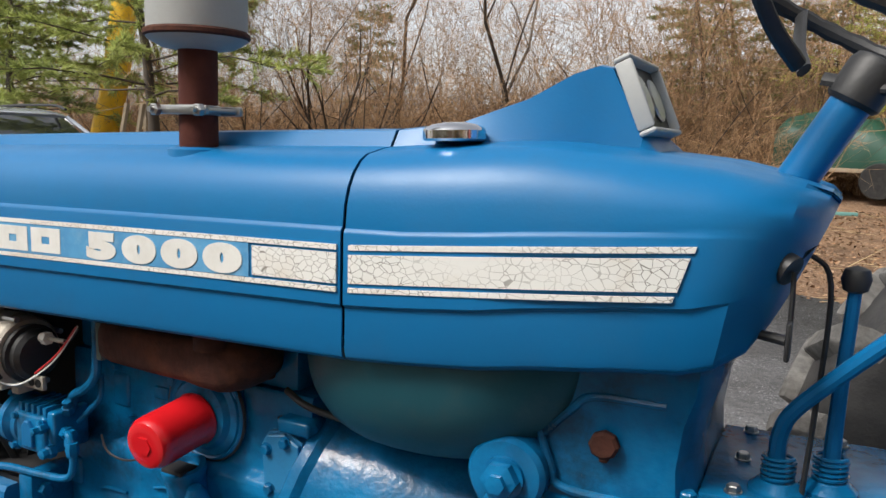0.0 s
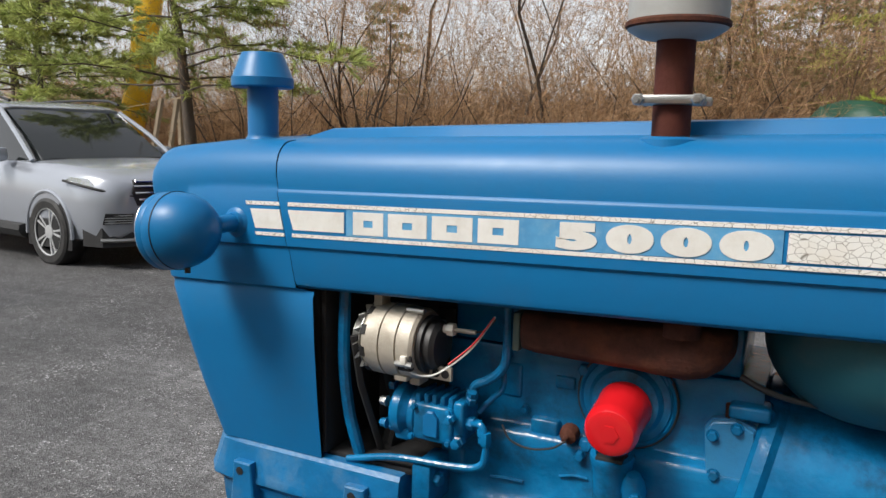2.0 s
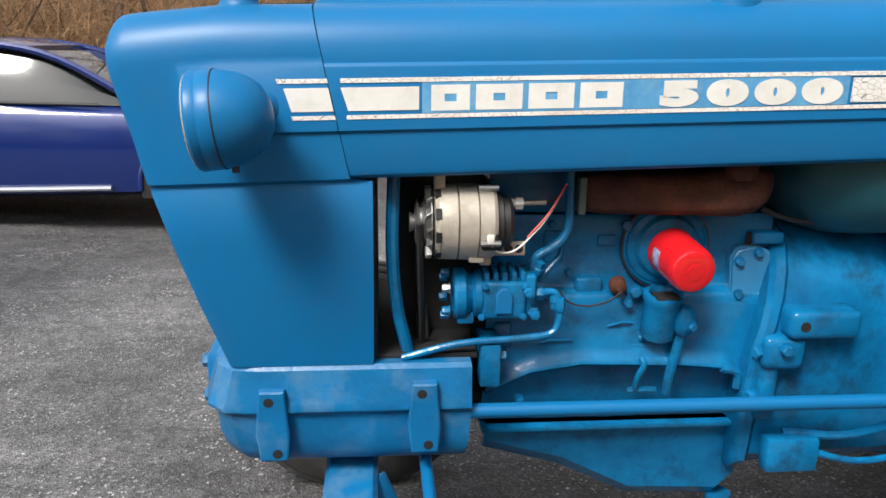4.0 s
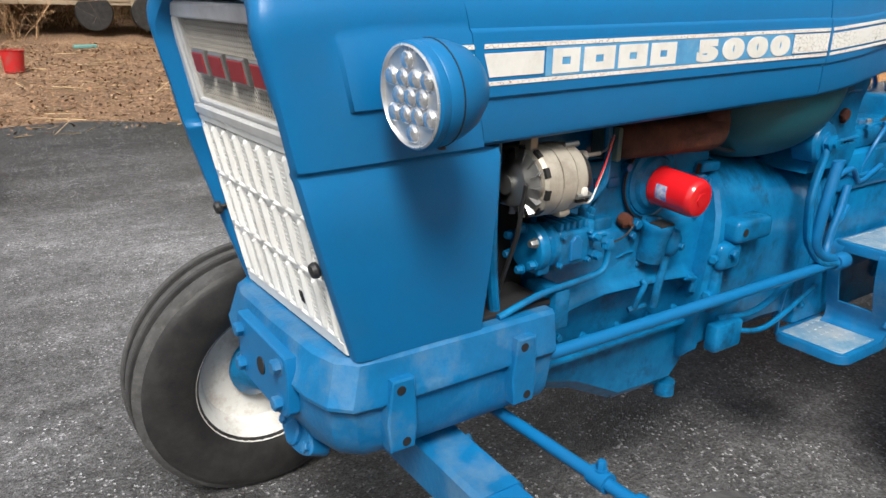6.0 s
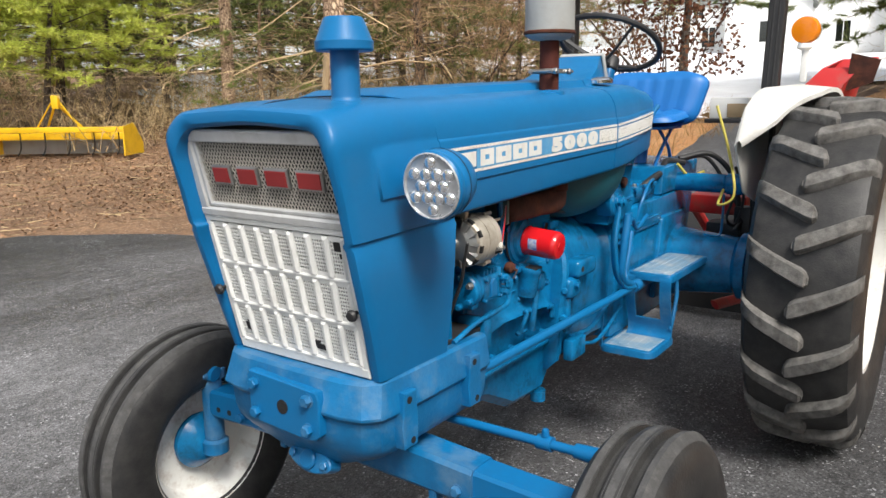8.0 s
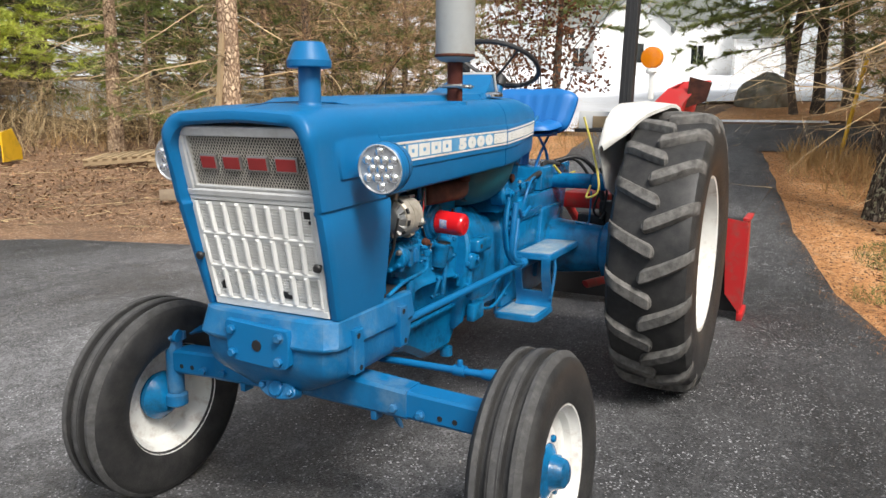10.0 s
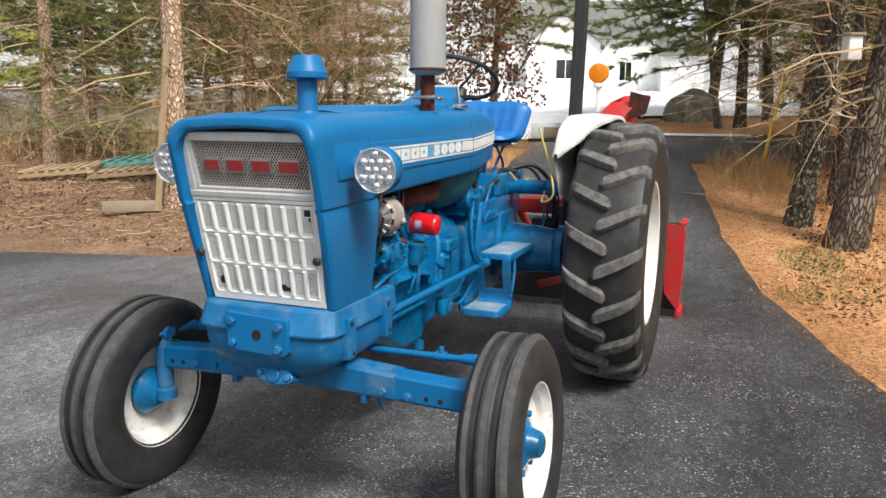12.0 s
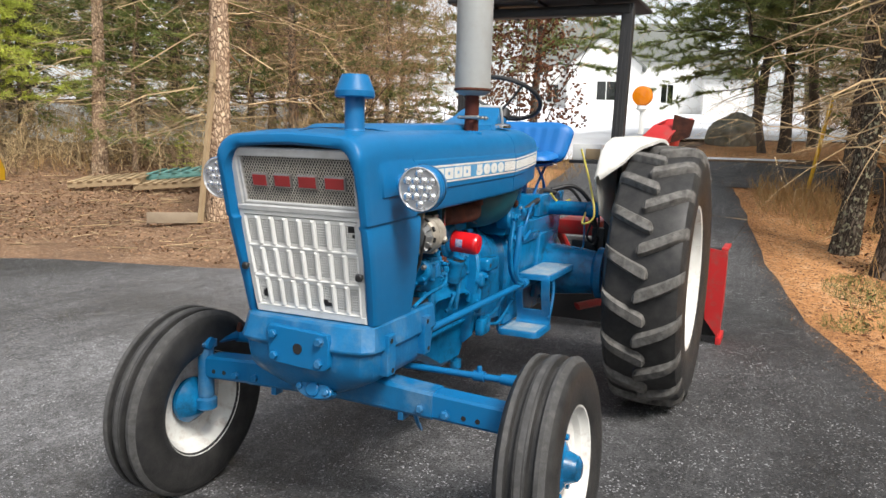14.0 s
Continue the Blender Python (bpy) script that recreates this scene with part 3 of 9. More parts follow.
def bonnet_profile(w, bot, top, ridge_w, ridge_z, panel=1.0, shoulder=0.070, mid=1.4245):
    p = PANEL * panel
    mid = min(mid, top - 0.05)
    half = [(w - 0.012, bot - 0.001), (w - 0.003, bot + 0.004), (w, bot + 0.014), (w, bot + 0.0735), (w + p, bot + 0.077), (w + p, mid - 0.013), (w + p * 0.75, mid - 0.0095), (w + p * 0.1, mid - 0.006), (w, mid)]
    n = 6
    for k in range(1, n + 1):
        a = math.pi / 2 * k / n
        half.append((w - shoulder * (1 - math.cos(a)) * 1.05, mid + (top - mid - 0.004) * math.sin(a)))
    half += [(ridge_w + 0.03, top), (ridge_w + 0.004, top + 0.003), (ridge_w - 0.012, ridge_z - 0.003), (ridge_w - 0.03, ridge_z), (0.0, ridge_z + 0.002)]
    return half


def full(half):
    return [(-y, z) for y, z in half] + [(y, z) for y, z in half[-2::-1]]


def bonnet_skin(bm, stations, thick=0.003):
    """An open shell over stations of (x at lower edge, x at top, profile)."""
    def skin(off):
        out = []
        for xb, xt, prof in stations:
            pts = full(prof)
            zs = [z for _, z in pts]
            lo, hi = min(zs), max(zs)
            out.append([V(xb + (xt - xb) * (z - lo) / (hi - lo), y * (1 - off / 0.29), z - off) for y, z in pts])
        return out
    a, b = skin(0.0), skin(thick)
    rings(bm, a, cap=False, closed=False)
    rings(bm, b, cap=False, closed=False)
    for s in (0, -1):
        for i in range(len(a[s]) - 1):
            bm.faces.new([bm.verts.new(p) for p in (a[s][i], a[s][i + 1], b[s][i + 1], b[s][i])])
    bmesh.ops.remove_doubles(bm, verts=bm.verts[:], dist=1e-5)


HW, BOT = 0.288, 1.238
bm = bmesh.new()
bonnet_skin(bm, [(0.0135, -0.0485, bonnet_profile(HW, BOT, 1.509, 0.165, 1.517, 1)), (0.03, 0.0, bonnet_profile(HW, BOT, 1.509, 0.165, 1.530, 1)), (0.3, 0.3, bonnet_profile(HW, BOT, 1.512, 0.165, 1.536, 1)), (0.65, 0.65, bonnet_profile(HW, BOT, 1.516, 0.165, 1.543, 1)), (1.0085, 1.0085, bonnet_profile(HW - 0.002, BOT, 1.520, 0.163, 1.549, 1))])
bonnet = tp("bonnet", bm, BLUE, "blue painted steel bonnet", sharp=26)

bm = bmesh.new()
tail = [(1.0135, 1.0135, bonnet_profile(0.286, 1.238, 1.520, 0.163, 1.549, 1, mid=1.4225)), (1.10, 1.10, bonnet_profile(0.284, 1.242, 1.524, 0.155, 1.556, 1, mid=1.4218)), (1.20, 1.20, bonnet_profile(0.278, 1.248, 1.528, 0.135, 1.590, 1, mid=1.4257)), (1.25, 1.255, bonnet_profile(0.272, 1.254, 1.527, 0.115, 1.622, 1, mid=1.4287)),
        (1.278, 1.286, bonnet_profile(0.269, 1.257, 1.525, 0.105, 1.632, 1, mid=1.4299)), (1.308, 1.303, bonnet_profile(0.266, 1.259, 1.522, 0.10, 1.628, 1, mid=1.4310)), (1.345, 1.349, bonnet_profile(0.262, 1.262, 1.518, 0.10, 1.540, 1, mid=1.4323)), (1.362, 1.369, bonnet_profile(0.259, 1.264, 1.514, 0.10, 1.516, 1, mid=1.4328)),
        (1.44, 1.46, bonnet_profile(0.249, 1.268, 1.502, 0.10, 1.503, 0.9, mid=1.4349)), (1.475, 1.51, bonnet_profile(0.236, 1.276, 1.490, 0.09, 1.491, 0.2, mid=1.4350)), (1.505, 1.55, bonnet_profile(0.205, 1.292, 1.480, 0.08, 1.480, 0, mid=1.4350)), (1.525, 1.578, bonnet_profile(0.155, 1.318, 1.470, 0.06, 1.468, 0, mid=1.4350)), (1.535, 1.588, bonnet_profile(0.12, 1.335, 1.46, 0.04, 1.458, 0, mid=1.4350))]
bonnet_skin(bm, tail)
pts = full(tail[-1][2])
lo, hi = min(z for _, z in pts), max(z for _, z in pts)
bm.faces.new([bm.verts.new((1.535 + 0.053 * (z - lo) / (hi - lo), y, z)) for y, z in pts])
cowl = tp("cowl", bm, BLUE, "blue rear bonnet cowl with raised dash hump", sharp=27)

# Near-black inner walls added to close the bonnet with shade behind the seams.
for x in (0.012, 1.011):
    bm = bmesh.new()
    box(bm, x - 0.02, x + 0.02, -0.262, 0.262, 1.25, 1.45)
    tp("seam_shade_block", bm, DARK)


# Nose: sides, top and the lower cheek panels, round the grille.
def nose_front(z):
    return float(np.interp(z, [0.86, 0.878, 1.231, 1.40, 1.46, 1.505], [-0.222, -0.227, -0.323, -0.362, -0.374, -0.365]))


def nose_back(z):
    return 0.05 if z < 1.236 else float(np.interp(z, [1.237, 1.519], [0.012, -0.050]))


def nose_profile():
    half = [(0.272, 0.873), (0.276, 1.0), (0.281, 1.12), (0.285, 1.216), (0.2805, 1.224), (0.2805, 1.230), (0.2875, 1.236), (0.288, 1.25), (0.288, 1.3115), (0.2881, 1.315), (0.2881, 1.4115), (0.288, 1.4185), (0.288, 1.43)]
    for k in range(1, 8):
        a = math.pi / 2 * k / 7
        half.append((0.288 - 0.075 * (1 - math.cos(a)), 1.43 + 0.077 * math.sin(a)))
    return half + [(0.18, 1.509), (0.10, 1.513), (0.0, 1.516)]


bm = bmesh.new()
prof = full(nose_profile())
loops = []
for u, inset, back in ((0.30, 0.040, 0.0), (0.10, 0.040, 0.0), (0.02, 0.036, 0.0), (-0.004, 0.028, 0.0), (-0.006, 0.016, 0.0), (0.004, 0.006, 0.0), (0.03, 0.0015, 0.0), (0.09, 0.0, 0.0), (0.25, 0, 0), (0.305, 0, 0), (0.32, 0, 0), (0.5, 0, 0), (0.75, 0, 0), (1.0, 0, 0)):
    loop = []
    for y, z in prof:
        xf, xb = nose_front(z), nose_back(z)
        t_in = inset
        zz = z - t_in * (1.0 if z > 1.45 else max(0.0, (z - 1.36) / 0.09)) - 0.022 * max(0.0, 0.5 - max(u, 0)) * (1 if z > 1.40 else 0)
        proud = PANEL if u > 0.31 and abs(abs(y) - 0.2881) < 2e-5 else 0.0
        loop.append(V(xf + (xb - xf) * u, y * (1 - t_in / 0.29) + math.copysign(proud, y), zz))
    loops.append(loop)
rings(bm, loops, cap=False, closed=False)
nose = tp("nose_cowl", bm, BLUE, "blue nose shell round the grille", sharp=40)
bm = bmesh.new()
box(bm, -0.16, 0.04, -0.255, 0.255, 0.88, 1.43)
tp("radiator", bm, DARK, "dark radiator core behind the grille")
bm = bmesh.new()
tube(bm, [(-0.355, -0.012, 1.496), (-0.30, -0.008, 1.509), (-0.2, -0.006, 1.5155), (-0.06, 0.0, 1.517)], 0.0017, 6)
tp("nose_seam", bm, DARK)


# ---- grille, built in its own slanted plane ----
def gp(y, h, out=0.0):
    """A point of the grille plane: across, height above the lower edge (0 to 0.585), proud of it."""
    s = h / 0.585
    return V(-0.230 - 0.128 * s - out * 0.979, y * (0.955 + 0.118 * s) - 0.012, 0.879 + 0.591 * s - out * 0.203)


def gbox(bm, y0, y1, h0, h1, o0, o1, bevel=0.0):
    m = [gp(y, h, o) for o in (o0, o1) for (y, h) in ((y0, h0), (y1, h0), (y1, h1), (y0, h1))]
    if bevel:
        b = bevel
        top = [gp(y, h, o1) for (y, h) in ((y0 + b, h0 + b), (y1 - b, h0 + b), (y1 - b, h1 - b), (y0 + b, h1 - b))]
        rim = [gp(y, h, o1 - b) for (y, h) in ((y0, h0), (y1, h0), (y1, h1), (y0, h1))]
        rings(bm, [m[:4], rim, top])
    else:
        rings(bm, [m[:4], m[4:]])


bm = bmesh.new()
gbox(bm, -0.245, 0.245, 0.0, 0.600, -0.03, -0.022)
tp("grille_backing", bm, DARK)
lower = tp("lower_grille", (lambda b: (gbox(b, -0.245, 0.245, 0.0, 0.026, -0.004, 0.004, 0.003), gbox(b, -0.245, 0.245, 0.362, 0.376, -0.004, 0.004, 0.003), gbox(b, -0.245, -0.228, 0.026, 0.362, -0.004, 0.003), gbox(b, 0.228, 0.245, 0.026, 0.362, -0.004, 0.003), b)[-1])(bmesh.new()), WHITE, "white painted perforated lower grille")
ROW_H, COL_W = 0.112, 0.057
holes = {(2, 0): (0.4, 0.75), (0, 6): (0.6, 0.35), (0, 2): (0.35, 0.35)}
for r in range(3):
    h0 = 0.026 + r * ROW_H
    bm = bmesh.new()
    gbox(bm, -0.228, 0.228, h0 - 0.004, h0 + 0.006, -0.004, 0.005, 0.003)
    tp("grille_rail", bm, WHITE, parent=lower)
    for c in range(9):
        y = -0.228 + c * COL_W
        bm = bmesh.new()
        a, b = max(y - 0.0095, -0.228), min(y + 0.0095, 0.228)
        gbox(bm, a, b, h0 + 0.006, h0 + ROW_H - 0.004, -0.004, 0.009, 0.006)
        tp("grille_rib", bm, WHITE, parent=lower)
    for c in range(8):
        y0, y1 = -0.228 + c * COL_W + 0.0095, -0.228 + (c + 1) * COL_W - 0.0095
        bm = bmesh.new()
        nh, nv = 11, 5
        hb0, hb1 = h0 + 0.006, h0 + ROW_H - 0.004
        for k in range(nv + 1):
            y = y0 + (y1 - y0) * k / nv
            gbox(bm, y - 0.0012, y + 0.0012, hb0, hb1, -0.003, 0.0)
        for k in range(nh + 1):
            h = hb0 + (hb1 - hb0) * k / nh
            gbox(bm, y0, y1, h - 0.0016, h + 0.0016, -0.0028, 0.0002)
        gbox(bm, y0, y1, hb0, hb0 + 0.009, -0.003, 0.0004)
        gbox(bm, y0, y1, hb1 - 0.010, hb1, -0.003, 0.0004)
        tp("perforated_panel", bm, WHITE, parent=lower)
for y, h, w, hh in ((-0.205, 0.335, 0.012, 0.022), (-0.215, 0.313, 0.008, 0.012), (-0.085, 0.058, 0.016, 0.014), (-0.075, 0.066, 0.01, 0.016), (0.192, 0.070, 0.009, 0.022), (0.186, 0.082, 0.006, 0.014)):
    bm = bmesh.new()
    gbox(bm, y - w, y + w, h - hh / 2, h + hh / 2, -0.004, 0.0012)
    tp("torn_hole", bm, DARK, "ragged hole torn in the perforated sheet", parent=lower)
for y, h in ((-0.236, 0.178), (0.246, 0.176)):
    bm = bmesh.new()
    lathe(bm, [(0.005, 0), (0.005, 0.012), (0.013, 0.014), (0.015, 0.02), (0.012, 0.027), (0.004, 0.029)], gp(y, h, 0.003), V(-0.979, 0, -0.203), 18)
    tp("grille_knob", bm, BLACK, "black grille fastening knob")

upper = tp("upper_grille", (lambda b: (gbox(b, -0.245, 0.245, 0.376, 0.400, -0.01, 0.008, 0.005), gbox(b, -0.245, 0.245, 0.566, 0.596, -0.01, 0.006, 0.004), gbox(b, -0.245, -0.226, 0.396, 0.570, -0.01, 0.006, 0.004), gbox(b, 0.214, 0.245, 0.396, 0.570, -0.01, 0.006, 0.005), gbox(b, -0.235, 0.235, 0.400, 0.412, -0.01, 0.002, 0.003), gbox(b, 0.202, 0.216, 0.40, 0.57, -0.012, 0.002, 0.003), b)[-1])(bmesh.new()), GRILLE_RIM, "bright metal frame of the upper grille")
bm = bmesh.new()
lo_y, hi_y, lo_h, hi_h, pitch = -0.226, 0.206, 0.410, 0.567, 0.0105
k = -40
span = hi_h - lo_h
slope = 0.58
while k < 80:
    for sgn in (1, -1):
        y_at = lo_y + k * pitch
        a, b = (y_at, y_at + sgn * span * slope)
        ha, hb = lo_h, hi_h
        if min(a, b) < hi_y and max(a, b) > lo_y:
            def cut(y):
                return lo_h + (y - a) / (b - a) * span
            if a < lo_y:
                ha, a2 = cut(lo_y), lo_y
            elif a > hi_y:
                ha, a2 = cut(hi_y), hi_y
            else:
                a2 = a
            if b < lo_y:
                hb, b2 = cut(lo_y), lo_y
            elif b > hi_y:
                hb, b2 = cut(hi_y), hi_y
            else:
                b2 = b
            t = 0.0014
            o = -0.008 + (0.0012 if sgn > 0 else 0.0)
            rings(bm, [[gp(a2 - t, ha, o), gp(a2 + t, ha, o), gp(a2 + t, ha, o + 0.0015), gp(a2 - t, ha, o + 0.0015)], [gp(b2 - t, hb, o), gp(b2 + t, hb, o), gp(b2 + t, hb, o + 0.0015), gp(b2 - t, hb, o + 0.0015)]])
    k += 1
tp("grille_mesh", bm, MESHGREY, "diamond metal mesh", parent=upper)
for y1, y0 in ((0.164, 0.101), (0.077, 0.008), (-0.016, -0.091), (-0.117, -0.196)):
    bm = bmesh.new()
    gbox(bm, y0, y1, 0.463, 0.509, -0.006, 0.004, 0.003)
    tp("emblem_rim", bm, STEEL, "bright emblem block", parent=upper)
    bm = bmesh.new()
    gbox(bm, y0 + 0.005, y1 - 0.005, 0.468, 0.504, 0.003, 0.0062, 0.001)
    tp("emblem_face", bm, EMBLEM, "red enamel emblem face", parent=upper)

# ---- decals ----
mat = bpy.data.materials.new("cracked_white_decal")
mat.use_nodes = True
nd, lk = mat.node_tree.nodes, mat.node_tree.links
tc = nd.new("ShaderNodeTexCoord")
mpn = nd.new("ShaderNodeMapping")
mpn.inputs["Scale"].default_value = (0.8, 1, 1.1)
wob = nd.new("ShaderNodeTexNoise")
wob.inputs["Scale"].default_value = 30
wmx = nd.new("ShaderNodeMix")
wmx.data_type = "VECTOR"
wmx.inputs["Factor"].default_value = 0.008
vor = nd.new("ShaderNodeTexVoronoi")
vor.feature = "DISTANCE_TO_EDGE"
vor.inputs["Scale"].default_value = 95
crk = nd.new("ShaderNodeMapRange")
crk.inputs["From Min"].default_value, crk.inputs["From Max"].default_value = 0.010, 0.040
big = nd.new("ShaderNodeTexNoise")
big.inputs["Scale"].default_value = 5
thr = nd.new("ShaderNodeMapRange")
thr.inputs["From Min"].default_value, thr.inputs["From Max"].default_value = 0.34, 0.46
mxc = nd.new("ShaderNodeMath")
mxc.operation = "MAXIMUM"
inv = nd.new("ShaderNodeMath")
inv.operation = "SUBTRACT"
inv.inputs[0].default_value = 1.0
dmx = nd.new("ShaderNodeMix")
dmx.data_type = "RGBA"
dmx.inputs["A"].default_value, dmx.inputs["B"].default_value = (0.20, 0.19, 0.17, 1), (0.74, 0.74, 0.71, 1)
tint = nd.new("ShaderNodeTexNoise")
tint.inputs["Scale"].default_value, tint.inputs["Detail"].default_value = 9, 6
tmx = nd.new("ShaderNodeMix")
tmx.data_type = "RGBA"
tmx.inputs["B"].default_value = (0.55, 0.47, 0.36, 1)
trr = nd.new("ShaderNodeMapRange")
trr.inputs["From Min"].default_value, trr.inputs["From Max"].default_value, trr.inputs["To Max"].default_value = 0.5, 0.75, 0.6
lk.new(tc.outputs["Object"], mpn.inputs[0])
lk.new(mpn.outputs[0], wob.inputs["Vector"])
lk.new(mpn.outputs[0], wmx.inputs[4])
lk.new(wob.outputs["Color"], wmx.inputs[5])
lk.new(wmx.outputs[1], vor.inputs["Vector"])
lk.new(vor.outputs["Distance"], crk.inputs["Value"])
lk.new(tc.outputs["Object"], big.inputs["Vector"])
lk.new(big.outputs["Fac"], thr.inputs["Value"])
lk.new(thr.outputs[0], inv.inputs[1])
lk.new(crk.outputs[0], mxc.inputs[0])
lk.new(inv.outputs[0], mxc.inputs[1])
lk.new(mxc.outputs[0], dmx.inputs["Factor"])
lk.new(tc.outputs["Object"], tint.inputs["Vector"])
lk.new(tint.outputs["Fac"], trr.inputs["Value"])
lk.new(trr.outputs[0], tmx.inputs["Factor"])
lk.new(dmx.outputs["Result"], tmx.inputs["A"])
lk.new(tmx.outputs["Result"], nd["Principled BSDF"].inputs["Base Color"])
nd["Principled BSDF"].inputs["Roughness"].default_value = 0.5
DECAL = mat
DECALPLAIN = material("white_decal_ink", (0.74, 0.74, 0.71), 0.5, second=(0.62, 0.61, 0.57), scale=14, amount=0.7, fine=120, bump=0.05, dirt=(0.45, 0.40, 0.33), dirt_amount=0.4, dirt_scale=22)
DECALBLUE = material("faded_light_blue_decal", (0.10, 0.34, 0.58), 0.5, second=(0.05, 0.22, 0.45), scale=10, amount=0.9, fine=100, bump=0.05, dirt=(0.35, 0.52, 0.62), dirt_amount=0.5, dirt_scale=18)


def decal(pts, mat_, name, y=-(HW + PANEL), lift=0.0012, parent=None, label="", yv=None):
    """A thin plate on the bonnet's side, through points (x, z); yv gives the side's y at x."""
    bm = bmesh.new()
    f = yv or (lambda x: y)
    rings(bm, [[V(x, f(x) + 0.002, z) for x, z in pts], [V(x, f(x) - lift, z) for x, z in pts]])
    return tp(name, bm, mat_, label, parent)


def block(x0, x1, z0, z1, sl=0.0):
    return [(x0, z1), (x0 + sl, z0), (x1, z0), (x1, z1)]


def tail_y(x):
    return -float(np.interp(x, [1.0135, 1.10, 1.20, 1.28, 1.312, 1.342, 1.375, 1.390, 1.452, 1.497], [0.286, 0.284, 0.278, 0.272, 0.269, 0.266, 0.262, 0.259, 0.249, 0.236])) - PANEL


US, LS, MID = (1.3885, 1.3955), (1.3325, 1.3390), (1.3455, 1.3815)
for z0, z1 in (US, LS):
    s = (1.3955 - z1) * 0.4
    decal([(-0.104 + s, z1), (-0.101 + s, z0), (-0.020 + s * 0.5, z0), (-0.022 + s * 0.5, z1)], DECAL, "decal_stripe")
    decal(block(0.0 + s * 0.4, 1.004, z0, z1), DECAL, "decal_stripe")
decal([(-0.092, MID[1]), (-0.080, MID[0]), (-0.012, MID[0]), (-0.020, MID[1])], DECALPLAIN, "decal_block")
decal([(0.0, MID[1]), (0.012, MID[0]), (0.128, MID[0]), (0.128, MID[1])], DECALPLAIN, "decal_block")
decal(block(0.133, 0.860, 1.3400, 1.3875), DECALBLUE, "decal_ground", lift=0.0006)
decal(block(0.866, 1.004, MID[0] - 0.002, MID[1] + 0.003), DECAL, "decal_block")
for x0, x1 in ((0.148, 0.212), (0.222, 0.300), (0.310, 0.387), (0.397, 0.470)):
    z0, z1, m = 1.3435, 1.3835, (x0 + x1) / 2
    bm = bmesh.new()
    for a0, a1, b0, b1 in ((x0, m - 0.010, z0, z1), (m + 0.010, x1, z0, z1), (m - 0.010, m + 0.010, z0, 1.3575), (m - 0.010, m + 0.010, 1.3695, z1)):
        box(bm, a0, a1, -(HW + PANEL) - 0.0014, -(HW + PANEL) + 0.002, b0, b1)
    tp("decal_letter_block", bm, DECALPLAIN)
for k, ch in enumerate("5000"):
    cu = bpy.data.curves.new("numeral", "FONT")
    cu.body = ch
    cu.size, cu.offset, cu.extrude, cu.align_x = 0.0500, 0.0046, 0.0008, "CENTER"
    tmp = bpy.data.objects.new("numeral", cu)
    scene.collection.objects.link(tmp)
    bpy.context.view_layer.update()
    me = bpy.data.meshes.new_from_object(tmp.evaluated_get(bpy.context.evaluated_depsgraph_get()))
    bpy.data.objects.remove(tmp)
    bpy.data.curves.remove(cu)
    me.materials.clear()
    me.materials.append(DECALPLAIN)
    me.transform(Matrix.Translation((0.567 + k * 0.082, -(HW + PANEL) - 0.0012, 1.3465)) @ pose(0, 0, 0, 90) @ Matrix.Diagonal((2.30, 0.98, 1.0, 1)))
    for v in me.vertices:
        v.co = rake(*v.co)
    ob = new("decal_numeral", me)
    ob.parent = tractor
for (z0, z1), x_end in ((US, 1.452), ((MID[0] - 0.001, MID[1] + 0.001), 1.446), (LS, 1.432)):
    bm = bmesh.new()
    xs = [x for x in np.linspace(1.022, x_end, 9)]
    sl = 0.30
    loops = []
    for x in xs:
        f = (x - 1.022) / (x_end - 1.022)
        xt, xb = x, x - sl * (z1 - z0) * f
        zz0, zz1 = z0 + 0.019 * f, z1 + 0.019 * f
        loops.append([V(xb, tail_y(xb) + 0.002, zz0), V(xt, tail_y(xt) + 0.002, zz1), V(xt, tail_y(xt) - 0.0018, zz1), V(xb, tail_y(xb) - 0.0018, zz0)])
    rings(bm, loops)
    tp("decal_stripe", bm, DECAL, "heavily crackled white decal")

# ---- breather, exhaust, cap, dash, steering ----
bx, by = -0.190, -0.160
bm = bmesh.new()
lathe(bm, [(0.041, 0), (0.041, 0.030), (0.036, 0.036), (0.0345, 0.042), (0.0345, 0.155), (0.03, 0.158)], (bx, by, 1.515), n=28)
tp("breather_pipe", bm, BLUE)
bm = bmesh.new()
lathe(bm, [(0.030, 0.004), (0.066, 0.0), (0.069, 0.004), (0.069, 0.022), (0.066, 0.026), (0.048, 0.072), (0.044, 0.077), (0.02, 0.079), (0.0, 0.079)], (bx, by, 1.660), n=36)
tp("breather_cap", bm, BLUE, "blue mushroom air-intake cap")
ex, ey = 0.724, -0.219
bm = bmesh.new()
lathe(bm, [(0.0315, -0.06), (0.0315, 0.20), (0.028, 0.20)], (ex, ey, 1.565), n=28)
tp("exhaust_pipe", bm, REDOX, "rust-red exhaust stack")
bm = bmesh.new()
lathe(bm, [(0.052, -0.014), (0.050, 0.0), (0.042, 0.004), (0.034, 0.001)], (ex, ey, 1.566), n=28)
tp("pipe_collar", bm, BLUE)
bm = bmesh.new()
lathe(bm, [(0.0325, 0), (0.0355, 0.002), (0.0355, 0.014), (0.0325, 0.016)], (ex, ey, 1.622), n=28)
box(bm, ex - 0.058, ex + 0.058, ey - 0.043, ey - 0.034, 1.622, 1.637, 0.003)
box(bm, ex - 0.058, ex + 0.058, ey + 0.034, ey + 0.043, 1.622, 1.637, 0.003)
clamp = tp("exhaust_clamp", bm, STEEL, "steel saddle clamp on the stack")
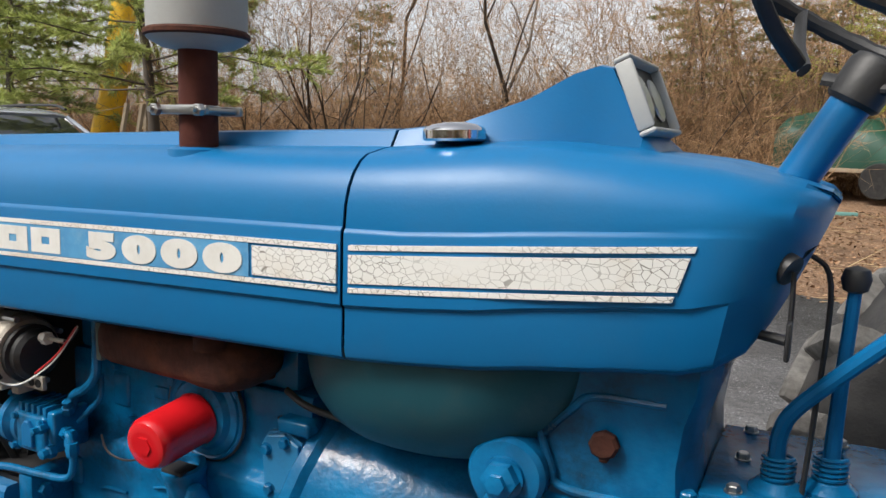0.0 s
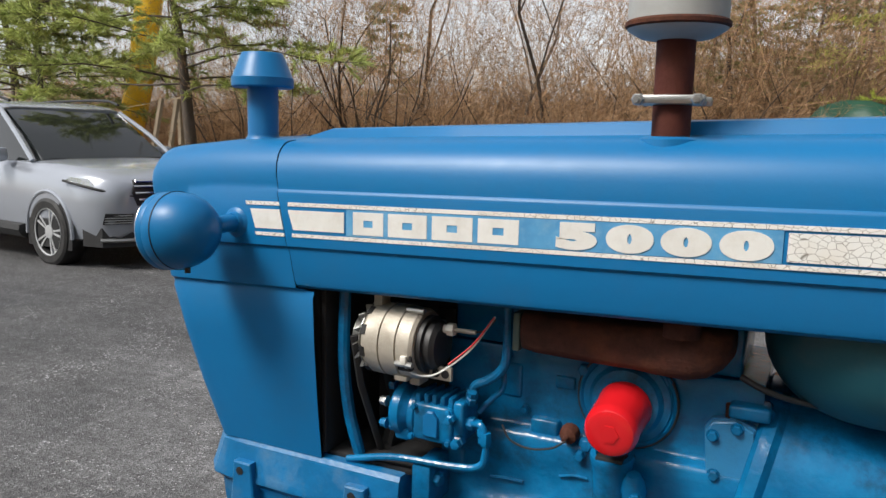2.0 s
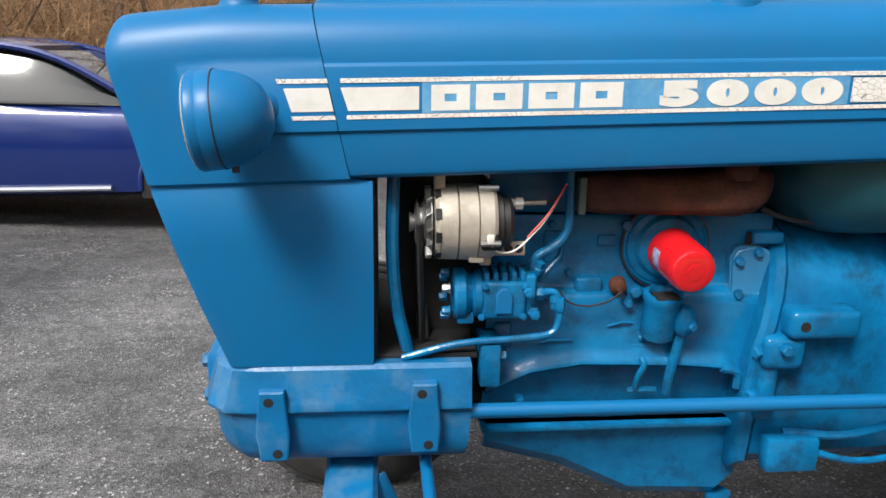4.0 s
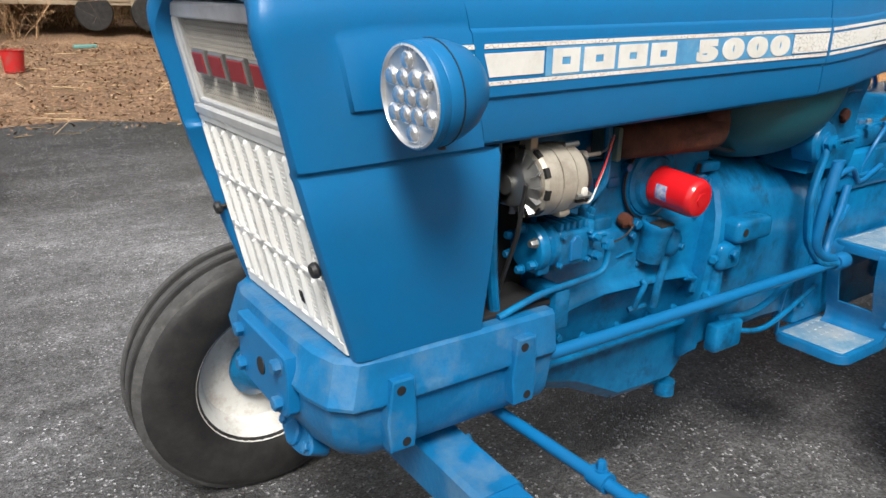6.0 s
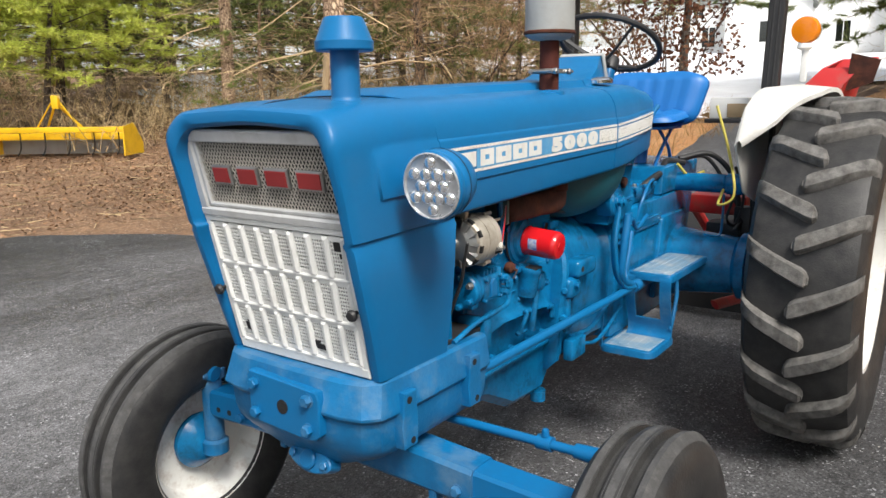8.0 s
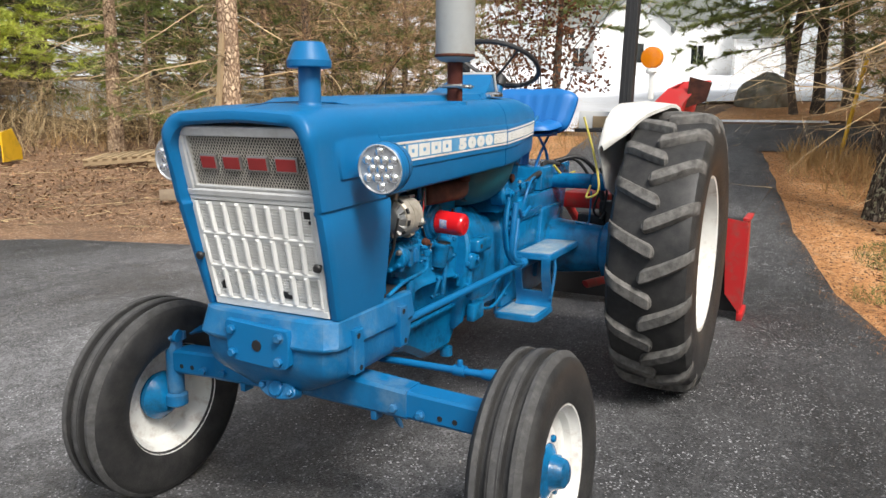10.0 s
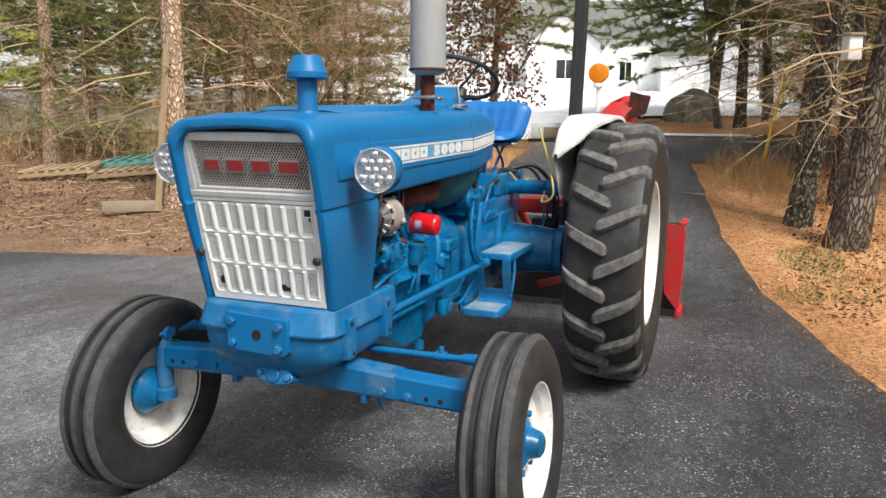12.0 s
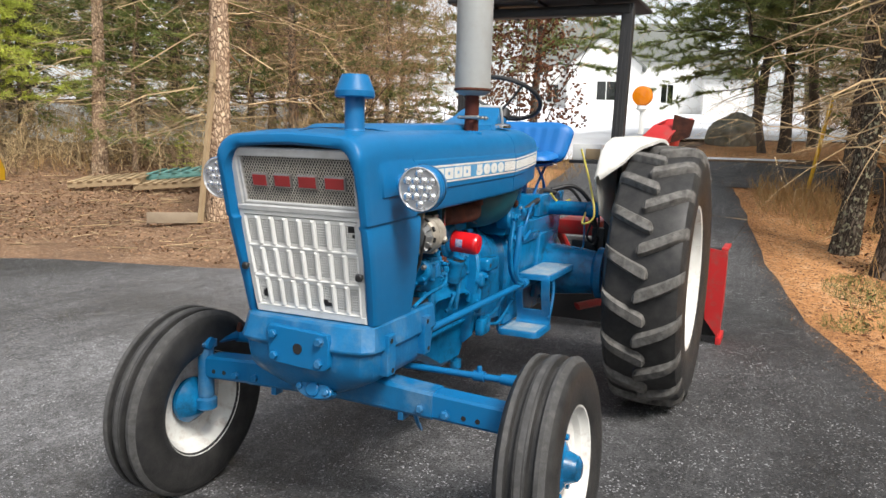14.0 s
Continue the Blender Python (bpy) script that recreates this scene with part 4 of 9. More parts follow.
for dx in (-0.047, 0.047):
    bm = bmesh.new()
    cyl(bm, (ex + dx, ey - 0.062, 1.629), (ex + dx, ey + 0.05, 1.629), 0.0045, n=10)
    lathe(bm, [(0.0105, 0), (0.0105, 0.009), (0.008, 0.011)], (ex + dx, ey - 0.043, 1.629), (0, -1, 0), 6)
    tp("clamp_bolt", bm, STEEL, parent=clamp)
bm = bmesh.new()
lathe(bm, [(0.033, -0.018), (0.058, -0.014), (0.078, -0.003), (0.0835, 0.004), (0.0835, 0.009), (0.080, 0.012), (0.080, 0.52), (0.078, 0.53), (0.034, 0.545), (0.031, 0.62), (0.028, 0.62)], (ex, ey, 1.744), n=40)
tp("muffler", bm, MUFFLER, "pale grey upright muffler with rusty seam")
bm = bmesh.new()
lathe(bm, [(0.081, 0.0), (0.0846, 0.003), (0.0846, 0.009), (0.081, 0.0125)], (ex, ey, 1.7445), n=40)
tp("muffler_seam", bm, RUST)
bm = bmesh.new()
lathe(bm, [(0.040, 0.0), (0.043, 0.003), (0.043, 0.014), (0.040, 0.018), (0.030, 0.0225), (0.015, 0.025), (0.0, 0.0255)], (1.115, -0.178, 1.530), n=32)
tp("fuel_cap", bm, CHROME, "chromed fuel filler cap")

# dash bezel on the hump
dm = Matrix.Translation((1.328, 0, 1.586)) @ pose(0, 0, 0, 0, 67, 0)
bm = bmesh.new()
for y0, y1, x0, x1 in ((-0.095, 0.095, -0.056, -0.049), (-0.095, 0.095, 0.047, 0.055), (-0.095, -0.087, -0.049, 0.047), (0.087, 0.095, -0.049, 0.047)):
    box(bm, x0, x1, y0, y1, -0.004, 0.020, 0.004, dm)
tp("dash_bezel", bm, material("grey_dash_plastic", (0.42, 0.43, 0.42), 0.5, second=(0.36, 0.36, 0.35)), "pale grey instrument bezel")
bm = bmesh.new()
box(bm, -0.0495, 0.0475, -0.0875, 0.0875, -0.002, 0.006, 0, dm)
dash = tp("dash_face", bm, BLACK, "dark instrument face")
bm = bmesh.new()
for y in (-0.04, 0.035):
    lathe(bm, [(0.030, 0.0), (0.033, 0.003), (0.030, 0.006), (0.0, 0.006)], dm @ V(0, y, 0.006), dm.to_3x3() @ V(0, 0, 1), 24)
tp("gauge", bm, STEEL, parent=dash)
ax = V(0.49, 0, 0.872).normalized()
c0 = V(1.522, 0, 1.462)
bm = bmesh.new()
cyl(bm, c0, c0 + ax * 0.135, 0.026, n=28)
tp("steering_column", bm, BLUE)
bm = bmesh.new()
lathe(bm, [(0.042, 0), (0.044, 0.004), (0.034, 0.012), (0.027, 0.014)], c0, ax, 28)
tp("column_boot", bm, BLACK)
bm = bmesh.new()
lathe(bm, [(0.029, 0), (0.034, 0.006), (0.034, 0.05), (0.029, 0.06), (0.024, 0.062)], c0 + ax * 0.13, ax, 28)
cyl(bm, c0 + ax * 0.15 + V(0.02, -0.02, 0), c0 + ax * 0.15 + V(0.11, -0.07, -0.01), 0.008, n=10)
tp("column_head", bm, BLACK, "black column head with throttle stalk")
wc = c0 + ax * 0.255 + V(-0.075, 0, 0)
wq = orient(ax)
bm = bmesh.new()
R, n, k = 0.215, 64, 10
loops = []
for i in range(n):
    a = 2 * math.pi * i / n
    rr = 0.0125 + 0.0012 * (1 if i % 2 else -1)
    ctr = wq @ V(R * math.cos(a), R * math.sin(a), 0)
    out = wq @ V(math.cos(a), math.sin(a), 0)
    loops.append([wc + ctr + rr * (math.cos(b) * out + math.sin(b) * ax) for b in (2 * math.pi * j / k for j in range(k))])
rings(bm, loops + [loops[0]], cap=False)
bmesh.ops.remove_doubles(bm, verts=bm.verts[:], dist=1e-6)
swheel = tp("steering_wheel", bm, BLACK, "black ribbed steering wheel")
for a in (0.35, 2.45, 4.55):
    bm = bmesh.new()
    tube(bm, [wc - ax * 0.075 + wq @ V(0.02 * math.cos(a), 0.02 * math.sin(a), 0), wc - ax * 0.05 + wq @ V(0.10 * math.cos(a), 0.10 * math.sin(a), 0), wc + wq @ V(0.2 * math.cos(a), 0.2 * math.sin(a), 0)], 0.011, 8, flat=0.55)
    tp("wheel_spoke", bm, BLACK, parent=swheel)

# ---- headlamps ----
for s in (-1, 1):
    hc = V(-0.208, s * 0.420 - 0.010, 1.362)
    fwd = V(-0.985, s * 0.02, -0.10).normalized()
    bm = bmesh.new()
    lathe(bm, [(0.0, 0.004), (0.0745, 0.004), (0.0755, 0.014), (0.0785, 0.010), (0.0790, 0.002), (0.0775, -0.004), (0.0785, -0.006), (0.0780, -0.026), (0.0735, -0.050), (0.064, -0.074), (0.048, -0.094), (0.026, -0.106), (0.0, -0.110)], hc, fwd, 44)
    lamp = tp("headlamp_shell", bm, BLUE, "blue round headlamp shell")
    bm = bmesh.new()
    lathe(bm, [(0.0, 0.008), (0.0735, 0.008), (0.0755, 0.015), (0.0725, 0.017), (0.070, 0.011), (0.0, 0.010)], hc, fwd, 44)
    tp("lens_rim", bm, REFLECTOR, parent=lamp)
    bm = bmesh.new()
    lathe(bm, [(0.077, -0.0275), (0.0789, -0.0275), (0.0789, -0.0255), (0.077, -0.0255)], hc, fwd, 44)
    tp("shell_seam", bm, DARK, parent=lamp)
    bm = bmesh.new()
    cyl(bm, hc - fwd * 0.045 + V(0, 0, -0.07), hc - fwd * 0.045 + V(0, 0, -0.086), 0.006, n=10)
    tp("shell_foot", bm, BLACK, parent=lamp)
    q = orient(fwd)
    for i in range(-2, 3):
        for j in range(-2, 3):
            px, py = 0.0305 * (i + 0.5 * (j % 2)), 0.0265 * j
            if math.hypot(px, py) < 0.058:
                bm = bmesh.new()
                lathe(bm, [(0.0148, 0.0), (0.0144, 0.003), (0.011, 0.007), (0.005, 0.0085), (0.0, 0.009)], hc + q @ V(px, py, 0.010), fwd, 16)
                tp("led_lens", bm, CLEAR, parent=lamp)
    bm = bmesh.new()
    tube(bm, [hc + V(0.05, -s * 0.02, 0.0), V(-0.138, s * 0.365 - 0.010, 1.372), V(-0.137, s * 0.318, 1.374)], 0.018, 14)
    stalk = tp("lamp_stalk", bm, BLUE)
    bm = bmesh.new()
    lathe(bm, [(0.040, 0), (0.040, 0.010), (0.034, 0.016), (0.024, 0.022), (0.020, 0.03)], V(-0.137, s * 0.298, 1.374), V(0, s, 0), 24)
    tp("stalk_flange", bm, BLUE, parent=stalk)

# small bolts through the lower edge of the bonnet
for x, y, z in ((0.04, -0.298, 1.262), (1.06, -0.283, 1.302)):
    bm = bmesh.new()
    hexbolt(bm, (x, y, z), (0, -1, 0), 0.008, 0.008)
    part("bonnet_bolt", bm, BLUE_WORN, tractor)

# ---- front frame and axle ----
bm = bmesh.new()


def frame_loop(z, w, xf, xb, rf=0.05):
    pts = [(xb, -w), (xf + 0.10, -w), (xf + 0.05, -w + 0.006), (xf + 0.015, -w + 0.04), (xf, -w + 0.10), (xf - 0.004, 0.0)]
    pts = pts + [(x, -y) for x, y in pts[-2::-1]]
    return [V(x, y, z) for x, y in pts]


rings(bm, [frame_loop(0.876, 0.256, -0.232, 0.240), frame_loop(0.875, 0.272, -0.262, 0.243), frame_loop(0.866, 0.279, -0.272, 0.244), frame_loop(0.80, 0.289, -0.290, 0.244), frame_loop(0.790, 0.2915, -0.294, 0.244), frame_loop(0.783, 0.291, -0.293, 0.244), frame_loop(0.776, 0.283, -0.286, 0.244), frame_loop(0.768, 0.277, -0.280, 0.244), frame_loop(0.72, 0.274, -0.276, 0.242), frame_loop(0.690, 0.270, -0.268, 0.240), frame_loop(0.668, 0.260, -0.256, 0.236), frame_loop(0.652, 0.240, -0.246, 0.22), frame_loop(0.632, 0.20, -0.236, 0.20), frame_loop(0.600, 0.13, -0.220, 0.14), frame_loop(0.575, 0.07, -0.19, 0.10)])
bumper = tp("front_frame", bm, BLUE_WORN, "blue cast front frame with bolt holes", sharp=28)
bm = bmesh.new()
xx = -0.291
q = [(-0.128, 0.84), (0.118, 0.852), (0.128, 0.84), (0.118, 0.735), (0.09, 0.715), (-0.09, 0.705), (-0.118, 0.71), (-0.133, 0.725), (-0.136, 0.82)]
rings(bm, [[V(xx + 0.012, y, z) for y, z in q], [V(xx - 0.010, y, z) for y, z in q], [V(xx - 0.013, y * 0.97, 0.778 + (z - 0.778) * 0.96) for y, z in q]])
tp("front_plate", bm, BLUE, parent=bumper)
bm = bmesh.new()
cyl(bm, (xx - 0.0155, -0.006, 0.777), (xx - 0.012, -0.006, 0.777), 0.019, n=24)
tp("bolt_hole", bm, DARK, parent=bumper)
for x, z in ((-0.153, 0.811), (-0.140, 0.700), (0.144, 0.822), (0.157, 0.711)):
    for s in (-1, 1):
        bm = bmesh.new()
        cyl(bm, (x, s * 0.297, z), (x, s * 0.3035, z), 0.0095, n=18)
        tp("bolt_hole", bm, DARK, parent=bumper)
for s in (-1, 1):
    for xa, z0, z1 in ((-0.147, 0.683, 0.832), (0.150, 0.693, 0.842)):
        bm = bmesh.new()
        q = [(xa - 0.026, z0), (xa + 0.026, z0), (xa + 0.032, z0 + 0.05), (xa + 0.024, z1), (xa - 0.024, z1), (xa - 0.034, z0 + 0.06)]
        a = [[V(x, s * yy, xa * 0 + z) for x, z in q] for yy in (0.270, 0.300)] + [[V(xa + (x - xa) * 0.88, s * 0.3025, (z0 + z1) / 2 + (z - (z0 + z1) / 2) * 0.95) for x, z in q]]
        rings(bm, a)
        tp("mounting_boss", bm, BLUE_WORN, parent=bumper)
for y, z in ((0.095, 0.821), (-0.098, 0.815), (0.093, 0.742), (-0.097, 0.735)):
    bm = bmesh.new()
    hexbolt(bm, (xx - 0.012, y, z), (-1, 0, 0), 0.0155, 0.016)
    tp("bolt", bm, BLUE_WORN, parent=bumper)

pm = Matrix.Translation((-0.236, -0.035, 0.612)) @ pose(0, 0, 0, 0, -68, 0) @ pose(0, 0, 0, 0, 0, -4)
bm = bmesh.new()
for k, (h, f) in enumerate(((-0.03, 1.0), (0.010, 1.0), (0.014, 0.92))):
    loop = [pm @ V(0.034 * f * math.sin(a), 0.078 * f * math.copysign(abs(math.cos(a)) ** 1.25, math.cos(a)), h) for a in (2 * math.pi * i / 32 for i in range(32))]
    prev = [bm.verts.new(p) for p in loop] if k == 0 else prev
    if k:
        cur = [bm.verts.new(p) for p in loop]
        for i in range(32):
            bm.faces.new((prev[i], prev[(i + 1) % 32], cur[(i + 1) % 32], cur[i]))
        prev = cur
bm.faces.new(prev)
pivot = tp("axle_pivot", bm, BLUE_WORN, "oval bolted axle pivot cap")
bm = bmesh.new()
lathe(bm, [(0.027, 0.0), (0.027, 0.010), (0.022, 0.014), (0.0, 0.014)], pm @ V(0, 0, 0.012), pm.to_3x3() @ V(0, 0, 1), 24)
tp("pivot_boss", bm, BLUE, parent=pivot)
for y in (-0.058, 0.058):
    bm = bmesh.new()
    hexbolt(bm, pm @ V(0, y, 0.012), pm.to_3x3() @ V(0, 0, 1), 0.012, 0.010)
    tp("pivot_bolt", bm, BLUE_WORN, parent=pivot)
bm = bmesh.new()
for s in (-1, 1):
    rings(bm, [[V(x, s * y, zc + z) for x, z in ((-0.045, -h), (0.045, -h), (0.055, -h + 0.012), (0.055, h - 0.012), (0.045, h), (-0.045, h), (-0.055, h - 0.012), (-0.055, -h + 0.012))] for y, zc, h in ((0.0, 0.575, 0.058), (0.18, 0.568, 0.056), (0.42, 0.556, 0.052))])
axle = tp("axle_beam", bm, BLUE_WORN, "blue front axle beam")
for s in (-1, 1):
    ext = 0.065 if s < 0 else -0.05
    kx = 0.005 if s < 0 else -0.02
    bm = bmesh.new()
    rings(bm, [[V(x, s * y, zc + z) for x, z in ((-0.040, -h), (0.040, -h), (0.047, -h + 0.01), (0.047, h - 0.01), (0.040, h), (-0.040, h), (-0.047, h - 0.01), (-0.047, -h + 0.01))] for y, zc, h in ((0.30, 0.560, 0.050), (0.68 + ext, 0.543, 0.048), (0.70 + ext, 0.543, 0.044))])
    tp("axle_arm", bm, BLUE, parent=axle)
    for y, z in ((0.375, 0.542), (0.475, 0.535)):
        bm = bmesh.new()
        hexbolt(bm, (-0.054, s * y, z), (-1, 0, 0), 0.015, 0.014)
        tp("axle_bolt", bm, BLUE_WORN, parent=axle)
    for y, z in ((0.545, 0.532), (0.60, 0.530)):
        bm = bmesh.new()
        cyl(bm, (-0.0485, s * y, z), (-0.046, s * y, z), 0.0095, n=16)
        tp("axle_hole", bm, DARK, parent=axle)
    bm = bmesh.new()
    box(bm, -0.05, 0.0, s * 0.29 - 0.012, s * 0.29 + 0.012, 0.48, 0.515, 0.003)
    tp("axle_stop", bm, BLUE_WORN, parent=axle)
    # kingpin, stub and steering arm
    bm = bmesh.new()
    lathe(bm, [(0.028, 0), (0.034, 0.008), (0.034, 0.22), (0.028, 0.228)], (kx, s * (0.715 + ext), 0.40), (0, 0, 1), 24)
    lathe(bm, [(0.03, 0), (0.045, 0.01), (0.045, 0.05), (0.03, 0.06)], (kx, s * (0.715 + ext), 0.345), (0, 0, 1), 24)
    cyl(bm, (kx, s * (0.70 + ext), 0.385), (kx, s * (0.83 + ext), 0.385), 0.036, 0.030, 20)
    tp("kingpin", bm, BLUE_WORN)
    bm = bmesh.new()
    tube(bm, [(0.0, s * (0.715 + ext), 0.638), (0.07, s * (0.705 + ext), 0.642), (0.16, s * (0.68 + ext), 0.640)], 0.022, 10, flat=0.7)
    lathe(bm, [(0.034, 0), (0.034, 0.03), (0.03, 0.034), (0.0, 0.034)], (0.0, s * (0.715 + ext), 0.622), (0, 0, 1), 20)
    steer = tp("steering_arm", bm, BLUE_WORN)
    bm = bmesh.new()
    tube(bm, [(kx - 0.012, s * (0.785 + ext), 0.640), (kx - 0.016, s * (0.735 + ext), 0.646), (kx - 0.010, s * (0.675 + ext), 0.645)], lambda f: 0.030 - 0.006 * abs(f - 0.5), 12, flat=0.75)
    part("arm_clamp", bm, BLUE, steer)
    for d in (0.765, 0.695):
        bm = bmesh.new()
        hexbolt(bm, (kx - 0.036, s * (d + ext), 0.644), (-1, 0, 0), 0.010, 0.012)
        part("clamp_bolt", bm, BLUE_WORN, steer)
    bm = bmesh.new()
    lathe(bm, [(0.013, 0), (0.016, 0.01), (0.012, 0.028), (0.006, 0.04), (0.0, 0.042)], (0.16, s * (0.68 + ext), 0.655), (0, 0, 1), 12)
    tp("ball_joint_stud", bm, RUST, "rusty ball joint")
bm = bmesh.new()
tube(bm, [(0.16, -0.74, 0.632), (0.155, 0.0, 0.625), (0.16, 0.68, 0.632)], 0.0135, 12, curved=False)
for y in (-0.52, 0.52):
    cyl(bm, (0.16, y - 0.022, 0.63), (0.16, y + 0.022, 0.63), 0.021, n=14)
    hexbolt(bm, (0.16, y, 0.65), (0, 0, 1), 0.010, 0.018)
for s in (-1, 1):
    cyl(bm, (0.16, s * 0.58 - 0.03, 0.632), (0.16, s * 0.68 - 0.03, 0.632), 0.020, 0.026, 14)
tp("tie_rod", bm, BLUE, "blue steering tie rod")
bm = bmesh.new()
tube(bm, [(0.245, -0.262, 0.762), (1.42, -0.268, 0.764)], 0.0155, 14)
lathe(bm, [(0.022, 0), (0.026, 0.01), (0.026, 0.05), (0.02, 0.06)], (1.41, -0.268, 0.764), (1, 0, 0), 16)
tp("drag_link", bm, BLUE, "long blue drag link rod")
bm = bmesh.new()
tube(bm, [(0.05, -0.24, 0.60), (0.10, -0.26, 0.50), (0.16, -0.26, 0.40), (0.22, -0.24, 0.36)], 0.028, 8, flat=0.3)
tp("axle_strap", bm, BLUE_WORN)

# ---- engine, gearbox, rear axle ----
def ep(name, bm, mat_, label="", parent=None, sharp=32.0):
    return part(name, bm, mat_, parent or engine, label, sharp)


def sill(x):
    """Height of the cast lip that arches along the side of the block."""
    return float(np.interp(x, [0.27, 0.317, 0.38, 0.493, 0.717, 0.827, 0.86], [0.765, 0.786, 0.815, 0.832, 0.824, 0.814, 0.77]))


def block_section(x):
    z = sill(x)
    half = [(0.10, 0.668), (0.128, 0.668), (0.134, 0.680), (0.136, z - 0.034), (0.150, z - 0.018), (0.186, z - 0.010), (0.192, z - 0.003), (0.190, z + 0.006), (0.180, z + 0.014), (0.171, z + 0.030), (0.168, 0.90), (0.170, 0.950), (0.169, 0.968), (0.163, 0.978), (0.146, 0.984), (0.141, 0.992), (0.140, 1.02), (0.139, 1.135), (0.135, 1.142), (0.10, 1.142)]
    return [V(x, -y, zz) for y, zz in half] + [V(x, y, zz) for y, zz in reversed(half)]


bm = bmesh.new()
rings(bm, [block_section(x) for x in (0.285, 0.30, 0.32, 0.345, 0.38, 0.43, 0.49, 0.60, 0.717, 0.78, 0.827, 0.845, 0.86, 0.90)])
engine = part("engine_block", bm, BLUE_CAST, tractor, "blue painted engine block with oily grime", 50)
bm = bmesh.new()
box(bm, 0.29, 0.86, -0.128, 0.128, 1.142, 1.236, 0.010)
ep("cylinder_head", bm, BLUE_CAST)
bm = bmesh.new()
rings(bm, [[V(x, y, z) for y, z in ((-0.15, 0.672), (-0.145, zb + 0.03), (-0.12, zb), (0.12, zb), (0.145, zb + 0.03), (0.15, 0.672))] for x, zb in ((0.29, 0.60), (0.47, 0.55), (0.63, 0.47), (0.84, 0.46), (0.88, 0.50))])
box(bm, 0.28, 0.885, -0.172, 0.172, 0.660, 0.672, 0.003)
ep("oil_sump", bm, BLUE_CAST)
# raised pads, scars and drain ribs of the casting
for x0, x1, y, z0, z1, bv in ((0.475, 0.535, -0.158, 0.972, 1.010, 0.008), (0.615, 0.660, -0.176, 0.868, 0.884, 0.006), (0.60, 0.67, -0.172, 0.842, 0.866, 0.007), (0.842, 0.880, -0.150, 0.93, 1.10, 0.010), (0.30, 0.34, -0.176, 0.86, 0.92, 0.008), (0.52, 0.56, -0.145, 1.075, 1.10, 0.004), (0.405, 0.45, -0.145, 1.04, 1.11, 0.006)):
    bm = bmesh.new()
    box(bm, x0, x1, y, -0.12, z0, z1, bv, seg=3)
    ep("block_rib", bm, BLUE_CAST)
for pts, r in (([(0.618, -0.195, 0.842), (0.622, -0.202, 0.828), (0.614, -0.196, 0.80), (0.612, -0.185, 0.765)], 0.0075), ([(0.600, -0.176, 0.757), (0.62, -0.182, 0.762), (0.66, -0.176, 0.757)], 0.008), ([(0.80, -0.188, 0.812), (0.836, -0.188, 0.80), (0.842, -0.182, 0.763)], 0.010), ([(0.40, -0.172, 0.872), (0.43, -0.174, 0.877), (0.47, -0.172, 0.876)], 0.004), ([(0.545, -0.17, 0.905), (0.575, -0.173, 0.914), (0.60, -0.17, 0.912)], 0.003)):
    bm = bmesh.new()
    tube(bm, pts, r, 8)
    ep("block_rib", bm, BLUE_CAST)
for x, y, z, r in ((0.578, -0.141, 1.122, 0.012), (0.46, -0.141, 1.02, 0.008), (0.735, -0.141, 1.125, 0.010), (0.598, -0.172, 0.984, 0.013), (0.585, -0.170, 0.958, 0.010), (0.36, -0.170, 0.74, 0.010), (0.46, -0.160, 0.715, 0.009), (0.58, -0.160, 0.715, 0.009), (0.70, -0.160, 0.715, 0.009), (0.80, -0.160, 0.715, 0.009), (0.42, -0.141, 1.125, 0.008)):
    bm = bmesh.new()
    hexbolt(bm, (x, y, z), (0, -1, 0), r, 0.013)
    ep("block_bolt", bm, BLUE_CAST)
# pale cover plate at the rear of the block
bm = bmesh.new()
q = [(0.809, 1.051), (0.820, 1.069), (0.857, 1.077), (0.889, 1.062), (0.905, 0.909), (0.889, 0.902), (0.847, 0.925), (0.834, 0.955), (0.815, 0.968), (0.813, 1.004)]
cx, cz = 0.86, 0.99
rings(bm, [[V(cx + (x - cx) * 1.06, -0.135, cz + (z - cz) * 1.05) for x, z in q], [V(cx + (x - cx) * 1.06, -0.156, cz + (z - cz) * 1.05) for x, z in q], [V(x, -0.157, z) for x, z in q], [V(x, -0.164, z) for x, z in q], [V(cx + (x - cx) * 0.96, -0.166, cz + (z - cz) * 0.97) for x, z in q]])
plate = ep("side_cover", bm, CHALKY, "chalky light blue engine side cover")
for x, z in ((0.822, 1.045), (0.862, 1.064), (0.828, 0.972), (0.888, 0.918)):
    bm = bmesh.new()
    hexbolt(bm, (x, -0.165, z), (0, -1, 0), 0.0095, 0.009)
    ep("cover_bolt", bm, BLUE_CAST, parent=plate)
bm = bmesh.new()
box(bm, 0.845, 0.915, -0.17, -0.11, 1.082, 1.108, 0.007, seg=3)
hexbolt(bm, (0.902, -0.15, 1.095), (1, -0.4, 0), 0.010, 0.014)
ep("rear_boss", bm, BLUE_CAST)
bm = bmesh.new()
lathe(bm, [(0.006, 0), (0.006, 0.03), (0.0, 0.031)], (0.845, -0.15, 1.075), (0, -0.2, 1), 10)
ep("cover_stud", bm, RUST, parent=plate)
